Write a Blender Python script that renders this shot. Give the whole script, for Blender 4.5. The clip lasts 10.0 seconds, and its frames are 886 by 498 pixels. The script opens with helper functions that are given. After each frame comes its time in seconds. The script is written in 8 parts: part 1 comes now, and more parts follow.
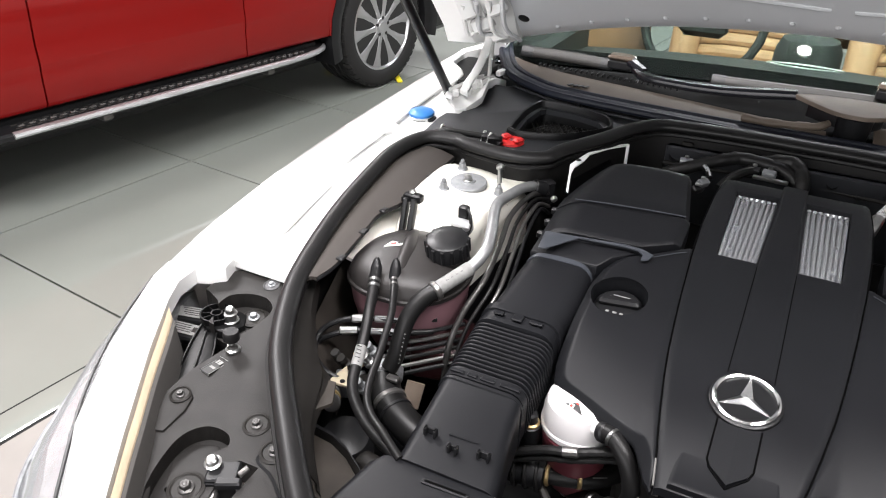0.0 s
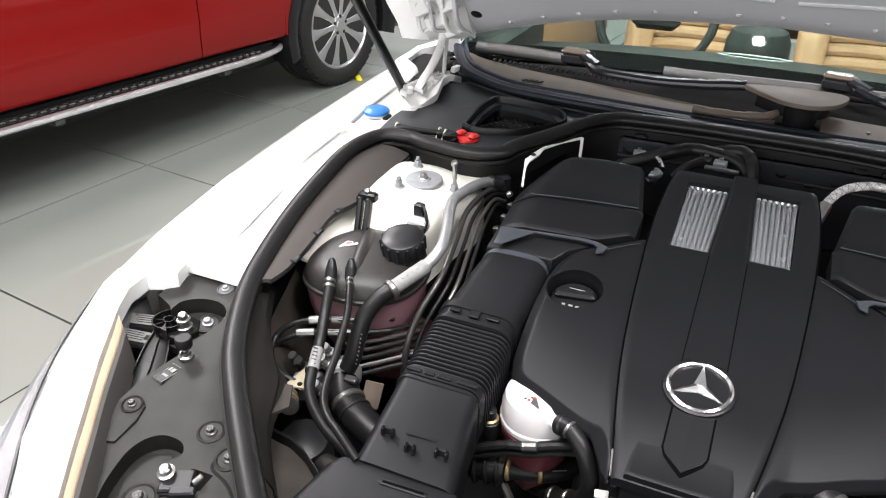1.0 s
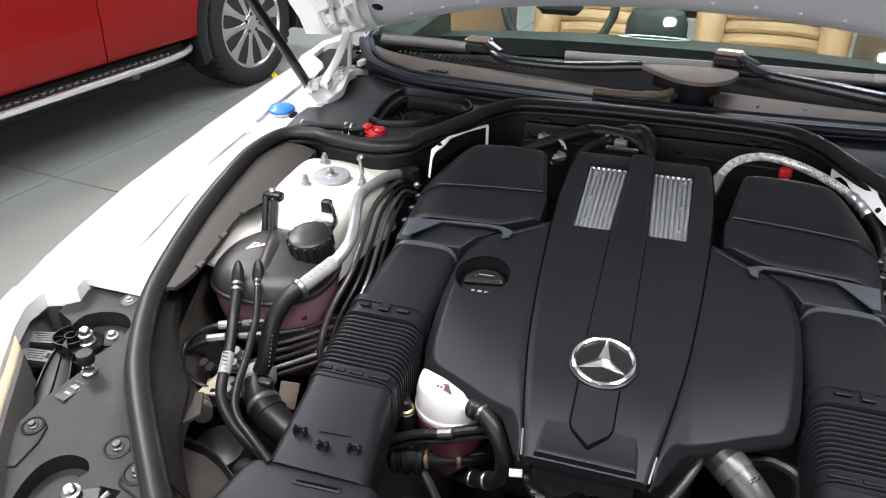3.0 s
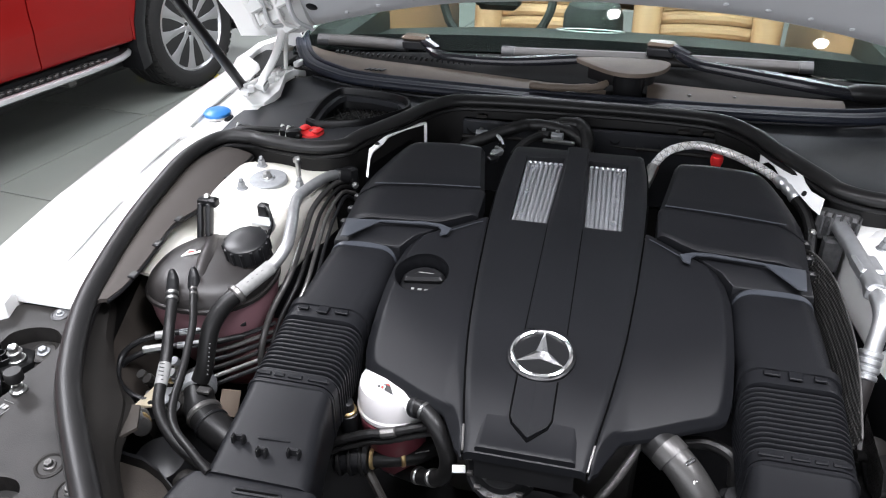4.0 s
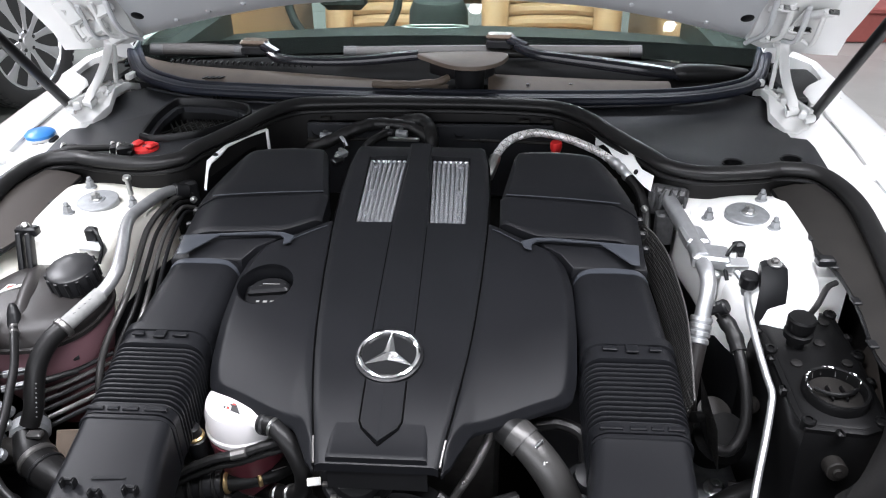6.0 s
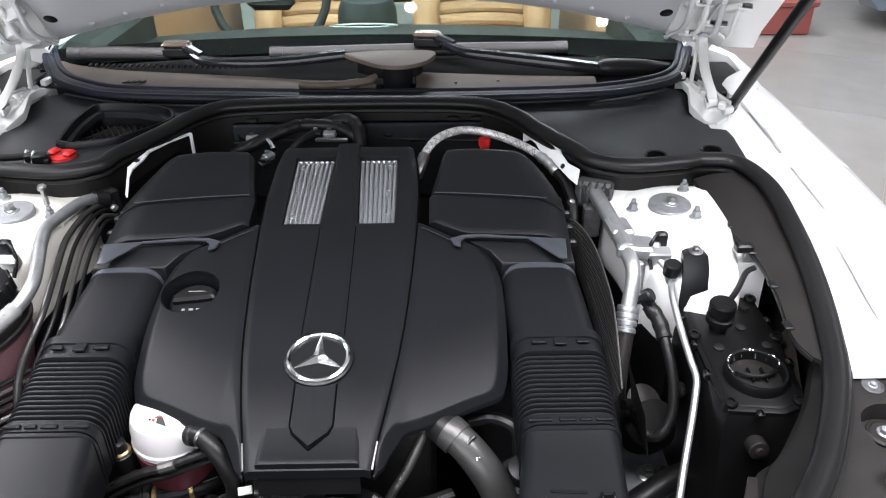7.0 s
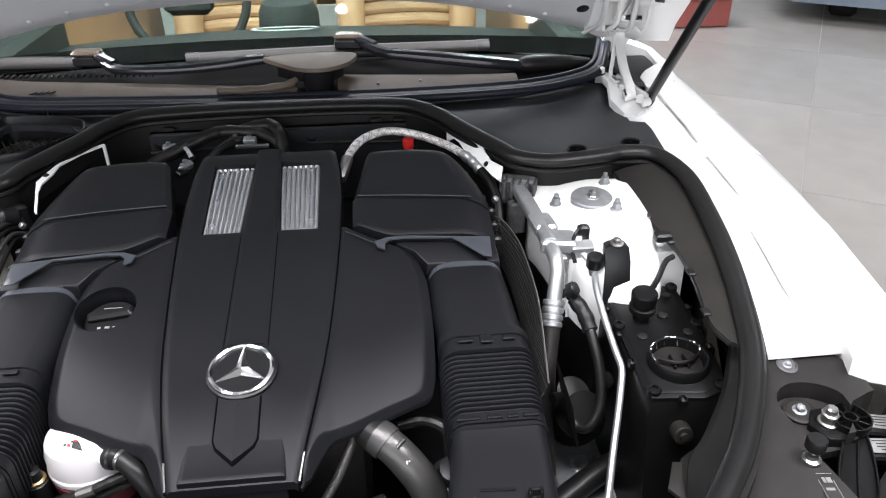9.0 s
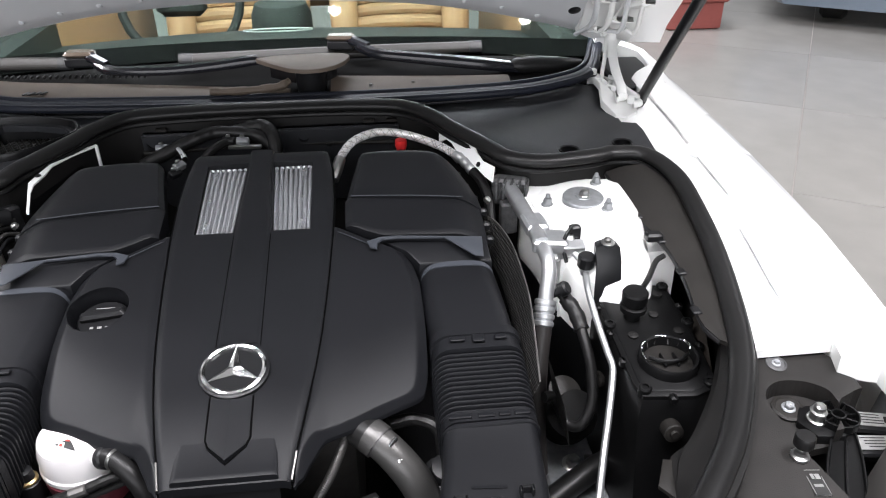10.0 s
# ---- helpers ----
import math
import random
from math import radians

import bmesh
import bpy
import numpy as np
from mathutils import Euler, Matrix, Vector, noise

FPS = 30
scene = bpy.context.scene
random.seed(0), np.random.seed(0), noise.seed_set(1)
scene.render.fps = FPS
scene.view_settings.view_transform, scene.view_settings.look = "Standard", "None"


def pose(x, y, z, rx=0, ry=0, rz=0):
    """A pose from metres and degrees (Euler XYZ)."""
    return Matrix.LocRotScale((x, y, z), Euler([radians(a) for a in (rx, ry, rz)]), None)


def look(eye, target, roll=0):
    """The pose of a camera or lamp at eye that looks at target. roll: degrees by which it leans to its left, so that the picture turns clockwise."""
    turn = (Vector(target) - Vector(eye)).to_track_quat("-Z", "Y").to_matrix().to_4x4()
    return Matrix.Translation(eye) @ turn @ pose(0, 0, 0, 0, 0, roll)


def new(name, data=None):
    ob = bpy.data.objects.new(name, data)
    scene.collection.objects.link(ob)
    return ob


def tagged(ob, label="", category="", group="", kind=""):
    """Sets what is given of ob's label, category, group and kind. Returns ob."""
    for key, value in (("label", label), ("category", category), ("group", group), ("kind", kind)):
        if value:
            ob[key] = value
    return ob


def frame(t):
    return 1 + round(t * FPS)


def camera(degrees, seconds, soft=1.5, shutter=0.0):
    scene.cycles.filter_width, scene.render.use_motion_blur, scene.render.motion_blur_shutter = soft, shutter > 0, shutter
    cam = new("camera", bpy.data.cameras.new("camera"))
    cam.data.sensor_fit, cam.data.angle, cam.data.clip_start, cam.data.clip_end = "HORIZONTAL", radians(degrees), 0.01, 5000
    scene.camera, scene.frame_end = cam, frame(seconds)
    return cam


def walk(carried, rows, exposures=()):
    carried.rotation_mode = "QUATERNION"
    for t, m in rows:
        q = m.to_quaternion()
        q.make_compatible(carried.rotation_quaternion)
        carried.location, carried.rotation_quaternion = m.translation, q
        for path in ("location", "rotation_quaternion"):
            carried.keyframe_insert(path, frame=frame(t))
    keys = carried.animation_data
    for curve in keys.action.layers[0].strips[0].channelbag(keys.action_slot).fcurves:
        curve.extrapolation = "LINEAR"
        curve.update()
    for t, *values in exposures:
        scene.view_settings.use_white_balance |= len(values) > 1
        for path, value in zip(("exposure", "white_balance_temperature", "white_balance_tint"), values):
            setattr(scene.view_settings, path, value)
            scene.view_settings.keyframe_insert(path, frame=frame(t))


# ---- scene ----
# Metres; x across the white car, y from its nose to the windscreen, z up from the showroom floor.
cam = camera(61.45, 10.0, soft=1.1)
ROWS = [
    (0.0, -0.0266, -0.8357, 1.4141, 60.96, -1.54, 26.82),
    (0.5, -0.0195, -0.8292, 1.4133, 60.89, -1.59, 25.47),
    (1.0, -0.0108, -0.8235, 1.4129, 60.83, -1.25, 23.85),
    (1.5, -0.0009, -0.8196, 1.4139, 60.69, -0.95, 22.29),
    (2.0, 0.0093, -0.8166, 1.4146, 60.56, -0.73, 20.63),
    (2.5, 0.0194, -0.8154, 1.4153, 60.43, -0.52, 19.29),
    (4.0, 0.0622, -0.8031, 1.4184, 60.06, 0.19, 13.78),
    (4.5, 0.0752, -0.7979, 1.4199, 59.97, 0.34, 11.60),
    (5.0, 0.0943, -0.7916, 1.4185, 59.99, 0.67, 9.15),
    (5.5, 0.1129, -0.7840, 1.4157, 60.02, 0.72, 6.53),
    (7.0, 0.1545, -0.7768, 1.4125, 59.81, 0.39, -0.78),
    (7.5, 0.1648, -0.7751, 1.4127, 59.70, 0.33, -2.42),
    (8.0, 0.1746, -0.7720, 1.4114, 59.71, 0.45, -3.96),
    (8.5, 0.1790, -0.7704, 1.4109, 59.71, 0.41, -5.08),
    (9.0, 0.1841, -0.7714, 1.4111, 59.76, 0.56, -5.85),
    (9.5, 0.1851, -0.7745, 1.4107, 59.84, 0.41, -6.21),
    (10.0, 0.1862, -0.7775, 1.4110, 59.90, 0.39, -6.29),
]
walk(cam, [(t, pose(x, y, z, rx, ry, rz)) for t, x, y, z, rx, ry, rz in ROWS], [(0.0, 0.51, 6700, 10), (2.5, 0.51, 6530, 10), (5.0, 0.51, 6250, 10), (7.5, 0.51, 6400, 10), (10.0, 0.51, 6480, 10)])

# ---- light ----
world = bpy.data.worlds.new("world")
scene.world = world
world.use_nodes = True
world.node_tree.nodes["Background"].inputs[0].default_value = (0.9, 0.95, 1.0, 1)
world.node_tree.nodes["Background"].inputs[1].default_value = 0.2


def area_lamp(name, at, target, sx, sy, watts, colour):
    data = bpy.data.lights.new(name, "AREA")
    data.shape, data.size, data.size_y, data.energy, data.color = "RECTANGLE", sx, sy, watts, colour
    ob = new(name, data)
    ob.matrix_world = look(at, target)
    return ob


# daylight lamps: an assumed shop front behind the camera, unseen windows to one side
area_lamp("shop_window_daylight", (-1.6, -5.9, 2.4), (-1.6, 0, 1.2), 9.0, 3.4, 285, (0.95, 0.955, 1.0))
area_lamp("side_window_daylight", (-7.9, -1.0, 2.2), (0, -1.0, 1.0), 6.0, 3.2, 35, (0.95, 0.955, 1.0))
# fill lamps under the ceiling, no fixtures known, tuned to balance the brightness
for px, py, w in ((-2.0, -1.1, 120), (-0.3, -0.85, 130), (1.9, -0.85, 172), (-4.1, 1.7, 255), (-5.4, 5.2, 170), (5.2, 3.6, 45)):
    area_lamp("ceiling_panel_light", (px, py, 4.55), (px, py, 0), 1.3, 1.3, w, (0.98, 0.965, 1.0))

# one more added fill lamp, brightening the cowl and tray at the rear
area_lamp("rear_ceiling_light", (0.4, 4.9, 4.55), (0.4, 4.9, 0), 3.2, 1.4, 200, (0.90, 0.93, 1.0))

# ---- materials ----


def material(name, colour, rough=0.5, metal=0.0, vary=0.12, scale=40.0, bump=0.0, bump_scale=400.0, coat=0.0, spec=0.5, trans=0.0, ior=1.45, rough_vary=0.1, island=0.0, alpha=1.0):
    m = bpy.data.materials.new(name)
    m.use_nodes = True
    nt = m.node_tree
    b = nt.nodes["Principled BSDF"]
    b.inputs["Roughness"].default_value, b.inputs["Metallic"].default_value = rough, metal
    b.inputs["Coat Weight"].default_value, b.inputs["Coat Roughness"].default_value = coat, 0.04
    b.inputs["Specular IOR Level"].default_value, b.inputs["IOR"].default_value = spec, ior
    b.inputs["Transmission Weight"].default_value, b.inputs["Alpha"].default_value = trans, alpha
    co = nt.nodes.new("ShaderNodeTexCoord")
    n1, n2 = nt.nodes.new("ShaderNodeTexNoise"), nt.nodes.new("ShaderNodeTexNoise")
    n1.inputs["Scale"].default_value, n1.inputs["Detail"].default_value = scale, 6
    n2.inputs["Scale"].default_value, n2.inputs["Detail"].default_value = scale * 0.12, 3
    add = nt.nodes.new("ShaderNodeMath")
    add.operation = "ADD"
    for n, i in ((n1, 0), (n2, 1)):
        nt.links.new(co.outputs["Object"], n.inputs["Vector"])
        nt.links.new(n.outputs["Fac"], add.inputs[i])
    ramp = nt.nodes.new("ShaderNodeMapRange")
    ramp.inputs[1].default_value, ramp.inputs[2].default_value = 0.6, 1.4
    ramp.inputs[3].default_value, ramp.inputs[4].default_value = 1 - vary, 1 + vary
    nt.links.new(add.outputs[0], ramp.inputs[0])
    mul = nt.nodes.new("ShaderNodeVectorMath")
    mul.operation = "SCALE"
    mul.inputs[0].default_value = colour
    nt.links.new(ramp.outputs[0], mul.inputs["Scale"])
    last = mul.outputs[0]
    if island:
        info = nt.nodes.new("ShaderNodeObjectInfo")
        r2 = nt.nodes.new("ShaderNodeMapRange")
        r2.inputs[3].default_value, r2.inputs[4].default_value = 1 - island, 1 + island
        nt.links.new(info.outputs["Random"], r2.inputs[0])
        m2 = nt.nodes.new("ShaderNodeVectorMath")
        m2.operation = "SCALE"
        nt.links.new(last, m2.inputs[0])
        nt.links.new(r2.outputs[0], m2.inputs["Scale"])
        last = m2.outputs[0]
    nt.links.new(last, b.inputs["Base Color"])
    r = nt.nodes.new("ShaderNodeMapRange")
    r.inputs[3].default_value, r.inputs[4].default_value = max(0.0, rough - rough_vary * 0.5), min(1.0, rough + rough_vary * 0.5)
    nt.links.new(n2.outputs["Fac"], r.inputs[0])
    nt.links.new(r.outputs[0], b.inputs["Roughness"])
    if bump:
        n3 = nt.nodes.new("ShaderNodeTexNoise")
        n3.inputs["Scale"].default_value, n3.inputs["Detail"].default_value = bump_scale, 2
        nt.links.new(co.outputs["Object"], n3.inputs["Vector"])
        bp = nt.nodes.new("ShaderNodeBump")
        bp.inputs["Strength"].default_value, bp.inputs["Distance"].default_value = bump, 0.001
        nt.links.new(n3.outputs["Fac"], bp.inputs["Height"])
        nt.links.new(bp.outputs[0], b.inputs["Normal"])
    return m


COVER = material("matte black moulded plastic", (0.0072, 0.0075, 0.0088), 0.4, vary=0.2, scale=9, bump=0.2, bump_scale=1400, spec=0.2)
# Near-black that paints shade into grooves and seams; also the printed border.
NEARBLACK = material("deep black groove", (0.0015, 0.0015, 0.0016), 0.9, vary=0.1, spec=0.05)
# Cover plastic made paler, painting sheen onto facets, bands and seams.
SHEEN = material("satin grey-black plastic", (0.040, 0.044, 0.052), 0.30, vary=0.08, scale=12, spec=0.5)
BLACK = material("black plastic", (0.0085, 0.0086, 0.0094), 0.36, vary=0.25, scale=30, bump=0.1, bump_scale=600, spec=0.35)
DUSTY = material("dusty black plastic", (0.0145, 0.0132, 0.012), 0.52, vary=0.4, scale=22, bump=0.25, bump_scale=500, spec=0.3)
BROWNISH = material("dusty brown plastic", (0.034, 0.029, 0.025), 0.6, vary=0.45, scale=24, bump=0.3, bump_scale=500, spec=0.3)
SPLASH = material("dark grey grained plastic", (0.0148, 0.0136, 0.0128), 0.5, vary=0.45, scale=36, bump=0.35, bump_scale=900, spec=0.3)
RUBBER = material("black rubber", (0.0085, 0.0083, 0.0084), 0.38, vary=0.3, scale=25, bump=0.12, bump_scale=500, spec=0.3)
MAT = material("black bonnet insulation felt", (0.008, 0.008, 0.008), 0.9, vary=0.2, scale=30, bump=0.5, bump_scale=300, spec=0.1)
FLANGE = material("grey plastic flange", (0.07, 0.066, 0.062), 0.5, vary=0.2, scale=16, bump=0.2, bump_scale=700)
BEIGE = material("beige folded edge", (0.62, 0.5, 0.35), 0.55, vary=0.1, scale=20)
BLUERUB = material("blue-black rubber", (0.0115, 0.0135, 0.021), 0.42, vary=0.25, scale=20, bump=0.12, bump_scale=500, spec=0.22)
FELT = material("grey-brown moulded fibre", (0.047, 0.041, 0.037), 0.7, vary=0.12, scale=12, bump=0.3, bump_scale=900, spec=0.3)
BROWN = material("dusty brown-grey plastic", (0.098, 0.075, 0.057), 0.62, vary=0.25, scale=18, bump=0.25, bump_scale=700)
PAINT = material("white car paint", (0.82, 0.82, 0.81), 0.28, vary=0.02, scale=5, coat=0.6)
PRIMER = material("white paint under the bonnet", (0.80, 0.80, 0.785), 0.38, vary=0.05, scale=8, coat=0.25)
CREAM = material("cream-white painted steel", (0.74, 0.72, 0.65), 0.42, vary=0.08, scale=10, coat=0.15)
# Greyer base colour than the white on the bonnet's outside.
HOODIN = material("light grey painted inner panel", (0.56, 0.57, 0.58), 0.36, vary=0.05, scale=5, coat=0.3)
BRIGHT = material("bright satin backing", (0.8, 0.81, 0.83), 0.3, 0.8, vary=0.1, scale=60)
CHROME = material("bright chrome", (0.86, 0.87, 0.88), 0.08, 1.0, vary=0.03, scale=30)
STEEL = material("zinc-plated steel", (0.42, 0.42, 0.41), 0.32, 1.0, vary=0.15, scale=150)
ALU = material("dull aluminium pipe", (0.6, 0.61, 0.62), 0.38, 0.9, vary=0.12, scale=80, bump=0.15, bump_scale=300)
CASTDARK = material("dark cast aluminium", (0.11, 0.11, 0.113), 0.6, 0.6, vary=0.4, scale=120, bump=0.6, bump_scale=350)
PIPEGREY = material("dull grey aluminium pipe", (0.34, 0.345, 0.35), 0.42, 0.7, vary=0.2, scale=60, bump=0.15, bump_scale=300)
CAST = material("grey cast aluminium", (0.3, 0.31, 0.32), 0.55, 0.7, vary=0.25, scale=90, bump=0.4, bump_scale=400)
DARKST = material("dark metal pipe", (0.16, 0.155, 0.15), 0.34, 0.8, vary=0.2, scale=30)
GUNMETAL = material("dark gunmetal pipe", (0.075, 0.073, 0.071), 0.36, 0.6, vary=0.25, scale=24, bump=0.2, bump_scale=300)
TINT = material("green-tinted glass", (0.62, 0.76, 0.70), 0.02, 0, vary=0.0, trans=1.0, ior=1.33, rough_vary=0.0)
WIPER = material("satin black wiper blade", (0.019, 0.0175, 0.016), 0.38, vary=0.25, scale=20, spec=0.3)
ARM = material("glossy black wiper arm", (0.008, 0.0085, 0.011), 0.2, vary=0.25, scale=20, spec=0.5)
TRAYBLK = material("grained black tray plastic", (0.0255, 0.0268, 0.030), 0.46, vary=0.25, scale=16, bump=0.2, bump_scale=800, spec=0.35)
# Bronze tint paints warm reflections onto black wiper plastic.
WARMSHEEN = material("glossy bronze-black plastic", (0.09, 0.07, 0.055), 0.18, 0.3, vary=0.15)
LENS = material("clear ribbed plastic", (0.75, 0.77, 0.8), 0.10, 0, vary=0.05, trans=0.85, ior=1.4)
LAMPLENS = material("hazy white headlamp lens", (0.93, 0.94, 0.95), 0.03, 0, vary=0.04, scale=12, trans=0.92, ior=1.4, rough_vary=0.02)
BADGE = material("satin chrome badge", (0.86, 0.86, 0.86), 0.15, 1.0, vary=0.04, scale=60)
GRILLEBACK = material("grey satin grille backing", (0.13, 0.128, 0.125), 0.35, 0.6, vary=0.15, scale=90)
PLATE = material("dull cream metal plate", (0.50, 0.44, 0.32), 0.5, 0.2, vary=0.3, scale=60)
BLUE = material("blue plastic cap", (0.045, 0.23, 0.62), 0.35, vary=0.1, scale=60)
RED = material("red plastic cap", (0.72, 0.03, 0.03), 0.35, vary=0.1, scale=60)
GLOW = bpy.data.materials.new("lit spot lamp")
GLOW.use_nodes = True
GLOW.node_tree.nodes["Principled BSDF"].inputs["Emission Color"].default_value = (1.0, 0.96, 0.9, 1)
GLOW.node_tree.nodes["Principled BSDF"].inputs["Emission Strength"].default_value = 120
MAROON = material("dark red translucent plastic", (0.13, 0.03, 0.04), 0.32, vary=0.25, scale=25)
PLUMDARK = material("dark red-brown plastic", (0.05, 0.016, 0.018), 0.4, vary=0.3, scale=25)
PLUM = material("pinkish grey tank plastic", (0.20, 0.105, 0.12), 0.4, vary=0.2, scale=14)
TANK = material("brownish black tank plastic", (0.02, 0.018, 0.0175), 0.4, vary=0.2, scale=14, bump=0.15, bump_scale=900, spec=0.4)
MILK = material("milky white plastic", (0.62, 0.60, 0.60), 0.35, vary=0.06, scale=14)
PAPER = material("greyish printed sleeve", (0.22, 0.22, 0.215), 0.5, vary=0.25, scale=120)
LABEL = material("white paper label", (0.75, 0.75, 0.72), 0.55, vary=0.05)
INK = material("black printing ink", (0.02, 0.02, 0.02), 0.5, vary=0.1)
REDINK = material("red printing ink", (0.55, 0.04, 0.03), 0.5, vary=0.1)
REDCAR = material("deep red metallic paint", (0.200, 0.0045, 0.004), 0.34, 0.1, vary=0.04, scale=4, coat=0.35, spec=0.2)
TYRE = material("tyre rubber", (0.0105, 0.0102, 0.01), 0.7, vary=0.2, scale=40, bump=0.3, bump_scale=200)
RIM = material("silver alloy", (0.50, 0.50, 0.51), 0.3, 0.85, vary=0.05, scale=20)
RIMDARK = material("dark alloy behind spokes", (0.03, 0.03, 0.03), 0.4, 0.4)
YELLOW = material("yellow plastic", (0.8, 0.68, 0.02), 0.45)
TILE = material("polished grey-green floor tile", (0.205, 0.218, 0.196), 0.05, vary=0.06, scale=3, island=0.05, rough_vary=0.06, spec=1.0)
GREYTILE = material("grey stone floor tile", (0.280, 0.268, 0.250), 0.22, vary=0.1, scale=5, island=0.05, rough_vary=0.1)
JOINT = material("dark tile joint", (0.022, 0.022, 0.022), 0.9, vary=0.2, spec=0.1)
GROUT = material("grey tile joint", (0.3, 0.27, 0.25), 0.8, vary=0.2)
WALL = material("white showroom wall", (0.42, 0.43, 0.42), 0.7, vary=0.04, scale=2)
CEIL = material("grey ceiling", (0.12, 0.12, 0.12), 0.8, vary=0.06, scale=2)
TAN = material("tan leather", (0.42, 0.25, 0.14), 0.45, vary=0.12, scale=20, bump=0.2, bump_scale=300)
DASH = material("dark dashboard trim", (0.026, 0.028, 0.027), 0.6, vary=0.2, bump=0.2, bump_scale=600, spec=0.2)
BRICKRED = material("red-brown painted step", (0.26, 0.07, 0.06), 0.5, vary=0.1)
BLUEGREY = material("blue-grey car paint", (0.12, 0.15, 0.19), 0.3, 0.2, vary=0.05, coat=0.6)
BRAID = material("braided steel hose", (0.80, 0.75, 0.72), 0.36, 0.45, vary=0.35, scale=220, bump=0.6, bump_scale=500)
CARBON = material("dimpled dark metal heat shield", (0.075, 0.073, 0.070), 0.34, 0.75, vary=0.35, scale=60)
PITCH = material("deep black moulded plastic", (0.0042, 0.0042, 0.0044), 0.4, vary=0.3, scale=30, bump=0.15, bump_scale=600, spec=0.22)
BAYWALL = material("dull black bay lining", (0.0115, 0.011, 0.0108), 0.55, vary=0.4, scale=20, bump=0.3, bump_scale=500, spec=0.25)
GREYBLK = material("greyish engine metal", (0.1, 0.095, 0.09), 0.5, 0.5, vary=0.35, scale=40, bump=0.3, bump_scale=300)
ORANGE = material("brass fitting", (0.55, 0.4, 0.2), 0.35, 0.9, vary=0.2)


def dimpled(m, scale, depth):
    """Presses a field of small round dimples into a material."""
    nt = m.node_tree
    co, cells, bp = nt.nodes.new("ShaderNodeTexCoord"), nt.nodes.new("ShaderNodeTexVoronoi"), nt.nodes.new("ShaderNodeBump")
    cells.inputs["Scale"].default_value, cells.inputs["Randomness"].default_value = scale, 0.25
    bp.inputs["Strength"].default_value, bp.inputs["Distance"].default_value = 1.0, depth
    nt.links.new(co.outputs["Object"], cells.inputs["Vector"])
    nt.links.new(cells.outputs["Distance"], bp.inputs["Height"])
    nt.links.new(bp.outputs[0], nt.nodes["Principled BSDF"].inputs["Normal"])


dimpled(CARBON, 210, 0.003)

# ---- shape helpers ----


def V(*a):
    return Vector(a)


def link(name, bm, mat, parent=None, label="", sharp=0.6, smooth=True):
    bmesh.ops.remove_doubles(bm, verts=bm.verts[:], dist=1e-6)
    bmesh.ops.recalc_face_normals(bm, faces=bm.faces[:])
    for f in bm.faces:
        f.smooth = smooth
    for e in bm.edges:
        if len(e.link_faces) == 2 and e.calc_face_angle(0) > sharp:
            e.smooth = False
    me = bpy.data.meshes.new(name)
    bm.to_mesh(me)
    bm.free()
    me.materials.append(mat)
    ob = new(name, me)
    if parent is not None:
        ob.parent = parent
        ob.matrix_parent_inverse = world_of(parent).inverted()
    if label:
        ob["label"] = label
    return ob


def world_of(ob):
    if ob.parent is None:
        return ob.matrix_basis.copy()
    return world_of(ob.parent) @ ob.matrix_parent_inverse @ ob.matrix_basis


part = link


def thing(name, at, label, category, group="", kind=""):
    ob = new(name)
    ob.empty_display_size = 0.05
    ob.matrix_basis = Matrix.Translation(at)
    return tagged(ob, label, category, group, kind)


def solid(name, bm, mat, label, category, group="", kind="", sharp=0.6):
    return tagged(link(name, bm, mat, None, "", sharp), label, category, group, kind)


def lerp_table(table, t):
    """Value(s) at t in rows (t, a, b, ...), smoothly joined."""
    if t <= table[0][0]:
        return table[0][1:]
    for r0, r1 in zip(table, table[1:]):
        if t <= r1[0]:
            k = (t - r0[0]) / (r1[0] - r0[0])
            return tuple(a + (b - a) * k for a, b in zip(r0[1:], r1[1:]))
    return table[-1][1:]


def spline(points, n=6):
    pts = [Vector(p) for p in points]
    ext = [2 * pts[0] - pts[1]] + pts + [2 * pts[-1] - pts[-2]]
    out = []
    for i in range(1, len(ext) - 2):
        a, b, c, d = ext[i - 1:i + 3]
        for k in range(n):
            t = k / n
            out.append(0.5 * (2 * b + (c - a) * t + (2 * a - 5 * b + 4 * c - d) * t * t + (3 * b - a - 3 * c + d) * t ** 3))
    return out + [pts[-1]]


def loft(rings, caps=True, closed=True, bm=None):
    bm = bm or bmesh.new()
    vs = [[bm.verts.new(p) for p in r] for r in rings]
    n = len(rings[0])
    for a, b in zip(vs, vs[1:]):
        for i in range(n if closed else n - 1):
            j = (i + 1) % n
            bm.faces.new((a[i], a[j], b[j], b[i]))
    if caps and closed:
        bm.faces.new(vs[0][::-1])
        bm.faces.new(vs[-1])
    return bm


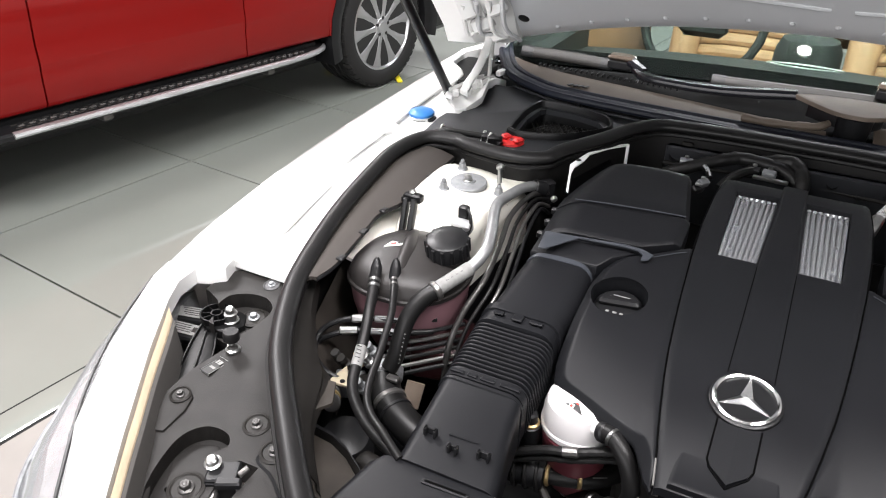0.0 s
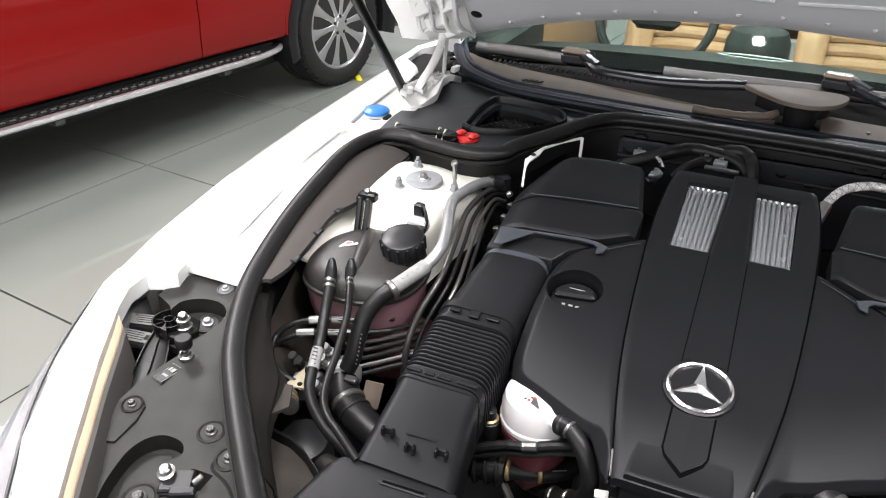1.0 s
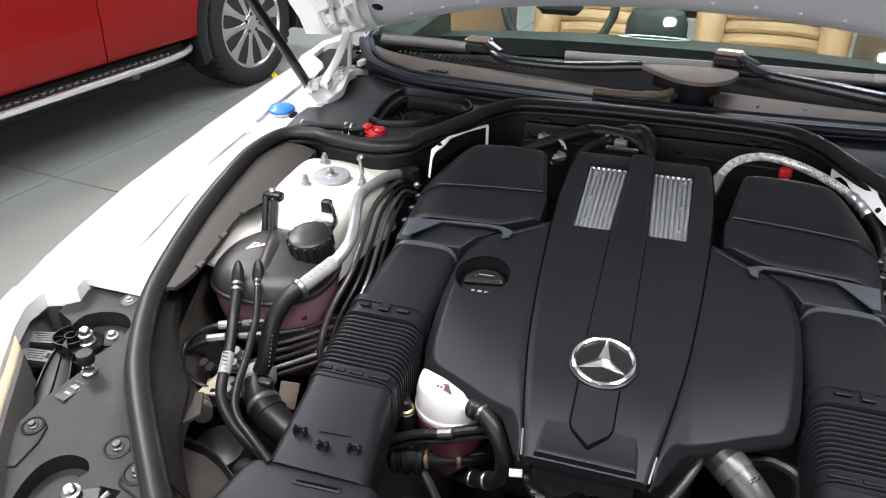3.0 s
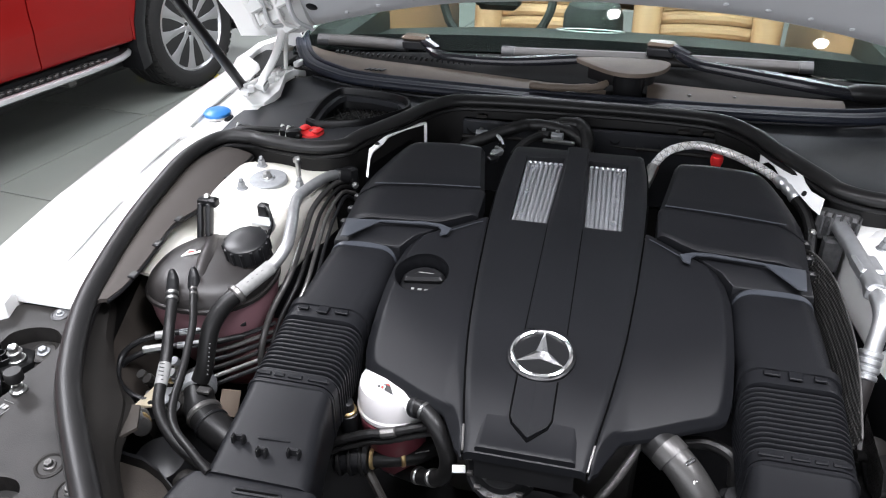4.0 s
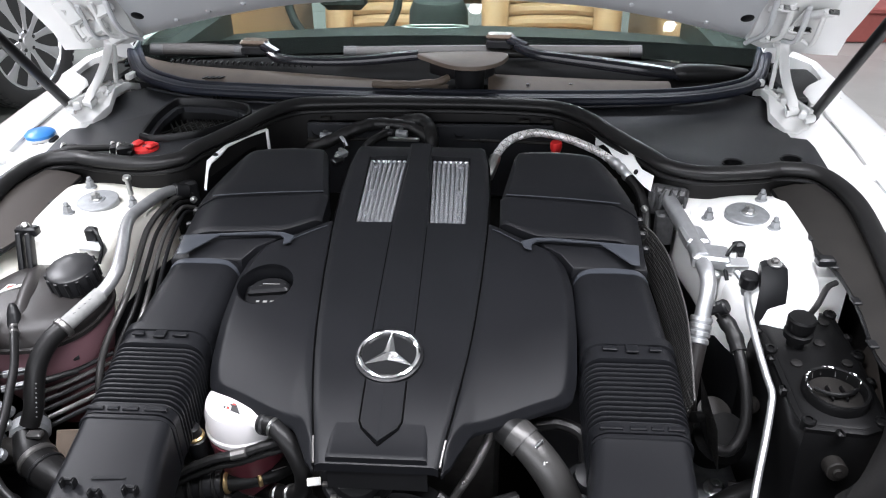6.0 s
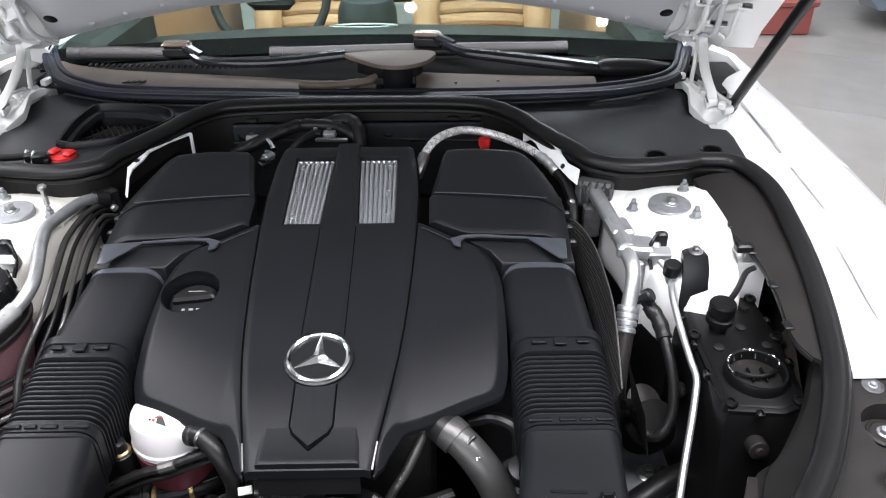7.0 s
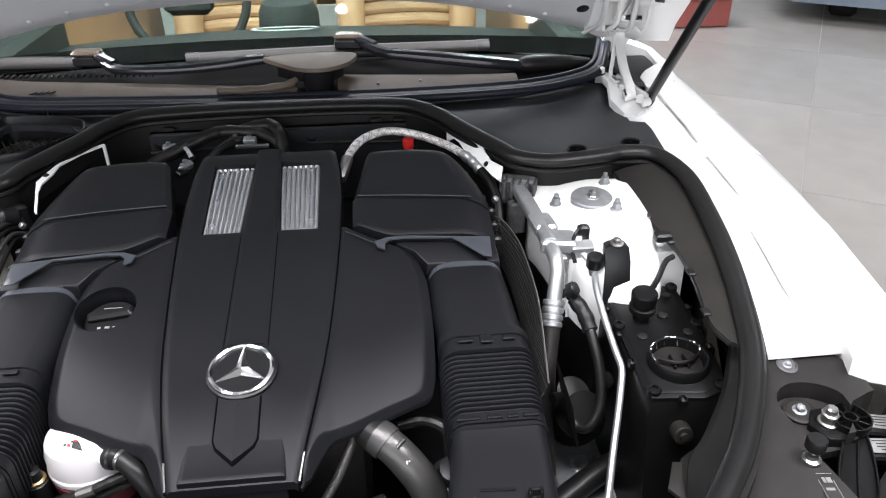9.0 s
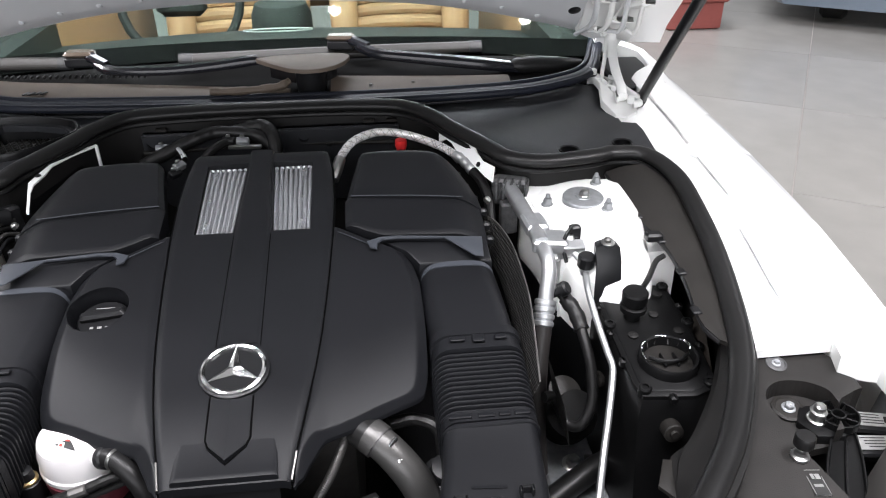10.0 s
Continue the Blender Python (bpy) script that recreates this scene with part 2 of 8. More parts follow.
def tube(points, r, seg=10, n=5, flat=1.0, bm=None, ripple=0.0, pitch=2):
    """A tube of radius r (or radii, one for each point) along a smooth line."""
    line = spline(points, n) if n > 1 else [Vector(p) for p in points]
    radii = [r] * len(line)
    if not isinstance(r, (int, float)):
        radii = [lerp_table([(i, q) for i, q in enumerate(r)], k / max(n, 1))[0] for k in range(len(line))]
    if ripple:
        radii = [q + (ripple if (k // pitch) % 2 else 0) for k, q in enumerate(radii)]
    rings, side = [], None
    for k, p in enumerate(line):
        d = (line[min(k + 1, len(line) - 1)] - line[max(k - 1, 0)]).normalized()
        if side is None:
            side = d.cross(V(0, 0, 1) if abs(d.z) < 0.9 else V(1, 0, 0)).normalized()
        side = (side - d * side.dot(d)).normalized()
        up = side.cross(d)
        rings.append([p + radii[k] * (math.cos(a) * side + flat * math.sin(a) * up) for a in (2 * math.pi * i / seg for i in range(seg))])
    return loft(rings, bm=bm)


def frame_of(axis):
    z = Vector(axis).normalized()
    x = (V(1, 0, 0) if abs(z.x) < 0.9 else V(0, 1, 0))
    x = (x - z * x.dot(z)).normalized()
    return x, z.cross(x), z


def lathe(at, axis, profile, seg=20, bm=None, hollow=False):
    """A turned shape: rows of (radius, height along the axis); hollow: a ring with that section."""
    x, y, z = frame_of(axis)
    at = Vector(at)
    if hollow:
        profile = list(profile) + [profile[0]]
    return loft([[at + z * h + max(r, 1e-4) * (math.cos(a) * x + math.sin(a) * y) for a in (2 * math.pi * i / seg for i in range(seg))] for r, h in profile], caps=not hollow, bm=bm)


def rod(a, b, r, seg=10, bm=None):
    a, b = Vector(a), Vector(b)
    L = (b - a).length
    e = min(r * 0.25, L * 0.2)
    return lathe(a, b - a, [(r - e, 0), (r, e), (r, L - e), (r - e, L)], seg, bm)


def rounded(w, h, r, seg=4):
    out = []
    for cx, cy, a0 in ((w / 2 - r, h / 2 - r, 0), (-w / 2 + r, h / 2 - r, 90), (-w / 2 + r, -h / 2 + r, 180), (w / 2 - r, -h / 2 + r, 270)):
        for k in range(seg + 1):
            a = radians(a0 + 90 * k / seg)
            out.append((cx + r * math.cos(a), cy + r * math.sin(a)))
    return out


def inset(poly, d):
    n, out = len(poly), []
    area = sum(poly[i][0] * poly[(i + 1) % n][1] - poly[(i + 1) % n][0] * poly[i][1] for i in range(n))
    s = 1 if area > 0 else -1
    for i in range(n):
        p, q, r = Vector(poly[i - 1]), Vector(poly[i]), Vector(poly[(i + 1) % n])
        e1, e2 = (q - p).normalized(), (r - q).normalized()
        m = (V(-e1.y, e1.x) + V(-e2.y, e2.x)) * s
        m = m.normalized() if m.length > 1e-6 else V(-e1.y, e1.x) * s
        c = max(0.4, m.dot(V(-e1.y, e1.x) * s))
        out.append(tuple(q + m * d / c))
    return out


def slab(poly, top, thick, bevel=0.003, bm=None):
    """A plate over a plan outline; top is a height or a function of (x, y)."""
    f = top if callable(top) else (lambda x, y: top)
    inner = inset(poly, bevel)
    mid = inset(poly, bevel * 0.3)
    rings = [[V(x, y, f(x, y) - thick) for x, y in poly], [V(x, y, f(x, y) - bevel) for x, y in poly], [V(x, y, f(x, y) - bevel * 0.3) for x, y in mid], [V(x, y, f(x, y)) for x, y in inner]]
    return loft(rings, bm=bm)


def box(at, sx, sy, sz, bevel=0.002, rot=None, bm=None):
    """A block with rounded edges, centred at 'at', turned by the matrix rot."""
    own = bmesh.new()
    r = bevel
    rings = []
    for z, d in ((-sz / 2, r), (-sz / 2 + r, 0), (sz / 2 - r, 0), (sz / 2, r)):
        rings.append([V(x, y, z) for x, y in rounded(sx - 2 * d, sy - 2 * d, max(r, 1e-4), 2)])
    loft(rings, bm=own)
    m = Matrix.Translation(at) @ (rot.to_4x4() if rot is not None else Matrix())
    bmesh.ops.transform(own, matrix=m, verts=own.verts[:])
    if bm is None:
        return own
    me = bpy.data.meshes.new("tmp")
    own.to_mesh(me)
    own.free()
    bm.from_mesh(me)
    bpy.data.meshes.remove(me)
    return bm


def patch(fn, nu, nv, thick, roll=0.0, bm=None):
    """A curved panel: fn(u, v) for u, v from 0 to 1, with a thickness downwards."""
    bm = bm or bmesh.new()
    dn = V(0, 0, -thick)
    top = [[Vector(fn(i / nu, j / nv)) for j in range(nv + 1)] for i in range(nu + 1)]
    tv = [[bm.verts.new(p) for p in row] for row in top]
    bv = [[bm.verts.new(p + dn) for p in row] for row in top]
    for g, flip in ((tv, False), (bv, True)):
        for i in range(nu):
            for j in range(nv):
                q = (g[i][j], g[i + 1][j], g[i + 1][j + 1], g[i][j + 1])
                bm.faces.new(q[::-1] if flip else q)
    edge = [(i, 0) for i in range(nu)] + [(nu, j) for j in range(nv)] + [(i, nv) for i in range(nu, 0, -1)] + [(0, j) for j in range(nv, 0, -1)]
    for (a, b), (c, d) in zip(edge, edge[1:] + edge[:1]):
        bm.faces.new((tv[a][b], bv[a][b], bv[c][d], tv[c][d]))
    return bm


def cut(ob, cutters):
    """Take the cutters' shapes out of ob's mesh."""
    for bm in cutters:
        bmesh.ops.recalc_face_normals(bm, faces=bm.faces[:])
        me = bpy.data.meshes.new("cutter")
        bm.to_mesh(me)
        bm.free()
        c = new("cutter", me)
        mod = ob.modifiers.new("cut", "BOOLEAN")
        mod.operation, mod.object, mod.solver = "DIFFERENCE", c, "EXACT"
        bpy.context.view_layer.update()
        got = bpy.data.meshes.new_from_object(ob.evaluated_get(bpy.context.evaluated_depsgraph_get()))
        ob.modifiers.clear()
        old = ob.data
        ob.data = got
        got.name = old.name
        bpy.data.objects.remove(c)
        bpy.data.meshes.remove(me)
    return ob


def hexbolt(name, at, axis, r, parent, washer=1.7, label="", mat=None, group=""):
    """A flanged hexagon bolt as a part, or as a thing where it has no parent."""
    mat = mat or STEEL
    bm = lathe(at, axis, [(r * washer * 0.9, 0), (r * washer, r * 0.1), (r * washer, r * 0.25), (r * washer * 0.85, r * 0.4)], 16)
    lathe(at, axis, [(r, r * 0.38), (r, r * 1.2), (r * 0.85, r * 1.35)], 6, bm)
    lathe(at, axis, [(r * 0.5, r * 1.3), (r * 0.5, r * 1.42), (r * 0.3, r * 1.5)], 10, bm)
    return link(name, bm, mat, parent, label)


# ---- the showroom ----
floor = thing("floor", (0, 0, 0), "polished grey-green and grey showroom floor tiles", "floor", kind="structure")
part("floor_slab", box((-4.6, 1.0, -0.06), 7.2, 14.4, 0.1, 0.001), JOINT, floor, "dark joints between the tiles")
part("floor_slab", box((3.7, 1.0, -0.0525), 9.2, 14.4, 0.1, 0.001), GROUT, floor, "grey joints between the tiles")
# pale border strip and the darker floor in front of it
bd = V(0.1149, 0.9934, 0).normalized()
bn = V(0.9934, -0.1149, 0)
def floor_strip(name, a, w, z, mat, label, y0=-6.0, y1=6.0):
    q = V(a[0], a[1], 0)
    poly = [q + bd * y0, q + bd * y0 + bn * w, q + bd * y1 + bn * w, q + bd * y1]
    solid(name, slab([(p.x, p.y) for p in poly], z, 0.003, 0.0005), mat, label, "floor", kind="structure")


floor_strip("floor_border", (-1.768, 0.025), 0.10, 0.004, TILE, "pale polished border strip between two floors")
floor_strip("floor_border_joint", (-1.775, 0.025), 0.008, 0.0035, JOINT, "dark joint along the border strip")
floor_strip("floor_border_joint", (-1.668, 0.015), 0.012, 0.0035, JOINT, "dark joint along the border strip")
floor_strip("floor_grey", (-1.655, 0.015), 2.6, 0.0045, GREYTILE, "plain grey floor in front of the border")
ceiling = solid("ceiling", box((0, 1.0, 4.75), 16.4, 14.4, 0.2, 0.002), CEIL, "plain grey showroom ceiling", "ceiling", kind="structure")
solid("wall_north", box((0, 8.3, 2.3), 16.4, 0.2, 4.7, 0.002), WALL, "plain white showroom wall behind the cars", "wall", kind="structure")
solid("wall_east", box((8.3, 1.0, 2.3), 0.2, 14.4, 4.7, 0.002), WALL, "plain white showroom side wall", "wall", kind="structure")
for nm, at, sx, sy, sz in (("wall_south_sill", (0, -6.3, 0.2), 16.4, 0.2, 0.5), ("wall_south_head", (0, -6.3, 4.3), 16.4, 0.2, 0.7)):
    solid(nm, box(at, sx, sy, sz, 0.002), WALL, "plain white wall round the assumed shop front", "wall", kind="structure")
for nm, at, sx, sy, sz in (("wall_west_sill", (-8.3, 1.0, 0.2), 0.2, 14.4, 0.5), ("wall_west_head", (-8.3, 1.0, 4.3), 0.2, 14.4, 0.7)):
    solid(nm, box(at, sx, sy, sz, 0.002), WALL, "plain white wall round the side windows", "wall", kind="structure")

for lx, ly in ((-0.07, 2.76), (1.04, 2.53)):
    sl = thing("spot_lamp", (lx, ly, 4.65), "round lit spot lamp on the ceiling", "ceiling lamp", group="spot lamps")
    part("housing", lathe((lx, ly, 4.45), (0, 0, 1), [(0.085, 0), (0.09, 0.01), (0.09, 0.2), (0.05, 0.205)], 24), BLACK, sl, "black lamp housing")
    part("lens", lathe((lx, ly, 4.444), (0, 0, 1), [(0.02, 0), (0.034, 0.001), (0.034, 0.008), (0.02, 0.009)], 24), GLOW, sl, "glowing lens")

# ---- the red off-roader ----
SUV_TURN = radians(-9.1)
suv = thing("red_suv", (-3.3, 2.0, 0), "deep red SUV with black running board and silver alloy wheels", "car")
suv_m = Matrix.Translation((-2.46, 3.2, 0)) @ Matrix.Rotation(SUV_TURN, 4, "Z")


def on_suv(bm):
    bmesh.ops.transform(bm, matrix=suv_m, verts=bm.verts[:])
    return bm


def suv_side(y0, y1):
    """A stretch of the body side: rows over z, bulging outwards."""
    prof = [(-0.06, 0.385), (0.0, 0.392), (0.028, 0.405), (0.036, 0.42), (0.040, 0.53), (0.046, 0.575), (0.047, 0.585), (0.044, 0.66), (0.052, 0.74), (0.056, 0.80), (0.055, 0.95), (0.03, 1.12), (-0.03, 1.2), (-0.10, 1.24)]
    rings = []
    for k in range(5):
        y = y0 + (y1 - y0) * k / 4
        rings.append([V(x + 0.012, y, z) for x, z in prof] + [V(-1.9, y, 1.24), V(-1.9, y, 0.385)])
    return loft(rings)


for a, b, nm, lab in ((-1.105, -0.515, "front_wing_panel", "deep red wing panel"), (-2.15, -1.113, "front_door", "deep red door"), (-3.1, -2.158, "rear_door", "deep red door"), (-3.9, -3.11, "rear_wing", "deep red rear quarter panel")):
    part(nm, on_suv(suv_side(a, b)), REDCAR, suv, lab)
# wing round the wheel with its black arch
arch = []
for k in range(13):
    a = radians(176 - 172 * k / 12)
    arch.append((math.cos(a) * 0.50, 0.37 + math.sin(a) * 0.50))
wing_poly = [(-0.512, 0.41)] + arch + [(0.56, 0.43), (0.9, 0.43), (0.95, 1.0), (0.8, 1.2), (-0.512, 1.24)]
rings = [[V(x, y, z) for y, z in wing_poly] for x in (-0.1, 0.044, 0.050)]
part("front_wing", on_suv(loft(rings)), REDCAR, suv, "deep red front wing")
rings = []
for k in range(-1, 14):
    a = radians(180 - 15 * k)
    c, s = math.cos(a), math.sin(a)
    rings.append([V(x, c * q, 0.37 + s * q) for x, q in ((-0.12, 0.40), (0.030, 0.405), (0.050, 0.425), (0.058, 0.46), (0.056, 0.505), (-0.12, 0.505))])
part("wheel_arch", on_suv(loft(rings)), BLACK, suv, "black plastic wheel arch trim")
part("underbody", on_suv(box((-0.95, -1.4, 0.315), 1.72, 4.6, 0.2, 0.03)), BLACK, suv, "dark underbody")
# Out of view; added to keep window light from under the SUV.
part("rear_bumper", on_suv(box((-0.93, -3.98, 0.56), 1.86, 0.18, 0.66, 0.05)), BLACK, suv, "assumed rear bumper, unseen")
part("sill_trim", on_suv(box((-0.045, -1.95, 0.365), 0.11, 2.75, 0.07, 0.02)), BLACK, suv, "black sill trim")
part("bodyshell", on_suv(box((-0.95, -1.3, 1.5), 1.55, 3.4, 0.55, 0.12)), BLACK, suv, "dark glazed cabin")
board_rows = ((-2.42, 0.104), (-2.34, 0.110), (-1.6, 0.110), (-0.9, 0.110), (-0.74, 0.098), (-0.64, 0.078), (-0.56, 0.044), (-0.52, 0.012))
board = part("running_board", on_suv(loft([[V(x, y, z) for x, z in ((-0.04, 0.325), (w - 0.012, 0.325), (w, 0.334), (w, 0.348), (w - 0.010, 0.358), (-0.04, 0.366))] for y, w in board_rows])), BLACK, suv, "black ribbed running board")
part("edge_strip", on_suv(loft([[V(w + x, y, z) for x, z in ((-0.010, 0.336), (0.006, 0.336), (0.010, 0.344), (0.006, 0.3555), (-0.004, 0.3615), (-0.014, 0.361))] for y, w in board_rows[1:]])), ALU, board, "polished metal edge strip")
part("end_cap", on_suv(box((0.045, -2.44, 0.342), 0.12, 0.05, 0.034, 0.01)), BLACK, board, "black end cap of the board")
for k in range(36):
    for row in range(3):
        part("tread_pad", on_suv(box((0.030 + 0.022 * row, -2.30 + k * 0.044 + 0.022 * (row % 2), 0.3630 - 0.0008 * row), 0.015, 0.026, 0.006, 0.002)), FLANGE if row % 2 else DUSTY, board, "rubber tread pad")
for y in (-1.9, -0.95):
    part("board_bracket", on_suv(box((-0.06, y, 0.30), 0.2, 0.05, 0.05, 0.01)), DARKST, board, "grey board bracket")
part("side_tube", on_suv(rod((-0.25, -2.6, 0.22), (-0.25, -0.7, 0.22), 0.03, 12)), DARKST, suv, "dull pipe below the underbody")


def suv_wheel(at):
    wheel = part("wheel", on_suv(lathe(at, (1, 0, 0), [(0.10, -0.2), (0.24, -0.2), (0.25, -0.02), (0.245, 0.0)], 40)), RIMDARK, suv, "dark wheel barrel")
    tread = [(0.255, -0.255), (0.33, -0.262), (0.362, -0.25), (0.37, -0.22)]
    for g in (-0.2, -0.145, -0.09, -0.035):
        tread += [(0.371, g), (0.371, g + 0.012), (0.363, g + 0.014), (0.363, g + 0.02)]
    tread += [(0.368, -0.006), (0.355, 0.012), (0.335, 0.022), (0.30, 0.024), (0.275, 0.018), (0.262, 0.008), (0.25, -0.01)]
    part("tyre", on_suv(lathe(at, (1, 0, 0), tread, 72)), TYRE, wheel, "black road tyre with grooved tread")
    for k in range(48):
        a = 2 * math.pi * k / 48
        t = V(0, -math.sin(a), math.cos(a))
        c = V(0, math.cos(a), math.sin(a))
        p = Vector(at) + c * 0.368
        rows = [[p + V(x, 0, 0) + t * q + c * h for q, h in ((-0.016, -0.012), (-0.015, dh), (0.015, dh), (0.016, -0.012))] for x, dh in ((-0.030, 0.005), (0.002, 0.003), (0.017, -0.008))]
        part("tread_block", on_suv(loft(rows)), TYRE, wheel)
    part("rim", on_suv(lathe(at, (1, 0, 0), [(0.242, -0.06), (0.262, -0.005), (0.266, 0.010), (0.256, 0.014), (0.248, 0.004), (0.236, -0.06)], 60)), RIM, wheel, "silver alloy rim")
    for k in range(10):
        a = 2 * math.pi * k / 10 + 0.1
        rows = []
        for r, w, o in ((0.045, 0.020, 0.004), (0.10, 0.019, 0.0), (0.18, 0.026, 0.001), (0.235, 0.036, 0.004), (0.254, 0.04, 0.004)):
            c = V(0, math.cos(a), math.sin(a)) * r + Vector(at)
            t = V(0, -math.sin(a), math.cos(a))
            rows.append([c + t * q + V(o + d, 0, 0) for q, d in ((-w, -0.03), (-w, -0.004), (-w * 0.7, 0.002), (w * 0.7, 0.002), (w, -0.004), (w, -0.03))])
        part("spoke", on_suv(loft(rows)), RIM, wheel, "silver alloy spoke")
    part("hub_cap", on_suv(lathe(at, (1, 0, 0), [(0.06, -0.02), (0.062, 0.0), (0.055, 0.008), (0.036, 0.01), (0.034, 0.014), (0.02, 0.016)], 28)), RIM, wheel, "silver hub with centre cap")
    for k in range(5):
        a = 2 * math.pi * k / 5 + 0.3
        part("wheel_bolt", on_suv(lathe(Vector(at) + V(0.004, math.cos(a) * 0.052, math.sin(a) * 0.052), (1, 0, 0), [(0.011, 0), (0.011, 0.006), (0.008, 0.007)], 10)), RIMDARK, wheel, "dark wheel bolt")
    part("brake_disc", on_suv(lathe(Vector(at) + V(-0.09, 0, 0), (1, 0, 0), [(0.08, 0), (0.19, 0), (0.19, 0.02), (0.08, 0.02)], 40)), DARKST, wheel, "grey brake disc")


suv_wheel((0.0, 0.0, 0.37))
solid("wheel_chock", box((-2.43, 3.35, 0.009), 0.13, 0.035, 0.014, 0.003, Matrix.Rotation(radians(-50), 3, "Z")), YELLOW, "flat yellow plastic marker beside the SUV wheel", "floor marker", group="floor markers")
solid("wheel_chock", box((-3.02, 3.42, 0.035), 0.05, 0.09, 0.066, 0.006, Matrix.Rotation(radians(20), 3, "Z")), YELLOW, "small yellow plastic chock behind the SUV wheel", "wheel chock")

# ---- far things on the other side ----
step = thing("display_step", (2.7, 5.0, 0), "red-brown painted step on the grey floor", "step")
part("step_block", box((2.69, 5.15, 0.105), 0.42, 0.9, 0.20, 0.008), BRICKRED, step)
part("step_cap", box((2.69, 5.15, 0.225), 0.47, 0.95, 0.045, 0.01), BRICKRED, step, "overhanging red-brown top edge")
bg = thing("blue_grey_car", (4.6, 6.3, 0), "blue-grey car nose on the showroom floor", "car")
rings = []
for y, z0, z1, x0 in ((4.9, 0.16, 0.55, 3.3), (5.1, 0.15, 0.8, 3.15), (6.0, 0.2, 1.0, 3.1), (7.6, 0.2, 1.3, 3.1)):
    rings.append([V(x0 + 0.15, y, z0), V(x0, y, z0 + 0.15), V(x0, y, z1 - 0.15), V(x0 + 0.2, y, z1), V(5.0, y, z1), V(5.15, y, z1 - 0.2), V(5.0, y, z0)])
bm = loft(rings)
bmesh.ops.rotate(bm, cent=(3.2, 4.9, 0), matrix=Matrix.Rotation(radians(-35), 3, "Z"), verts=bm.verts[:])
part("body", bm, BLUEGREY, bg)
wbm = lathe((3.95, 4.95, 0.33), (0.82, -0.57, 0), [(0.1, -0.1), (0.3, -0.1), (0.33, -0.07), (0.33, 0.07), (0.3, 0.1), (0.1, 0.1)], 36)
part("wheel", wbm, TYRE, bg, "black tyre")

# ---- the white car: body ----
car = thing("white_car", (0, 0.3, 0), "white roadster with its bonnet raised and tan interior", "car")
SEAL = [(0.0, -0.66), (0.2, -0.60), (0.32, -0.47), (0.40, -0.395), (0.447, -0.347), (0.524, -0.263), (0.574, -0.198), (0.627, -0.098), (0.657, -0.003), (0.682, 0.11), (0.697, 0.22), (0.703, 0.33),
        (0.676, 0.405), (0.62, 0.418), (0.585, 0.410), (0.49, 0.400), (0.43, 0.42), (0.41, 0.46), (0.349, 0.545), (0.318, 0.595), (0.27, 0.638), (0.20, 0.650), (0.09, 0.656), (0.0, 0.656)]


def seal_z(y):
    return 0.84 + 0.12 * y


FENDER = [(-0.80, 0.30, 0.24), (-0.70, 0.46, 0.38), (-0.60, 0.58, 0.48), (-0.50, 0.66, 0.583), (-0.407, 0.745, 0.648), (-0.28, 0.822, 0.733), (-0.22, 0.850, 0.769), (-0.19, 0.862, 0.787), (-0.149, 0.878, 0.806), (-0.112, 0.887, 0.806), (-0.106, 0.888, 0.788), (-0.090, 0.891, 0.765), (-0.060, 0.896, 0.772), (-0.035, 0.900, 0.776), (-0.026, 0.902, 0.752), (0.018, 0.907, 0.744),
          (0.066, 0.911, 0.748), (0.145, 0.916, 0.758), (0.190, 0.919, 0.763), (0.205, 0.9195, 0.764), (0.214, 0.920, 0.757), (0.224, 0.920, 0.772), (0.234, 0.920, 0.802), (0.277, 0.920, 0.797), (0.300, 0.920, 0.790), (0.367, 0.919, 0.789), (0.432, 0.917, 0.788), (0.448, 0.917, 0.778), (0.456, 0.917, 0.757), (0.466, 0.916, 0.766), (0.480, 0.916, 0.790), (0.55, 0.913, 0.793), (0.67, 0.905, 0.79), (0.715, 0.902, 0.79), (0.735, 0.900, 0.776), (0.79, 0.895, 0.778), (0.82, 0.891, 0.796), (0.86, 0.888, 0.840), (0.96, 0.882, 0.850), (1.1, 0.875, 0.79), (2.4, 0.88, 0.78)]


def fender_rings(s):
    rings = []
    for y, xo, xi in FENDER:
        zi, zo, w = 0.83 + 0.1 * min(y, 0.9), 0.80 + 0.1 * min(y, 0.9), xo - xi
        sec = [(xi, zi - 0.03), (xi - 0.001, zi - 0.003), (xi + 0.003, zi), (xi + 0.35 * w, zi + 0.002), (xi + 0.7 * w, zi - 0.007), (xo - 0.012, zo + 0.009), (xo - 0.002, zo - 0.008), (xo + 0.008, zo - 0.05),
               (xo + 0.014, zo - 0.15), (xo, 0.5), (xo - 0.05, 0.3), (xo - 0.09, 0.3), (xo - 0.04, 0.5), (xo - 0.03, zo - 0.1), (xi + 0.5 * w, zi - 0.03), (xi + 0.008, zi - 0.03)]
        if y < -0.13:
            sec[7:] = [(xo - 0.0, zo - 0.012), (xo - 0.0, zo - 0.018), (xo - 0.002, zo - 0.024), (xo - 0.004, zo - 0.03), (xo - 0.008, zo - 0.035), (xo - 0.02, zo - 0.035), (xo - 0.03, zo - 0.035), (xi + 0.5 * w, zi - 0.04), (xi + 0.008, zi - 0.035)]
        rings.append([V(s * x, y, z) for x, z in sec])
    return rings


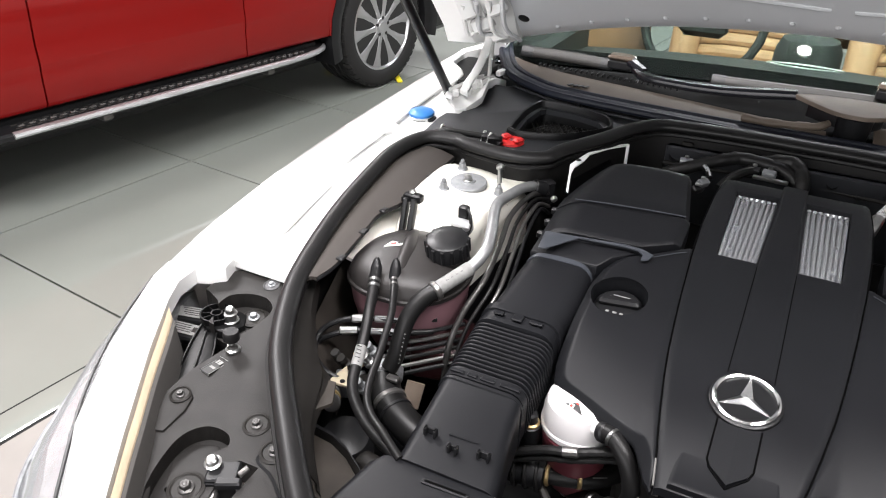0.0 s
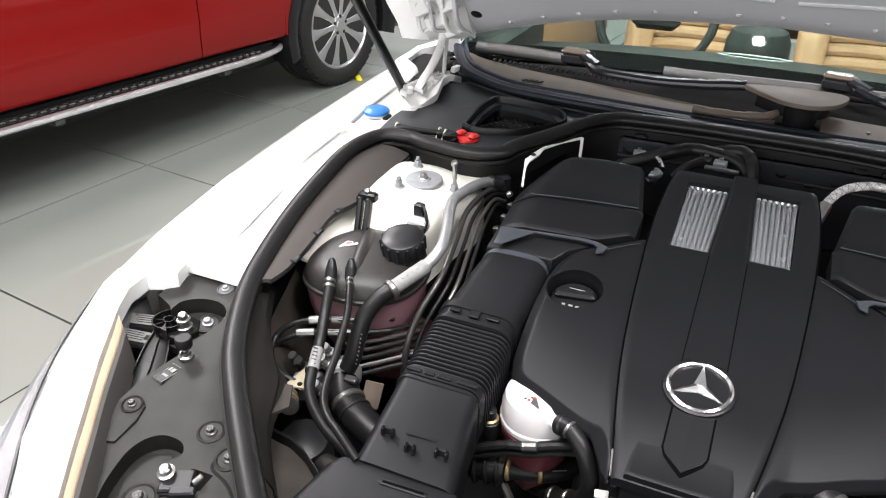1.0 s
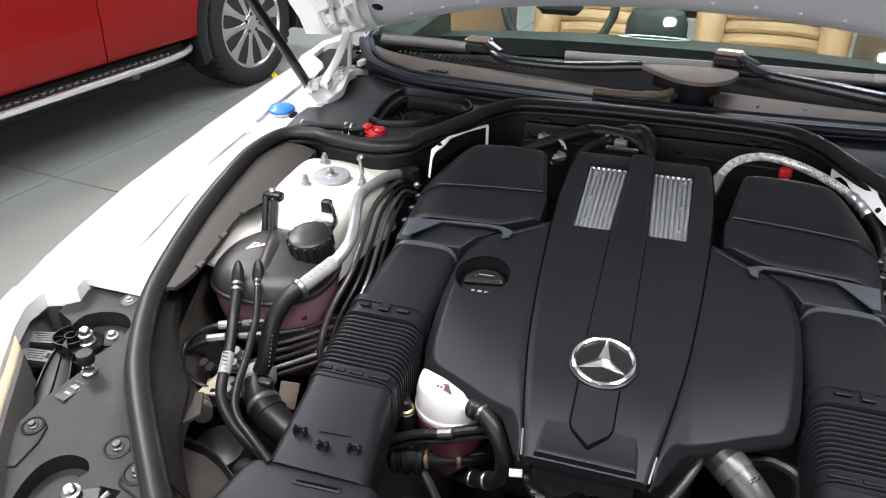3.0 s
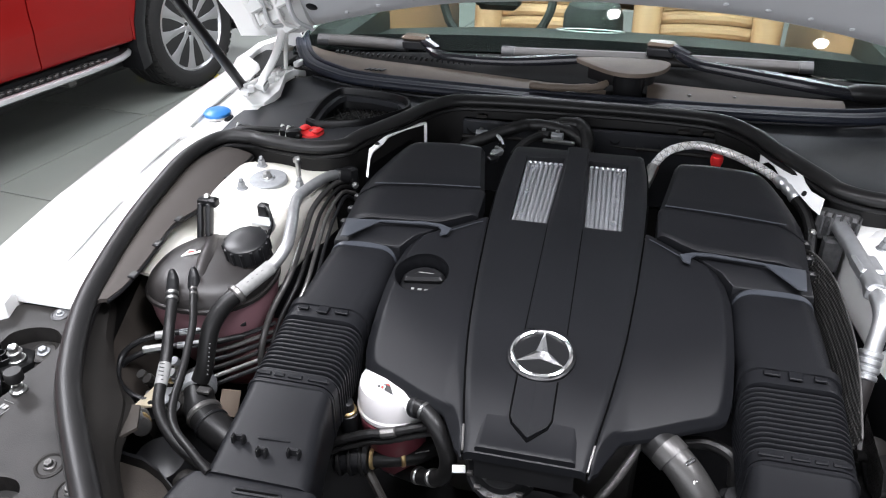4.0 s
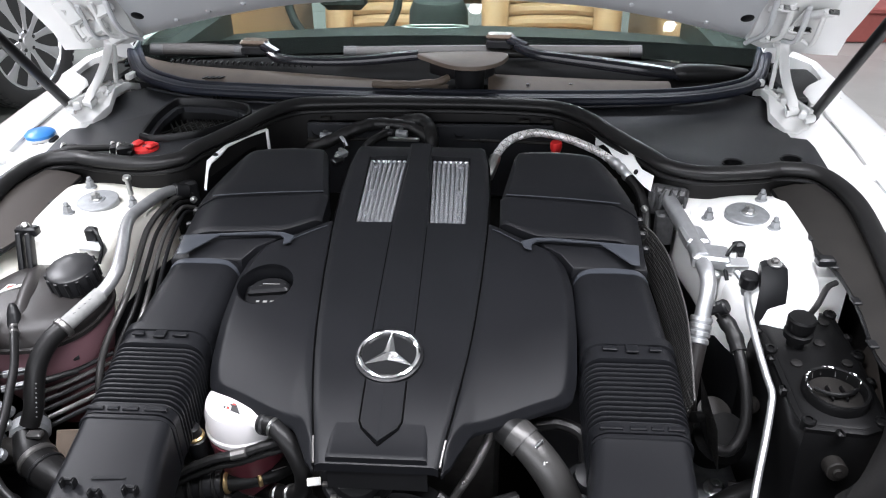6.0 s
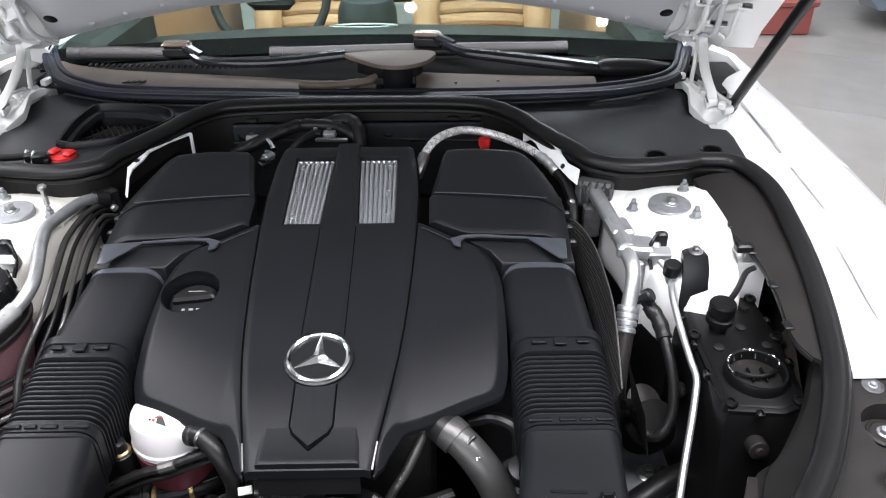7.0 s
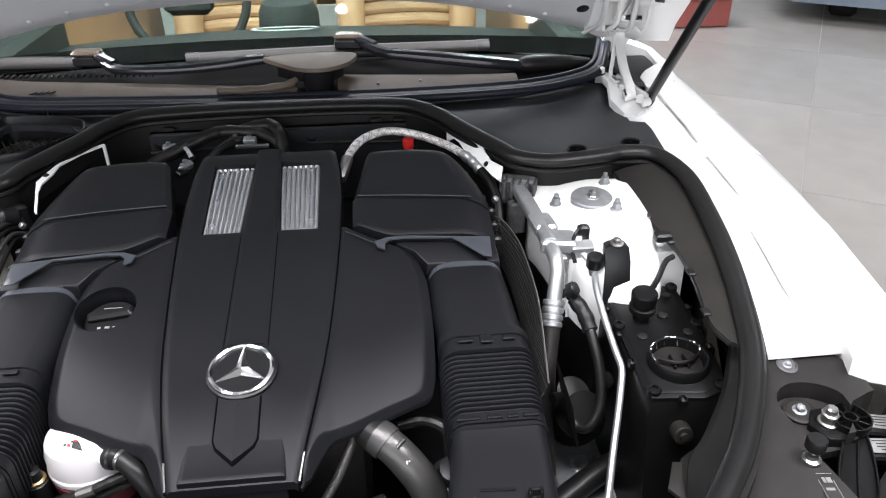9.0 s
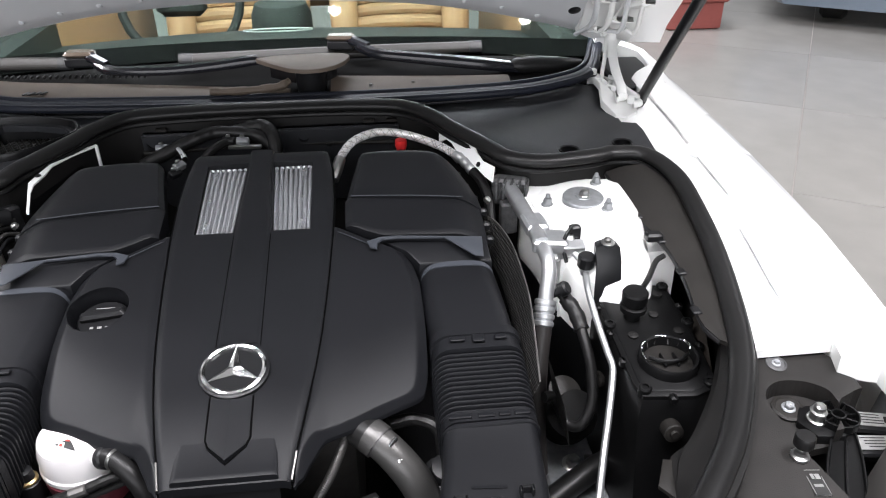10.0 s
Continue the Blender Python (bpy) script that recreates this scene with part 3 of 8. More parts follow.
def headlamp(s):
    lamp = thing("headlamp", (s * 0.86, -0.3, 0.70), "clear headlamp lens set in the white front wing", "headlamp", group="headlamps")
    rows, inner = [], []
    for k in range(15):
        y = -0.64 + 0.53 * k / 14
        xo = lerp_table([(r[0], r[1]) for r in FENDER], y)[0]
        zo = 0.795 + 0.1 * y
        b = 0.10 * min(1.0, 0.35 + 1.3 * (14 - k) / 14)
        rows.append([V(s * (xo + 0.003), y, zo - 0.002), V(s * (xo + 0.3 * b), y - 0.2 * b, zo - 0.02), V(s * (xo + 0.6 * b), y - 0.4 * b, zo - 0.07), V(s * (xo + 0.75 * b), y - 0.5 * b, zo - 0.14), V(s * (xo + 0.6 * b), y - 0.4 * b, zo - 0.19),
                     V(s * (xo + 0.3 * b), y, zo - 0.19), V(s * (xo + 0.2 * b), y, zo - 0.07), V(s * (xo - 0.004), y, zo - 0.012)])
        fold = 0.004 * (k % 2)
        inner.append([V(s * (xo - 0.004), y + 0.002, zo - 0.016), V(s * (xo + 0.24 * b - fold), y - 0.12 * b, zo - 0.034), V(s * (xo + 0.44 * b - fold), y - 0.3 * b, zo - 0.082), V(s * (xo + 0.50 * b - fold), y - 0.36 * b, zo - 0.14), V(s * (xo - 0.06), y + 0.03, zo - 0.17), V(s * (xo - 0.05), y + 0.02, zo - 0.03)])
    lens = part("lens", loft(rows), LAMPLENS, lamp, "clear lens")
    lens.visible_shadow = False
    part("reflector", loft(inner), PIPEGREY, lamp, "silvery reflector", 0.1)
    for y in (-0.25, -0.34, -0.43):
        xo = lerp_table([(r[0], r[1]) for r in FENDER], y)[0]
        part("light_module", lathe((s * (xo + 0.025), y - 0.02, 0.66 + 0.1 * y), (s * 0.6, -0.8, 0.3), [(0.026, 0), (0.028, 0.015), (0.022, 0.02), (0.012, 0.024)], 20), PIPEGREY, lamp, "round light module")
    # Grey tube paints the reflections along the lens's outer edge.
    part("lens_rim", tube([r[2] + V(s * 0.001, -0.001, 0.0) for r in rows[::2]], 0.004, 8, 4), CAST, lamp, "grey tube for reflections along the lens edge")
    # Two dark tubes draw streaks behind the lens.
    for q in (0.35, 0.7):
        part("light_strip", tube([r[6].lerp(r[3], 0.2).lerp(r[1], q * 0.4) + V(-s * 0.012, 0.01, -0.012 - 0.03 * q) for r in rows[1::2]], 0.0035, 8, 4), DARKST, lamp, "dark streak inside the lamp")
    return lamp


for s in (-1, 1):
    fender = part("front_wing", loft(fender_rings(s)), PAINT, car, "white painted front wing")
    headlamp(s)
    # Black bead on the surface in place of a shaded gap.
    part("lamp_gap", tube([(s * (lerp_table([(r[0], r[1]) for r in FENDER], y)[0] - 0.001), y, 0.8005 + 0.1 * y) for y in (-0.64, -0.55, -0.46, -0.37, -0.28, -0.20, -0.13)], 0.0026, 6, 4), BLACK, fender, "black bead standing for the shaded gap beside the headlamp")
    # the sunk channel between wing and seal
    chan = part("wing_channel", patch(lambda u, v: (s * ((0.655 + 0.04 * min(1, v * 3)) * (1 - u) + 0.83 * u), -0.060 + 0.79 * v, 0.818 + 0.10 * (-0.060 + 0.79 * v) + 0.002 * u), 8, 16, 0.012), PRIMER, car, "white painted channel beside the wing")
    cut(fender, [slab([(s * x, y) for x, y in ((0.797, -0.012), (0.819, 0.046), (0.806, 0.066), (0.772, 0.010), (0.776, -0.022))], 0.90, 0.12, 0.0005)])
    # Grey beads drawn where the wing edge would cast a thin shadow.
    for line in ([(0.020, 0.7435), (0.066, 0.7475), (0.145, 0.7575), (0.200, 0.7630)], [(0.300, 0.7890), (0.367, 0.7885), (0.432, 0.7875), (0.449, 0.777)], [(0.50, 0.7915), (0.58, 0.792), (0.66, 0.790)]):
        part("wing_gap", tube([(s * x, y, 0.8225 + 0.1 * y) for y, x in line], [0.0014 if q in (1, 2) else 0.0004 for q in range(len(line))], 6, 4), CAST, fender, "grey bead standing for shadow below the wing edge")
    hexbolt("tab_bolt", (s * 0.789, 0.008, 0.819), (0, 0, 1), 0.006, chan, 1.5, "white painted bolt", PRIMER)
    if s < 0:
        # Black slab laid on the channel to stand for a shaded slot.
        part("slot", slab([(-0.735 + a, 0.545 + b) for a, b in rounded(0.012, 0.026, 0.005, 3)], lambda x, y: 0.822 + 0.10 * y, 0.004, 0.001), BLACK, chan, "dark inlay for a slot")
    # inner wing and strut tower
    tower_poly = [(s * x, y) for x, y in ((0.442, 0.33), (0.452, 0.40), (0.466, 0.432), (0.54, 0.434), (0.606, 0.432), (0.622, 0.38), (0.622, 0.30), (0.612, 0.20), (0.60, 0.13), (0.545, 0.12), (0.475, 0.18))]
    mat = CREAM if s < 0 else PRIMER

    def tower_top(x, y):
        d = math.hypot(abs(x) - 0.54, y - 0.30)
        return 0.853 + 0.12 * (abs(x) - 0.54) - 2.2 * max(0.0, d - 0.088) ** 1.5

    rings = []
    for k, (g, dz) in enumerate(((0.25, 0.0), (0.6, 0.0), (0.85, 0.0), (0.96, -0.008), (1.0, -0.022), (1.02, -0.10), (1.06, -0.28))):
        cx, cy = s * 0.54, 0.30
        ring = []
        line = spline([(x, y, 0) for x, y in tower_poly] + [(*tower_poly[0], 0)], 4)[:-1]
        for q in line:
            x, y = cx + (q.x - cx) * g, cy + (q.y - cy) * g
            ring.append(V(x, y, tower_top(x, y) + dz))
        rings.append(ring)
    tower = part("strut_tower", loft(rings[:-1]), mat, car, "cream-white strut tower" if s < 0 else "white strut tower")
    part("tower_flange", slab([(s * x, y) for x, y in ((0.452, 0.30), (0.450, 0.37), (0.455, 0.432), (0.53, 0.436), (0.612, 0.434), (0.628, 0.40), (0.628, 0.28), (0.60, 0.24))], lambda x, y: 0.841, 0.006, 0.002), mat, tower, "flat flange of the tower")
    # Lower tower coloured black, standing in for the dark bay depths.
    part("tower_foot", loft([[p + V(0, 0, -0.002) for p in rings[-2]], rings[-1]]), BLACK, tower, "lower tower, blackened in place of dark clutter before it")
    ring = [(0.0345, -0.02), (0.0345, 0.001), (0.033, 0.0025), (0.024, 0.0034), (0.0135, 0.0030), (0.012, 0.0045), (0.006, 0.0048)]
    mount = part("top_mount", lathe((s * 0.54, 0.317, 0.856), (0, -0.08, 1), ring, 28), CAST, tower, "grey steel strut top mount")
    hexbolt("mount_nut", (s * 0.541, 0.317, 0.8595), (0, -0.08, 1), 0.0078, tower, 1.2)
    for x, y in ((0.568, 0.271), (0.480, 0.320), (0.5765, 0.368)):
        z0 = tower_top(x, y) - 0.003
        bm = lathe((s * x, y, z0), (0, -0.05, 1), [(0.0100, 0), (0.0105, 0.003), (0.0090, 0.005)], 14)
        lathe((s * x, y, z0 + 0.005), (0, -0.05, 1), [(0.0072, 0), (0.0072, 0.008), (0.006, 0.010)], 6, bm)
        lathe((s * x, y, z0 + 0.016), (0, -0.05, 1), [(0.0040, 0), (0.0040, 0.004), (0.0030, 0.006)], 10, bm)
        part("tower_nut", bm, CAST, tower, "zinc-plated nut on its stud")
    # moulded trim along the wing side
    rows = ((0.612, -0.062), (0.607, -0.02), (0.616, 0.06), (0.628, 0.14), (0.613, 0.20), (0.615, 0.28), (0.612, 0.404)) if s < 0 else ((0.617, -0.056), (0.608, -0.015), (0.622, 0.07), (0.626, 0.155), (0.614, 0.23), (0.609, 0.30), (0.604, 0.402))
    trim = [(s * x, y, 0.8395 + 0.066 * y) for x, y in rows]
    outer = [(s * x, y, z) for x, y, z in ((0.630, -0.074, 0.826), (0.655, 0.0, 0.834), (0.673, 0.08, 0.843), (0.686, 0.2, 0.856), (0.692, 0.32, 0.870), (0.668, 0.392, 0.877))]
    a, b = spline(trim, 4), spline(outer, 4)
    n = len(a) - 1
    tr = solid("wing_side_trim", patch(lambda u, v: a[round(v * n)].lerp(b[round(v * (len(b) - 1))], u) + V(0, 0, -0.004 * (1 - u) ** 2 + 0.003 * math.sin(3 * u)), 6, n, 0.006), FELT if s < 0 else DUSTY,
               "grey moulded trim panel beside the strut tower", "trim panel", group="wing trims")
    for k in (5, 9, 13, 17, 21):
        p = a[min(k, n)]
        part("trim_clip", box((p.x - s * 0.001, p.y, p.z - 0.003), 0.012, 0.016, 0.005, 0.0015), BLACK, tr, "black clip")
    part("trim_edge", tube([p + V(s * 0.002, 0, -0.009) for p in a[::3]], 0.0042, 8, 3), BLACK, tr, "black cable along the trim's edge")
    block = a[13 if s > 0 else 16]
    part("trim_catch", box((block.x - s * 0.012, block.y + 0.004, block.z + 0.002), 0.026, 0.018, 0.014, 0.003), BLACK, tr, "black catch")

# the dark tub of the engine bay
tub_line = spline([(x, y, 0) for x, y in SEAL] + [(-x, y, 0) for x, y in SEAL[-2::-1]], 4)
rings = []
for dz, off in ((-0.004, 0.0), (-0.03, 0.004), (-0.12, 0.006), (-0.46, 0.0)):
    rings.append([V(p.x * (1 + off), p.y, seal_z(p.y) + dz) for p in tub_line[:-1]])
tub_out = [[V(p.x * 1.03, p.y + 0.012 * (1 if p.y > 0.1 else -1), seal_z(p.y) + dz) for p in tub_line[:-1]] for dz in (-0.46, -0.012)]
part("bay_wall", loft(rings + tub_out + [rings[0]], caps=False), BAYWALL, car, "black inner wall of the engine bay")
part("bay_floor", slab([(p.x, p.y) for p in tub_line[:-1:3]], 0.47, 0.02, 0.002), BLACK, car, "dark undertray")

bulk = [(-0.80, 1.05), (-0.765, 0.95), (-0.70, 0.86), (-0.51, 0.775), (-0.25, 0.752), (0.25, 0.745), (0.49, 0.757), (0.70, 0.845), (0.765, 0.95), (0.80, 1.05)]
rings = []
for x, y in bulk:
    rings.append([V(x, y, 0.45), V(x, y, 0.893 + 0.02 * max(0, y - 0.85) / 0.2), V(x, y + 0.012, 0.893 + 0.02 * max(0, y - 0.85) / 0.2), V(x, y + 0.012, 0.45)])
part("bulkhead", loft(rings), BLACK, car, "black bulkhead below the windscreen")

# the rubber seal round the bay
seal = thing("bonnet_seal", (0, 0.687, 0.92), "black rubber bonnet seal running round the engine bay", "rubber seal")
whole = [(x - 0.0066, y - 0.0046, seal_z(y)) if 0.25 < x < 0.42 and y > 0.44 else (x, y, seal_z(y)) for x, y in SEAL] + [(-x, y, seal_z(y)) for x, y in SEAL[-2:0:-1]] + [(0.0, -0.66, seal_z(-0.66))]
part("bulb", tube([(x, y, z + 0.002) for x, y, z in whole], 0.0155, 16, 5, flat=0.66), RUBBER, seal, "rounded bulb of the seal")
part("lip", tube([(x * 0.986, y - 0.006 * (1 if y > 0.3 else 0), z - 0.014) for x, y, z in whole], 0.0052, 8, 5), RUBBER, seal, "lower lip of the seal")


def splash_z(x, y):
    return 0.806 + 0.15 * y


def splash_cover(s):
    group = thing("headlamp_splash_cover", (s * 0.62, -0.25, 0.75), "dark grey grained plastic cover over the headlamp, bolted down", "plastic cover", group="splash covers")
    poly = [(s * x, y) for x, y in ((0.662, -0.053), (0.765, -0.055), (0.782, -0.075), (0.785, -0.12), (0.748, -0.235), (0.672, -0.352), (0.612, -0.455), (0.50, -0.60), (0.33, -0.66), (0.31, -0.47), (0.392, -0.404), (0.472, -0.336), (0.542, -0.255), (0.600, -0.172), (0.645, -0.060))]
    body = part("panel", slab(poly, splash_z, 0.036, 0.003), SPLASH, group)
    gap = [(s * x, y) for x, y in ((0.86, -0.095), (0.800, -0.112), (0.771, -0.121), (0.748, -0.131), (0.733, -0.146), (0.728, -0.175), (0.688, -0.180), (0.664, -0.198), (0.672, -0.222), (0.684, -0.262), (0.686, -0.301), (0.680, -0.345), (0.76, -0.36), (0.86, -0.20))]
    well1 = slab([(p.x, p.y) for p in spline([(s * x, y, 0) for x, y in ((0.742, -0.135), (0.738, -0.115), (0.714, -0.1), (0.683, -0.097), (0.661, -0.110), (0.655, -0.13), (0.660, -0.159), (0.671, -0.182), (0.70, -0.188), (0.732, -0.16), (0.742, -0.135))], 4)[:-1]], lambda x, y: splash_z(x, y) + 0.02, 0.045, 0.001)
    well2 = slab([(p.x, p.y) for p in spline([(s * x, y, 0) for x, y in ((0.57, -0.47), (0.603, -0.425), (0.616, -0.375), (0.613, -0.345), (0.594, -0.326), (0.566, -0.325), (0.552, -0.338), (0.560, -0.354), (0.574, -0.385), (0.556, -0.43), (0.53, -0.46), (0.57, -0.47))], 4)[:-1]], lambda x, y: splash_z(x, y) + 0.02, 0.043, 0.001)
    square = slab([(s * x, y) for x, y in ((0.535, -0.362), (0.524, -0.351), (0.497, -0.350), (0.500, -0.402), (0.524, -0.407))], lambda x, y: splash_z(x, y) + 0.02, 0.09, 0.001)
    cut(body, [slab(gap, lambda x, y: 0.9, 0.25, 0.001), well1, well2, square])
    part("well_floor", slab([(s * x, y) for x, y in ((0.612, -0.372), (0.603, -0.343), (0.575, -0.334), (0.560, -0.345), (0.573, -0.39), (0.592, -0.41))], lambda x, y: splash_z(x, y) - 0.016, 0.006, 0.002), SPLASH, group, "raised floor of the hollow")
    part("lamp_cavity", slab([(s * x, y) for x, y in ((0.64, -0.09), (0.83, -0.09), (0.79, -0.24), (0.70, -0.38), (0.62, -0.36), (0.62, -0.2))], 0.70, 0.012, 0.002), PITCH, group, "black floor of the headlamp opening")
    edge = spline([(s * x, y, 0.812 + 0.1 * y) for x, y in ((0.764, -0.207), (0.7416, -0.2407), (0.6974, -0.3114), (0.6554, -0.3738), (0.6144, -0.4351), (0.51, -0.585))], 6)
    part("edge_strip", loft([[p + V(s * dx, dx * 0.6, dz) for dx, dz in ((0.014, -0.025), (0.014, 0.012), (0.002, 0.004), (0.0, 0.001), (0.0, -0.025))] for p in edge]), BEIGE, group, "beige folded edge")
    part("edge_flange", loft([[p + V(s * dx, dx * 0.6, dz) for dx, dz in ((-0.0006, -0.045), (-0.0006, 0.0), (-0.010, -0.003), (-0.034, -0.040), (-0.034, -0.045))] for p in edge]), FLANGE, group, "grey inner flange")
    # Half-sunk black bead paints the overlap's shaded groove.
    part("overlap_seam", tube([(s * x, y, splash_z(x, y) - 0.0012) for x, y in ((0.50, -0.293), (0.507, -0.324), (0.505, -0.342), (0.479, -0.352), (0.462, -0.363), (0.43, -0.39), (0.38, -0.45))], 0.0026, 8, 5), BLACK, group, "black bead for the shade of the overlap")
    for x, y, r in ((0.694, -0.0685, 0.0056), (0.690, -0.120, 0.0085), (0.540, -0.299, 0.0075), (0.494, -0.324, 0.0075), (0.661, -0.304, 0.006), (0.556, -0.408, 0.0095), (0.46, -0.42, 0.008)):
        z = splash_z(x, y) - (0.022 if (x, y) == (0.690, -0.120) else -0.0042 if x == 0.661 else 0)
        part("washer_ring", lathe((s * x, y, z), (0, -0.15, 1), [(r * 2.3, -0.004), (r * 2.4, 0.001), (r * 2.0, 0.0025), (r * 1.8, 0.0008), (r * 1.1, 0.0008)], 22), CASTDARK if x == 0.694 else DUSTY, group, "round washer")
        hexbolt("bolt", (s * x, y, z + 0.0006), (0, -0.15, 1), r * 0.7, group, 1.5, "", CAST if y > -0.2 else GUNMETAL)
    part("raised_pad", slab([(s * x, y) for x, y in ((0.644, -0.299), (0.654, -0.292), (0.668, -0.2955), (0.682, -0.309), (0.673, -0.335), (0.655, -0.363), (0.640, -0.358), (0.638, -0.321))], lambda x, y: splash_z(x, y) + 0.0035, 0.008, 0.003), SPLASH, group, "raised pad under a bolt")
    # headlamp bracket with ribs, bright adjuster bolt
    br = part("headlamp_bracket", slab([(s * x, y) for x, y in ((0.765, -0.154), (0.762, -0.134), (0.734, -0.117), (0.703, -0.120), (0.688, -0.145), (0.700, -0.172), (0.732, -0.176))], 0.768, 0.016, 0.003), PITCH, group, "black ribbed headlamp bracket")
    for k in range(9):
        a = 2 * math.pi * k / 9
        part("rib", box((s * 0.738 + 0.017 * math.cos(a), -0.147 + 0.017 * math.sin(a), 0.771), 0.016, 0.0022, 0.009, 0.0008, Matrix.Rotation(a, 3, "Z")), PITCH, br)
    for r in (0.009, 0.025):
        part("rib_ring", lathe((s * 0.738, -0.147, 0.767), (0, 0, 1), [(r - 0.002, 0), (r, 0), (r, 0.010), (r - 0.002, 0.010)], 26, hollow=True), PITCH, br)
    arm_poly = [(0.752, -0.165), (0.716, -0.176), (0.690, -0.215), (0.655, -0.285), (0.640, -0.345), (0.672, -0.350), (0.700, -0.290), (0.738, -0.210)]
    part("bracket_arm", slab([(s * x, y) for x, y in arm_poly], lambda x, y: 0.762 + 0.16 * (y + 0.17), 0.010, 0.002), PITCH, br, "long black bracket arm")
    for line in (((0.716, -0.174), (0.690, -0.213), (0.656, -0.284), (0.642, -0.343)), ((0.733, -0.178), (0.705, -0.228), (0.675, -0.292), (0.656, -0.346)), ((0.750, -0.167), (0.736, -0.210), (0.699, -0.289), (0.672, -0.348))):
        part("arm_rim", tube([(s * x, y, 0.764 + 0.16 * (y + 0.17)) for x, y in line], 0.0016, 6, 5), PITCH, br, "raised rim of the arm")
    part("arm_eye", lathe((s * 0.668, -0.300, 0.762 + 0.16 * (-0.13)), (0, -0.15, 1), [(0.0035, 0.0), (0.006, 0.0), (0.006, 0.004), (0.0035, 0.004)], 14, hollow=True), PITCH, br, "small round eye")
    bm = lathe((s * 0.711, -0.146, 0.768), (0, -0.1, 1), [(0.012, 0), (0.012, 0.004), (0.009, 0.005), (0.009, 0.014)], 16)
    lathe((s * 0.711, -0.146, 0.782), (0, -0.1, 1), [(0.0105, 0), (0.0105, 0.002), (0.0072, 0.003), (0.0072, 0.010), (0.005, 0.012)], 8, bm)
    part("adjuster_bolt", bm, STEEL, group, "bright plated adjuster bolt")
    # stud with its rubber stop
    bm = lathe((s * 0.655, -0.207, splash_z(0, -0.207)), (0, 0, 1), [(0.011, 0), (0.011, 0.003), (0.0075, 0.005), (0.0075, 0.010), (0.004, 0.011), (0.004, 0.022)], 12)
    stop = part("stop_stud", bm, STEEL, group, "zinc-plated stop stud")
    part("rubber_stop", lathe((s * 0.655, -0.207, splash_z(0, -0.207) + 0.018), (0, 0, 1), [(0.0105, 0), (0.0115, 0.002), (0.0115, 0.013), (0.0105, 0.015)], 18), RUBBER, stop, "black rubber stop")
    # label with unreadable marks
    rot = Matrix.Rotation(radians(-11 if s < 0 else -6), 3, "Z")
    lx, ly = s * 0.658, -0.242
    lab = part("label_plate", box((lx, ly, splash_z(0, ly) + 0.0003), 0.018, 0.034, 0.0010, 0.0004, rot), INK, group, "small black pictogram label with white outline")
    for dx, dy, w, h in ((-0.0103, 0, 0.0012, 0.041), (0.0103, 0, 0.0012, 0.041), (0, 0.0203, 0.022, 0.0012), (0, -0.0203, 0.022, 0.0012), (-0.0035, 0.010, 0.0045, 0.0095), (0.0035, 0.010, 0.007, 0.0095), (0, -0.0045, 0.013, 0.0055), (-0.003, -0.0095, 0.004, 0.003), (0.004, -0.0095, 0.004, 0.003), (0, -0.0155, 0.013, 0.003)):
        q = rot @ V(dx * 0.8, dy * 0.8, 0)
        part("label_mark", box((lx + q.x, ly + q.y, splash_z(0, ly + q.y) + 0.0010), w * 0.8, h * 0.8, 0.0008, 0.0003, rot), PAPER, lab, "pale printed mark")
    for x, y, w, a in ((0.799, -0.133, 0.056, 14), (0.782, -0.172, 0.056, 8)):
        rs = Matrix.Rotation(radians(-a * s), 3, "Z") @ Matrix.Rotation(radians(15), 3, "X")
        st = part("sticker", box((s * x, y, 0.748), w, 0.020, 0.0012, 0.0005, rs), PAPER, group, "white sticker with printed bars")
        for k in range(4):
            part("sticker_bar", box(V(s * x, y, 0.749) + rs @ V(-0.006 + 0.002 * k, 0.006 - 0.004 * k, 0.0), 0.030 - 0.004 * (k % 2), 0.0012, 0.001, 0.0003, rs), INK, st)
        part("sticker_bar", box(V(s * x, y, 0.749) + rs @ V(0.018, 0.0, 0.0), 0.009, 0.009, 0.001, 0.0003, rs), DUSTY, st)
        part("sticker_base", box((s * x, y, 0.738), w + 0.012, 0.03, 0.016, 0.003, rs), BLACK, st, "black block below the sticker")
    # latch bracket in the square hole
    rl = Matrix.Rotation(radians(-28 * s), 3, "Z")
    la = part("latch_bracket", box((s * 0.530, -0.374, 0.750), 0.038, 0.032, 0.010, 0.002, rl), BLACK, group, "black latch bracket")
    part("latch_side", box((s * 0.523, -0.388, 0.738), 0.034, 0.004, 0.026, 0.001, rl), BLACK, la, "folded side of the bracket")
    part("latch_side", box((s * 0.5475, -0.380, 0.738), 0.004, 0.03, 0.026, 0.001, rl), BLACK, la, "folded side of the bracket")
    part("latch_arm", box((s * 0.513, -0.385, 0.752), 0.030, 0.012, 0.010, 0.002, rl), BLACK, la, "black latch arm")
    part("latch_pin", rod((s * 0.508, -0.372, 0.756), (s * 0.503, -0.360, 0.760), 0.004), DARKST, la, "dull pin")
    part("latch_fork", box((s * 0.527, -0.402, 0.738), 0.016, 0.022, 0.012, 0.003, rl), DARKST, la, "dull fork")
    bm = lathe((s * 0.546, -0.372, 0.757), (0, -0.2, 1), [(0.0105, 0), (0.011, 0.002), (0.0075, 0.003), (0.0075, 0.009), (0.005, 0.011)], 12)
    part("latch_bolt", bm, STEEL, la, "bright bolt")
    return group


for s in (-1, 1):
    splash_cover(s)

# ---- cowl, windscreen and wipers ----


def tray_z(x, y):
    return 0.848 + 0.05 * y


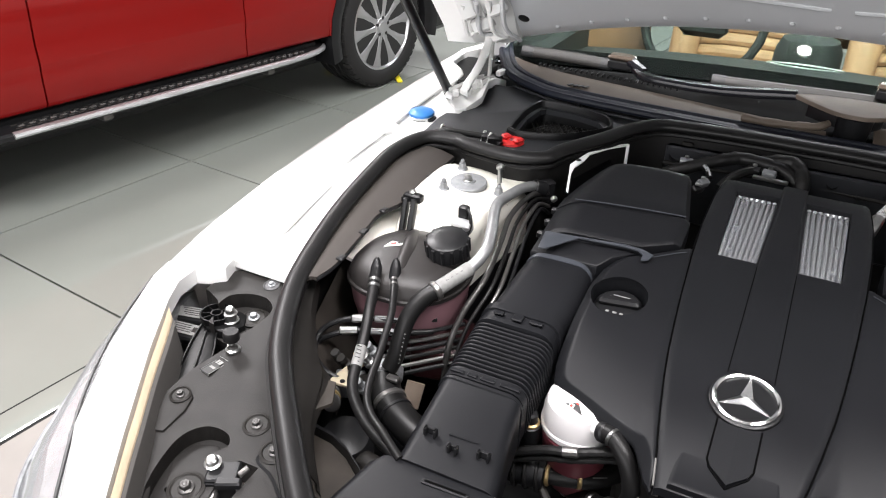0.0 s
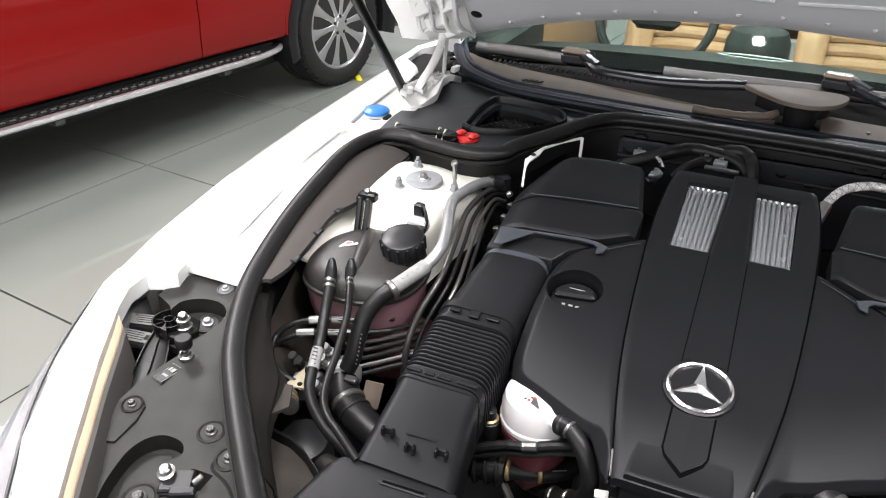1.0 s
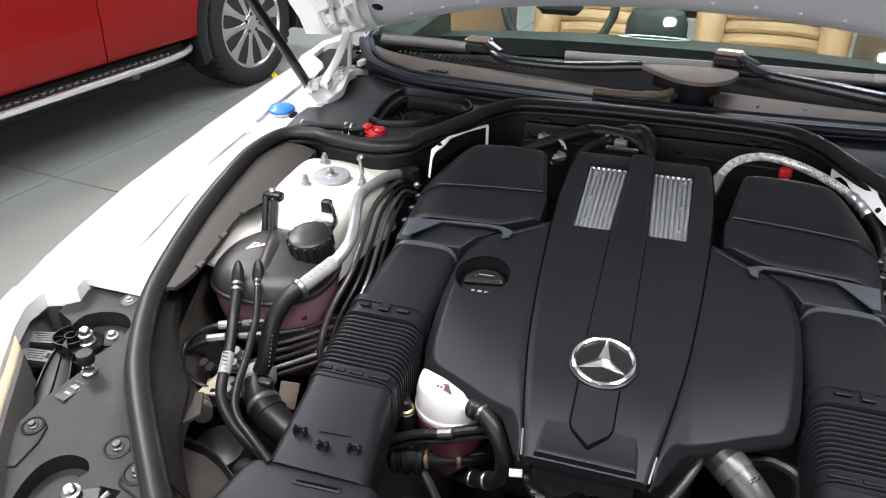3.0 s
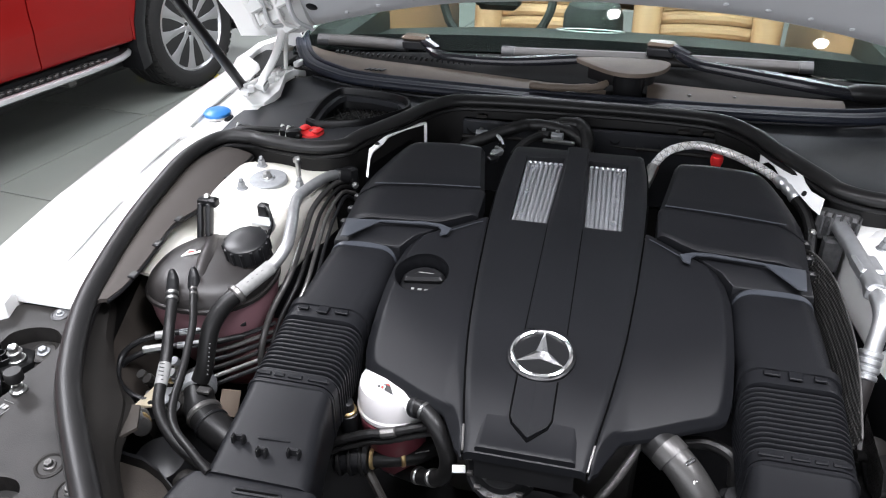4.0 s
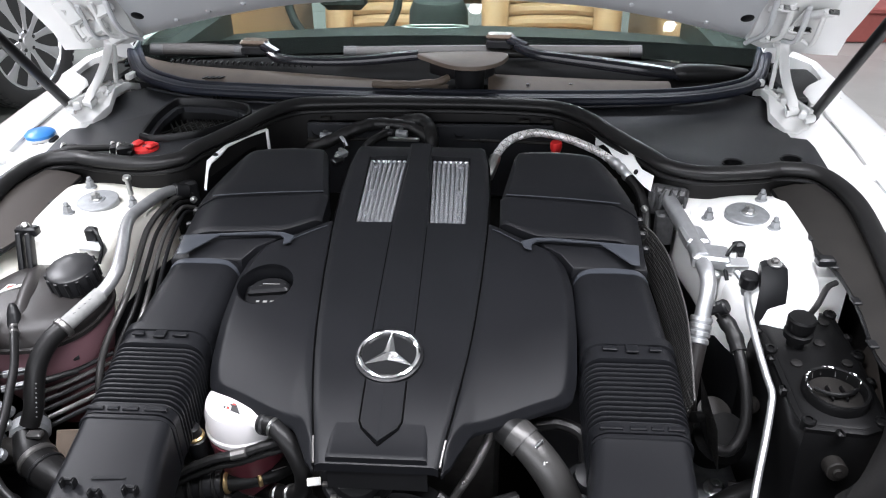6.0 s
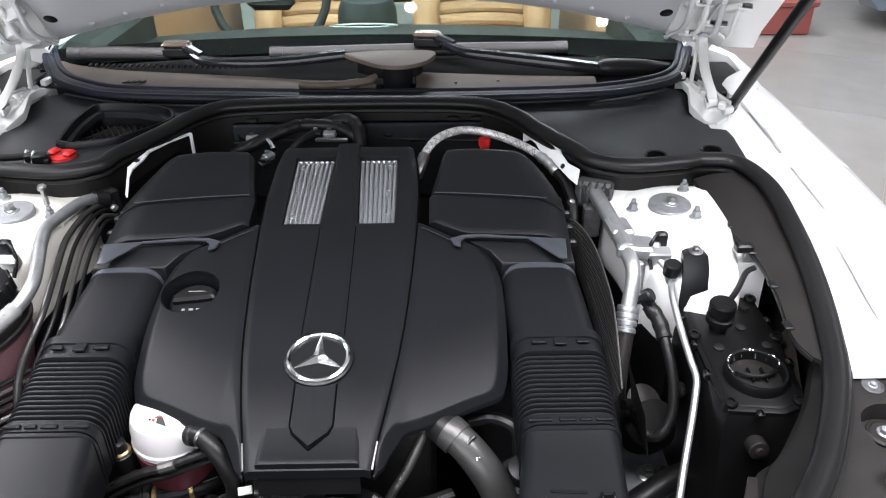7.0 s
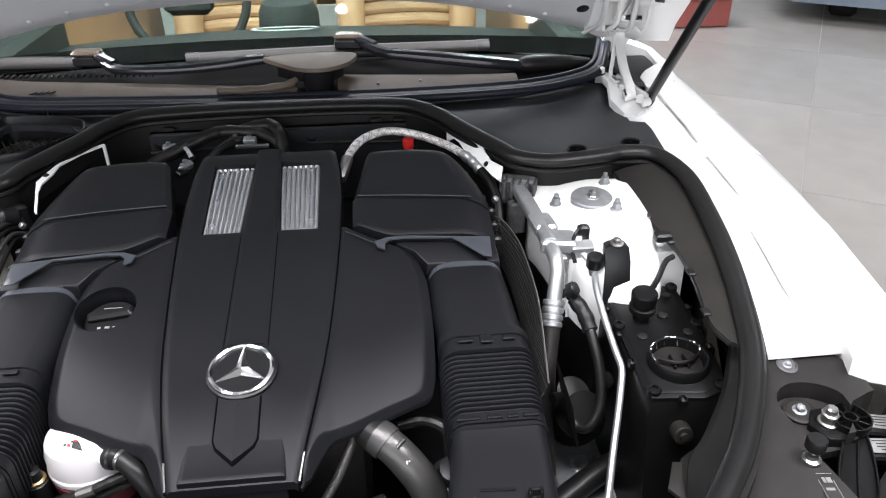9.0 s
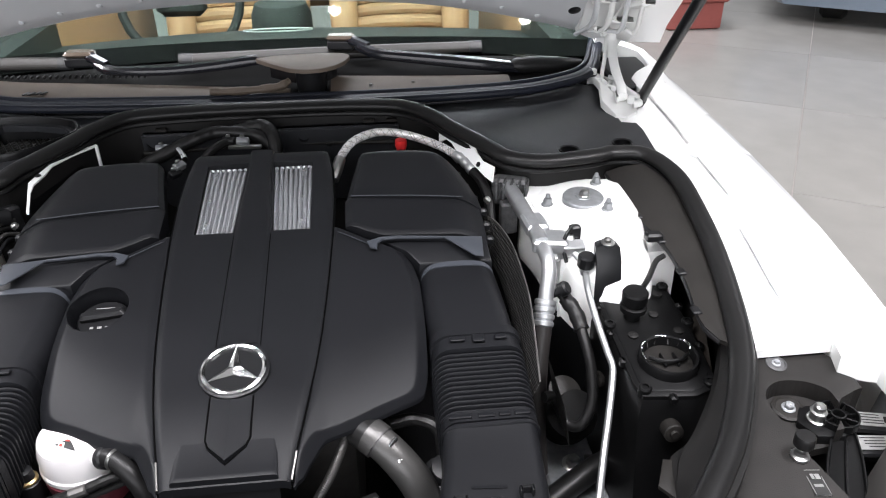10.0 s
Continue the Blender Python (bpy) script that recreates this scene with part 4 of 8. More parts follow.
TRAY = [(0.0, 0.664), (0.20, 0.658), (0.275, 0.645), (0.325, 0.60), (0.36, 0.55), (0.42, 0.465), (0.445, 0.43), (0.49, 0.412), (0.585, 0.424), (0.685, 0.412), (0.718, 0.44), (0.728, 0.56), (0.725, 0.68), (0.70, 0.80), (0.66, 0.83), (0.50, 0.765), (0.25, 0.738), (0.0, 0.735)]
trayR = solid("cowl_tray", slab(TRAY, tray_z, 0.012, 0.004), TRAYBLK, "smooth black plastic cowl tray with two round holes", "cowl tray", group="cowl trays")
cut(trayR, [lathe((x, y, 0.8), (0, 0, 1), [(0.017, 0), (0.017, 0.2)], 24) for x, y in ((0.666, 0.503), (0.558, 0.484))])
for x, y in ((0.666, 0.503), (0.558, 0.484)):
    part("hole_collar", lathe((x, y, tray_z(x, y) - 0.03), (0, 0, 1), [(0.0155, 0), (0.0195, 0), (0.0195, 0.0325), (0.0165, 0.031)], 24, hollow=True), BLACK, trayR, "raised collar of the hole")
trayL = solid("cowl_tray", slab([(-x, y) for x, y in TRAY], tray_z, 0.012, 0.004), TRAYBLK, "black plastic cowl tray with the air vent", "cowl tray", group="cowl trays")
vent = [(-0.558, 0.548), (-0.566, 0.635), (-0.560, 0.705), (-0.543, 0.732), (-0.468, 0.727), (-0.398, 0.705), (-0.376, 0.676), (-0.373, 0.645), (-0.404, 0.603), (-0.452, 0.561), (-0.526, 0.538)]
cut(trayL, [slab([(x, y) for x, y in inset(vent, 0.016)], 0.95, 0.12, 0.001)])
line = [V(p.x, p.y, tray_z(p.x, p.y)) for p in spline([(*p, 0) for p in vent + vent[:1]], 5)[:-1]]
mid = V(-0.47, 0.645, 0.88)
rings = []
for g, dz in ((1.03, -0.01), (1.03, 0.009), (1.0, 0.014), (0.955, 0.013), (0.935, 0.004), (0.89, -0.040), (0.86, -0.040), (0.91, 0.0)):
    rings.append([V(mid.x + (p.x - mid.x) * g, mid.y + (p.y - mid.y) * g, p.z + dz) for p in line])
va = thing("air_vent", (-0.47, 0.645, 0.84), "black framed air inlet vent with honeycomb mesh", "vent")
part("vent_frame", loft(rings + [rings[0]], caps=False), BLACK, va, "black raised frame")
part("vent_floor", slab([(p.x * 0.8 + mid.x * 0.2, p.y * 0.8 + mid.y * 0.2) for p in line[::2]], 0.848, 0.006, 0.001), BLACK, va, "dark bottom of the vent")
for k in range(11):
    x = -0.535 + k * 0.0135
    part("mesh_bar", box((x, 0.645, 0.858), 0.003, 0.125, 0.006, 0.001, Matrix.Rotation(radians(-30), 3, "Z")), DUSTY, va)
    part("mesh_bar", box((x, 0.645, 0.858), 0.003, 0.125, 0.006, 0.001, Matrix.Rotation(radians(30), 3, "Z")), DUSTY, va)
for x in (-0.468, -0.478):
    part("frame_tab", box((x, 0.752, tray_z(0, 0.75) + 0.008), 0.003, 0.02, 0.02, 0.001), BLACK, va)

for tray, sg in ((trayL, -1), (trayR, 1)):
    part("tray_ledge", tube([(sg * x, y, tray_z(x, y) + 0.0025) for x, y in ((0.655, 0.815), (0.50, 0.757), (0.30, 0.735), (0.10, 0.728))], 0.003, 8, 5), TRAYBLK, tray, "raised rear edge of the tray")
RUB = [(-0.76, 1.0, 0.945), (-0.735, 0.93, 0.93), (-0.683, 0.85, 0.912), (-0.60, 0.79, 0.907), (-0.503, 0.755, 0.905), (-0.25, 0.732, 0.904), (0.0, 0.724, 0.903), (0.25, 0.722, 0.903), (0.484, 0.735, 0.904), (0.61, 0.77, 0.906), (0.694, 0.83, 0.91), (0.735, 0.92, 0.93), (0.76, 1.0, 0.945)]
cs = thing("windscreen_base_seal", (0, 0.73, 0.88), "blue-black rubber strip along the windscreen base", "rubber strip")
part("front_bead", tube(RUB, 0.0085, 10, 5), BLUERUB, cs, "front rubber bead")
part("web", tube([(x, y + 0.014, z + 0.003) for x, y, z in RUB], 0.014, 10, 5, flat=0.45), BLUERUB, cs, "flat rubber web")
part("rear_bead", tube([(x * 0.985, y + 0.028, z + 0.008) for x, y, z in RUB], 0.0065, 10, 5), BLUERUB, cs, "rear rubber bead")
rub = spline(RUB, 5)


def rub_y(x):
    return lerp_table([(p.x, p.y + 0.03, p.z) for p in rub], x)


def screen_base(x):
    return 1.045 - 0.16 * x * x, 0.952 - 0.012 * x * x


def cowl_panel(name, x0, x1, mat, label, dz=0.0, back=1.0):
    def fn(u, v):
        x = x0 + (x1 - x0) * u
        y0, z0 = rub_y(x)
        y1, z1 = screen_base(x)
        bk = back if isinstance(back, float) else back[0] + (back[1] - back[0]) * u
        return x, y0 + (y1 * bk + y0 * (1 - bk) - y0) * v, z0 + 0.006 + (z1 - z0 - 0.012) * v * (bk if bk < 0.9 else 1.0) + dz + 0.004 * math.sin(math.pi * v)
    return part(name, patch(fn, 24, 8, 0.01), mat, cowl, label)


cowl = thing("windscreen_cowl", (0, 0.85, 0.88), "dusty plastic cowl below the windscreen with louvres", "cowl")
cowlL = cowl_panel("cowl_panel", -0.70, 0.03, BROWN, "dusty brown-grey plastic cowl panel below the windscreen", back=(0.48, 0.13))
cowlR = cowl_panel("cowl_panel", 0.115, 0.50, BROWN, "dusty brown-grey plastic cowl panel beside the wiper", 0.004, (0.30, 0.18))
cowl_panel("cowl_panel", -0.70, 0.70, MAT, "black cowl well below the windscreen", -0.02)
for k in range(26):
    x = -0.62 + 0.0135 * k
    part("cowl_louvre", box((x, 0.893 - 0.0011 * k, 0.9315), 0.004, 0.016, 0.006, 0.001), BLACK, cowlL)
for k in range(4):
    # Black blocks on the panel stand for the darkness of its slots.
    part("cowl_slot", box((-0.512 + 0.012 * k, 0.805, 0.9205), 0.007, 0.018, 0.003, 0.001, Matrix.Rotation(radians(-25), 3, "Z")), BLACK, cowlL, "small dark inlay for a slot")
for x, y in ((0.20, 0.775), (0.29, 0.782)):
    hexbolt("cowl_screw", (x, y, 0.917), (0, 0, 1), 0.004, cowlR, 1.6, "", DARKST)

ws = thing("windscreen", (0, 1.0, 0.95), "tinted glass windscreen reflecting the showroom lamps", "windscreen")


def screen(u, v, lift=0.0):
    x = (-0.74 + 1.48 * u) * (1 - 0.14 * v)
    y, z = screen_base(x)
    return x, y + 0.95 * v, z + 0.47 * v + lift


pane = part("pane", patch(lambda u, v: screen(u, 1.05 * v - 0.05), 24, 14, 0.005), TINT, ws, "green-tinted glass")
pane.visible_shadow = False
part("black_border", patch(lambda u, v: screen(u, 0.064 * v - 0.05, -0.0075), 24, 2, 0.003), NEARBLACK, ws, "black printed border")
for s in (-1, 1):
    line = [Vector(screen(0.5 + 0.5 * s, v)) for v in (0, 0.2, 0.4, 0.6, 0.8, 1.0)]
    part("pillar", tube([p + V(s * 0.03, 0.0, 0) for p in line], 0.034, 12, 4), PAINT, car, "white windscreen pillar")
    part("pillar_seal", tube([p + V(s * 0.004, 0, 0.004) for p in line], 0.008, 8, 4), RUBBER, ws, "black edge seal")

# cabin seen through the glass
cab = thing("cabin_interior", (0, 1.9, 0.6), "tan leather cabin with a dark dashboard", "car interior")
part("dashboard", patch(lambda u, v: (-0.68 + 1.36 * u, 1.07 + 0.45 * v, 0.925 - 0.055 * v - 0.25 * max(0, v - 0.9) - 0.03 * (2 * u - 1) ** 2), 20, 10, 0.12), DASH, cab, "dark soft dashboard top")
part("cabin_floor", box((0, 2.3, 0.35), 1.5, 2.4, 0.1, 0.02), DASH, cab, "dark cabin floor")
part("rear_shelf", box((0, 2.95, 0.85), 1.4, 0.3, 0.4, 0.05), TAN, cab, "tan rear panel")
for s in (-1, 1):
    part("door_lining", box((s * 0.78, 2.0, 0.65), 0.06, 1.7, 0.5, 0.02), TAN, cab, "tan leather door lining")


for s in (-1, 1):
    part("dash_end", box((s * 0.715, 1.26, 0.86), 0.10, 0.44, 0.16, 0.02), DASH, cab, "dark end of the dashboard")
part("dash_hump", lathe((-0.045, 1.52, 0.86), (0, 0, 1), [(0.09, 0), (0.088, 0.05), (0.075, 0.08), (0.04, 0.095), (0.01, 0.098)], 28), DASH, cab, "dark rounded hump on the dashboard")
part("dash_ring", tube([(-0.043 + 0.095 * math.cos(a), 1.362 + 0.035 * math.sin(a), 0.900 - 0.004 * math.sin(a)) for a in (2 * math.pi * k / 24 for k in range(25))], 0.0022, 6, 1), STEEL, cab, "thin bright ring on the dashboard")


def seat(cx):
    st = thing("car_seat", (cx, 2.2, 0.5), "tan leather bucket seat with stitched ribs", "seat", group="car seats")
    part("backrest", patch(lambda u, v: (cx - 0.25 + 0.5 * u, 2.25 + 0.25 * v - 0.06 * math.cos(2 * math.pi * (u - 0.5)) * 0.5, 0.55 + 0.56 * v), 12, 10, 0.1), TAN, st)
    for k in range(9):
        y, z = 2.205 + 0.0275 * k, 0.72 + 0.0415 * k
        part("stitched_rib", tube([(cx - 0.17, y + 0.012, z - 0.012), (cx - 0.09, y + 0.002, z - 0.002), (cx, y, z), (cx + 0.09, y + 0.002, z - 0.002), (cx + 0.17, y + 0.012, z - 0.012)], 0.0245, 10, 4), TAN, st)
    for q in (-1, 1):
        part("side_bolster", tube([(cx + q * 0.215, 2.14, 0.62), (cx + q * 0.215, 2.20, 0.80), (cx + q * 0.205, 2.30, 0.96), (cx + q * 0.17, 2.42, 1.08)], [0.05, 0.055, 0.05, 0.035], 14, 5), TAN, st, "rounded side bolster")
    part("headrest", box((cx, 2.54, 1.2), 0.26, 0.1, 0.2, 0.04), TAN, st)
    part("cushion", box((cx, 2.0, 0.55), 0.5, 0.52, 0.14, 0.05), TAN, st)


seat(-0.27)
seat(0.34)
wheel = thing("steering_wheel", (-0.36, 1.65, 0.9), "dark leather steering wheel", "steering wheel")
ring = [V(-0.36 + 0.18 * math.cos(a), 1.66 + 0.07 * math.sin(a), 0.93 + 0.165 * math.sin(a)) for a in (2 * math.pi * k / 24 for k in range(25))]
part("wheel_rim", tube(ring, 0.014, 8, 1), DASH, wheel)
part("airbag_pad", box((-0.36, 1.665, 0.93), 0.15, 0.06, 0.1, 0.02), DASH, wheel)


def sweep(points, prof, sizes, n=6):
    """A bar with the section prof (sideways, up), scaled by sizes, along a smooth line."""
    line = spline(points, n)
    rings = []
    for k, p in enumerate(line):
        d = (line[min(k + 1, len(line) - 1)] - line[max(k - 1, 0)]).normalized()
        side = d.cross(V(0, 0, 1)).normalized()
        up = side.cross(d)
        q = lerp_table([(i, r) for i, r in enumerate(sizes)], k / n)[0]
        rings.append([p + (side * a + up * b) * q for a, b in prof])
    return loft(rings)


ARM_SECTION = ((1.0, -0.5), (1.08, -0.1), (0.95, 0.3), (0.55, 0.6), (-0.5, 0.62), (-0.9, 0.3), (-1.0, -0.5))
BLADE_SECTION = ((0.0125, -0.0105), (0.0135, -0.005), (0.012, -0.001), (0.0025, 0.0095), (-0.003, 0.0105), (-0.009, 0.004), (-0.011, -0.0105))


def wiper(line, radii, head, turn_deg, b0, b1, label):
    w = thing("wiper", line[0], label, "wiper", group="wipers")
    part("arm", sweep(line, ARM_SECTION, radii, 7), ARM, w, "glossy black wiper arm")
    rot = Matrix.Rotation(radians(turn_deg), 3, "Z")
    hd = part("blade_head", box(Vector(head) + V(0, 0, -0.010), 0.060, 0.036, 0.024, 0.005, rot), BLACK, w, "black blade connector")
    part("head_cap", box(Vector(head) + V(0, 0, 0.006), 0.062, 0.038, 0.012, 0.005, rot), WARMSHEEN, hd, "glossy cap tinted bronze for warm reflections")
    neck = Vector(line[0])
    mid = Vector(head) + rot @ V(0.026, -0.006, 0.002)
    part("neck", sweep([mid, mid.lerp(neck, 0.5) + V(0, 0, 0.003), neck + V(0.02, -0.008, 0)], ARM_SECTION, (0.014, 0.013, radii[0]), 5), ARM, hd, "bent neck of the arm")
    mid = Vector(b0).lerp(Vector(b1), 0.5) + V(0, 0, 0.002)
    blade = part("blade", sweep([b0, mid, b1], BLADE_SECTION, (1.0, 1.08, 1.0), 8), WIPER, w, "satin black flat wiper blade")
    d = (Vector(b1) - Vector(b0)).normalized()
    part("rubber_edge", tube([tuple(Vector(b0) + V(0, 0.004, -0.014)), tuple(Vector(b1) + V(0, 0.004, -0.014))], 0.004, 6, 4), RUBBER, blade)
    for p, sgn in ((b0, 1), (b1, -1)):
        part("end_cap", sweep([Vector(p) - d * 0.004 * sgn, Vector(p) + d * 0.012 * sgn, Vector(p) + d * 0.026 * sgn][::sgn], BLADE_SECTION, (1.12, 1.15, 1.12), 2), BLACK, blade, "end cap of the blade")
    return w


wiper([(-0.389, 0.903, 0.951), (-0.356, 0.878, 0.943), (-0.288, 0.862, 0.943), (-0.208, 0.855, 0.945), (-0.13, 0.853, 0.951), (-0.079, 0.853, 0.957), (-0.040, 0.856, 0.960)], [0.0115, 0.0135, 0.0145, 0.0150, 0.0160, 0.0165, 0.0150], (-0.4297, 0.925, 0.9625), -4, (-0.6785, 0.935, 0.950), (-0.455, 0.935, 0.9465), "glossy black wiper arm and blade parked across the screen base")
wiper([(0.179, 0.93, 0.963), (0.219, 0.895, 0.9535), (0.279, 0.875, 0.950), (0.338, 0.862, 0.946), (0.397, 0.855, 0.940), (0.456, 0.855, 0.932), (0.542, 0.865, 0.9185)], [0.012, 0.0150, 0.0170, 0.0185, 0.0190, 0.0190, 0.0170], (0.1385, 0.955, 0.9715), -8, (-0.219, 0.935, 0.9455), (0.4637, 0.98, 0.940), "glossy black wiper arm and blade with a bulky pivot")
part_boot = solid("wiper_pivot_boot", tube([(0.515, 0.860, 0.922), (0.535, 0.862, 0.9235), (0.577, 0.870, 0.921), (0.632, 0.880, 0.9165), (0.690, 0.90, 0.9115)], [0.012, 0.021, 0.023, 0.022, 0.012], 16, 5, flat=0.85), RUBBER, "black rubber boot over the wiper pivot", "rubber boot")
motor_poly = [(-0.046, 0.846), (0.006, 0.862), (0.08, 0.868), (0.135, 0.866), (0.156, 0.852), (0.155, 0.825), (0.138, 0.785), (0.108, 0.757), (0.078, 0.748), (0.040, 0.757), (0.008, 0.785), (-0.020, 0.815)]
mo = solid("wiper_motor_cover", slab([(p.x, p.y) for p in spline([(*p, 0) for p in motor_poly + motor_poly[:1]], 4)[:-1]], 0.966, 0.009, 0.003), BROWN, "dusty brown-grey wiper motor cover", "motor cover")
# Black block added below the thin cover in place of its shade.
part("motor_skirt", slab([(p.x * 0.7 + 0.018, p.y * 0.55 + 0.378) for p in spline([(*p, 0) for p in motor_poly + motor_poly[:1]], 4)[:-1]], 0.9585, 0.035, 0.004), BLACK, mo, "black block standing for the shade below the cover")
part("motor_stem", lathe((0.075, 0.80, 0.90), (0, 0, 1), [(0.03, 0), (0.035, 0.05)], 16), BLACK, mo, "dark motor housing")
solid("motor_cable", tube([(0.03, 0.775, 0.935), (0.012, 0.76, 0.93), (-0.03, 0.752, 0.927), (-0.09, 0.752, 0.925), (-0.13, 0.758, 0.925)], 0.0075, 10, 8, ripple=0.0014, pitch=4), BROWN, "taped brown-black cable to the wiper motor", "cable")

# ---- the raised bonnet ----
HOOD = [(0.0, 0.83, 1.090), (0.15, 0.832, 1.085), (0.30, 0.836, 1.074), (0.38, 0.84, 1.063), (0.485, 0.85, 1.043), (0.614, 0.872, 1.010), (0.74, 0.905, 0.972), (0.80, 0.915, 0.955), (0.875, 0.90, 0.955)]
UP = V(0, -0.70, 0.714)
OUT = V(0, -0.714, -0.70)


def hood_edge(x):
    y, z = lerp_table(HOOD, abs(x))
    return V(x, y, z)


def hood_at(x, d, h=0.0):
    """A point of the bonnet's underside: d up from its rear edge, h proud towards the camera."""
    return hood_edge(x) + UP * d + OUT * h


def sheet(fn, nu, nv, off):
    bm = bmesh.new()
    g0 = [[bm.verts.new(fn(i / nu, j / nv)) for j in range(nv + 1)] for i in range(nu + 1)]
    g1 = [[bm.verts.new(fn(i / nu, j / nv) + off) for j in range(nv + 1)] for i in range(nu + 1)]
    for i in range(nu):
        for j in range(nv):
            bm.faces.new((g0[i][j], g0[i + 1][j], g0[i + 1][j + 1], g0[i][j + 1]))
            bm.faces.new((g1[i][j + 1], g1[i + 1][j + 1], g1[i + 1][j], g1[i][j]))
    edge = [(i, 0) for i in range(nu)] + [(nu, j) for j in range(nv)] + [(i, nv) for i in range(nu, 0, -1)] + [(0, j) for j in range(nv, 0, -1)]
    for (a, b), (c, d) in zip(edge, edge[1:] + edge[:1]):
        bm.faces.new((g0[a][b], g0[c][d], g1[c][d], g1[a][b]))
    return bm


bonnet = part("bonnet", sheet(lambda u, v: hood_at(-0.875 + 1.75 * u, 1.25 * v, 0.012 * (1 - min(1, v * 30)) - 0.01), 40, 24, -OUT * 0.006), PAINT, car, "raised white bonnet")
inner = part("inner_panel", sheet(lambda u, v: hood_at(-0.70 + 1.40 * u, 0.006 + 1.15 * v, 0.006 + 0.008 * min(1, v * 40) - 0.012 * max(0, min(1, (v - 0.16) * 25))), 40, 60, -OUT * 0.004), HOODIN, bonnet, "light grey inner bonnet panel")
# Unseen mat, added so that the engine cover reflects something dark.
part("insulation_mat", sheet(lambda u, v: hood_at(-0.60 + 1.20 * u, 0.33 + 0.80 * v, 0.012 + 0.012 * math.sin(math.pi * u) ** 0.3 * math.sin(math.pi * v) ** 0.3), 24, 20, -OUT * 0.006), MAT, bonnet, "black felt insulation mat, assumed and unseen")
# Dark discs laid on the panel paint the darkness of two holes.
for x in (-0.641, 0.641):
    part("rubber_plug", lathe(hood_at(x, 0.085, 0.0125), tuple(OUT), [(0.0125, 0), (0.0145, 0.001), (0.0125, 0.002)], 20), BLACK, inner, "dark disc standing for a round hole")
for k in range(-7, 8):
    x = k * 0.0805
    part("rivet", lathe(hood_at(x, 0.05 - 0.012 * (abs(x) / 0.56) ** 2, 0.0135), tuple(OUT), [(0.0058, 0), (0.0052, 0.0022), (0.003, 0.0036)], 12), HOODIN, inner, "small rivet")
for s in (-1, 1):
    # Black triangle laid on the panel, painting the darkness of an opening.
    bm = bmesh.new()
    vs = [bm.verts.new(hood_at(s * x, d, 0.006)) for x, d in ((0.40, 0.15), (0.55, 0.16), (0.42, 0.29))]
    f = bm.faces.new(vs)
    ext = bmesh.ops.extrude_face_region(bm, geom=[f])
    bmesh.ops.translate(bm, vec=OUT * 0.004, verts=[v for v in ext["geom"] if isinstance(v, bmesh.types.BMVert)])
    part("panel_opening", bm, BLACK, inner, "black plate standing for an opening")
    part("pressed_edge", tube([hood_at(s * x, 0.10 + 0.02 * k, 0.012) for k, x in enumerate((0.02, 0.2, 0.4, 0.55, 0.62))], 0.006, 8, 5), HOODIN, inner, "pressed edge of the panel")
    # hinge
    foot = [(0.672, 0.668), (0.690, 0.622), (0.712, 0.612), (0.738, 0.632), (0.746, 0.672), (0.738, 0.735), (0.722, 0.80), (0.712, 0.872), (0.690, 0.868), (0.694, 0.80), (0.684, 0.73)]
    hinge = part("bonnet_hinge", slab([(s * x, y) for x, y in foot], lambda x, y: 0.900 + 0.02 * math.sin(19 * y), 0.016, 0.003), PRIMER, car, "white painted multi-link bonnet hinge")
    for x, y, a, w, l, h in ((0.735, 0.665, 8, 0.006, 0.060, 0.018), (0.698, 0.655, -12, 0.005, 0.045, 0.014), (0.703, 0.765, 4, 0.005, 0.065, 0.014), (0.728, 0.765, 14, 0.005, 0.045, 0.012), (0.712, 0.70, 40, 0.012, 0.020, 0.016), (0.722, 0.632, -30, 0.014, 0.018, 0.014), (0.700, 0.84, 10, 0.012, 0.030, 0.014)):
        part("hinge_upright", box((s * x, y, 0.912), w, l, h, 0.002, Matrix.Rotation(radians(a * s), 3, "Z")), PRIMER, hinge, "folded edge of the hinge foot")
    part("front_link", tube([(s * 0.713, 0.66, 0.9057), (s * 0.719, 0.69, 0.919), (s * 0.723, 0.73, 0.929), (s * 0.727, 0.77, 0.943), (s * 0.734, 0.81, 0.957), (s * 0.742, 0.85, 0.975), (s * 0.745, 0.86, 1.0)], 0.0105, 12, 5, flat=0.6), PRIMER, hinge, "curved white link")
    part("rear_link", tube([(s * 0.703, 0.77, 0.905), (s * 0.705, 0.78, 0.923), (s * 0.717, 0.81, 0.941), (s * 0.731, 0.85, 0.961), (s * 0.738, 0.87, 0.985)], 0.0072, 12, 5, flat=0.6), PRIMER, hinge, "curved white link")
    part("top_bracket", sheet(lambda u, v: hood_at(s * (0.66 + 0.13 * u), 0.02 + 0.20 * v, 0.02 + 0.008 * math.sin(6 * u) + 0.006 * math.sin(9 * v)), 10, 10, -OUT * 0.012), PRIMER, hinge, "pressed white bracket")
    for x, d, h, a, b in ((0.705, 0.06, 0.03, 0.05, 0.03), (0.74, 0.11, 0.03, 0.06, 0.035), (0.69, 0.16, 0.028, 0.05, 0.04), (0.765, 0.18, 0.03, 0.04, 0.06)):
        part("pressing", box(hood_at(s * x, d, h), a, 0.014, b, 0.006, Matrix.Rotation(radians(40 + 30 * s), 3, "X") @ Matrix.Rotation(radians(25 * s), 3, "Y")), PRIMER, hinge, "folded white pressing")
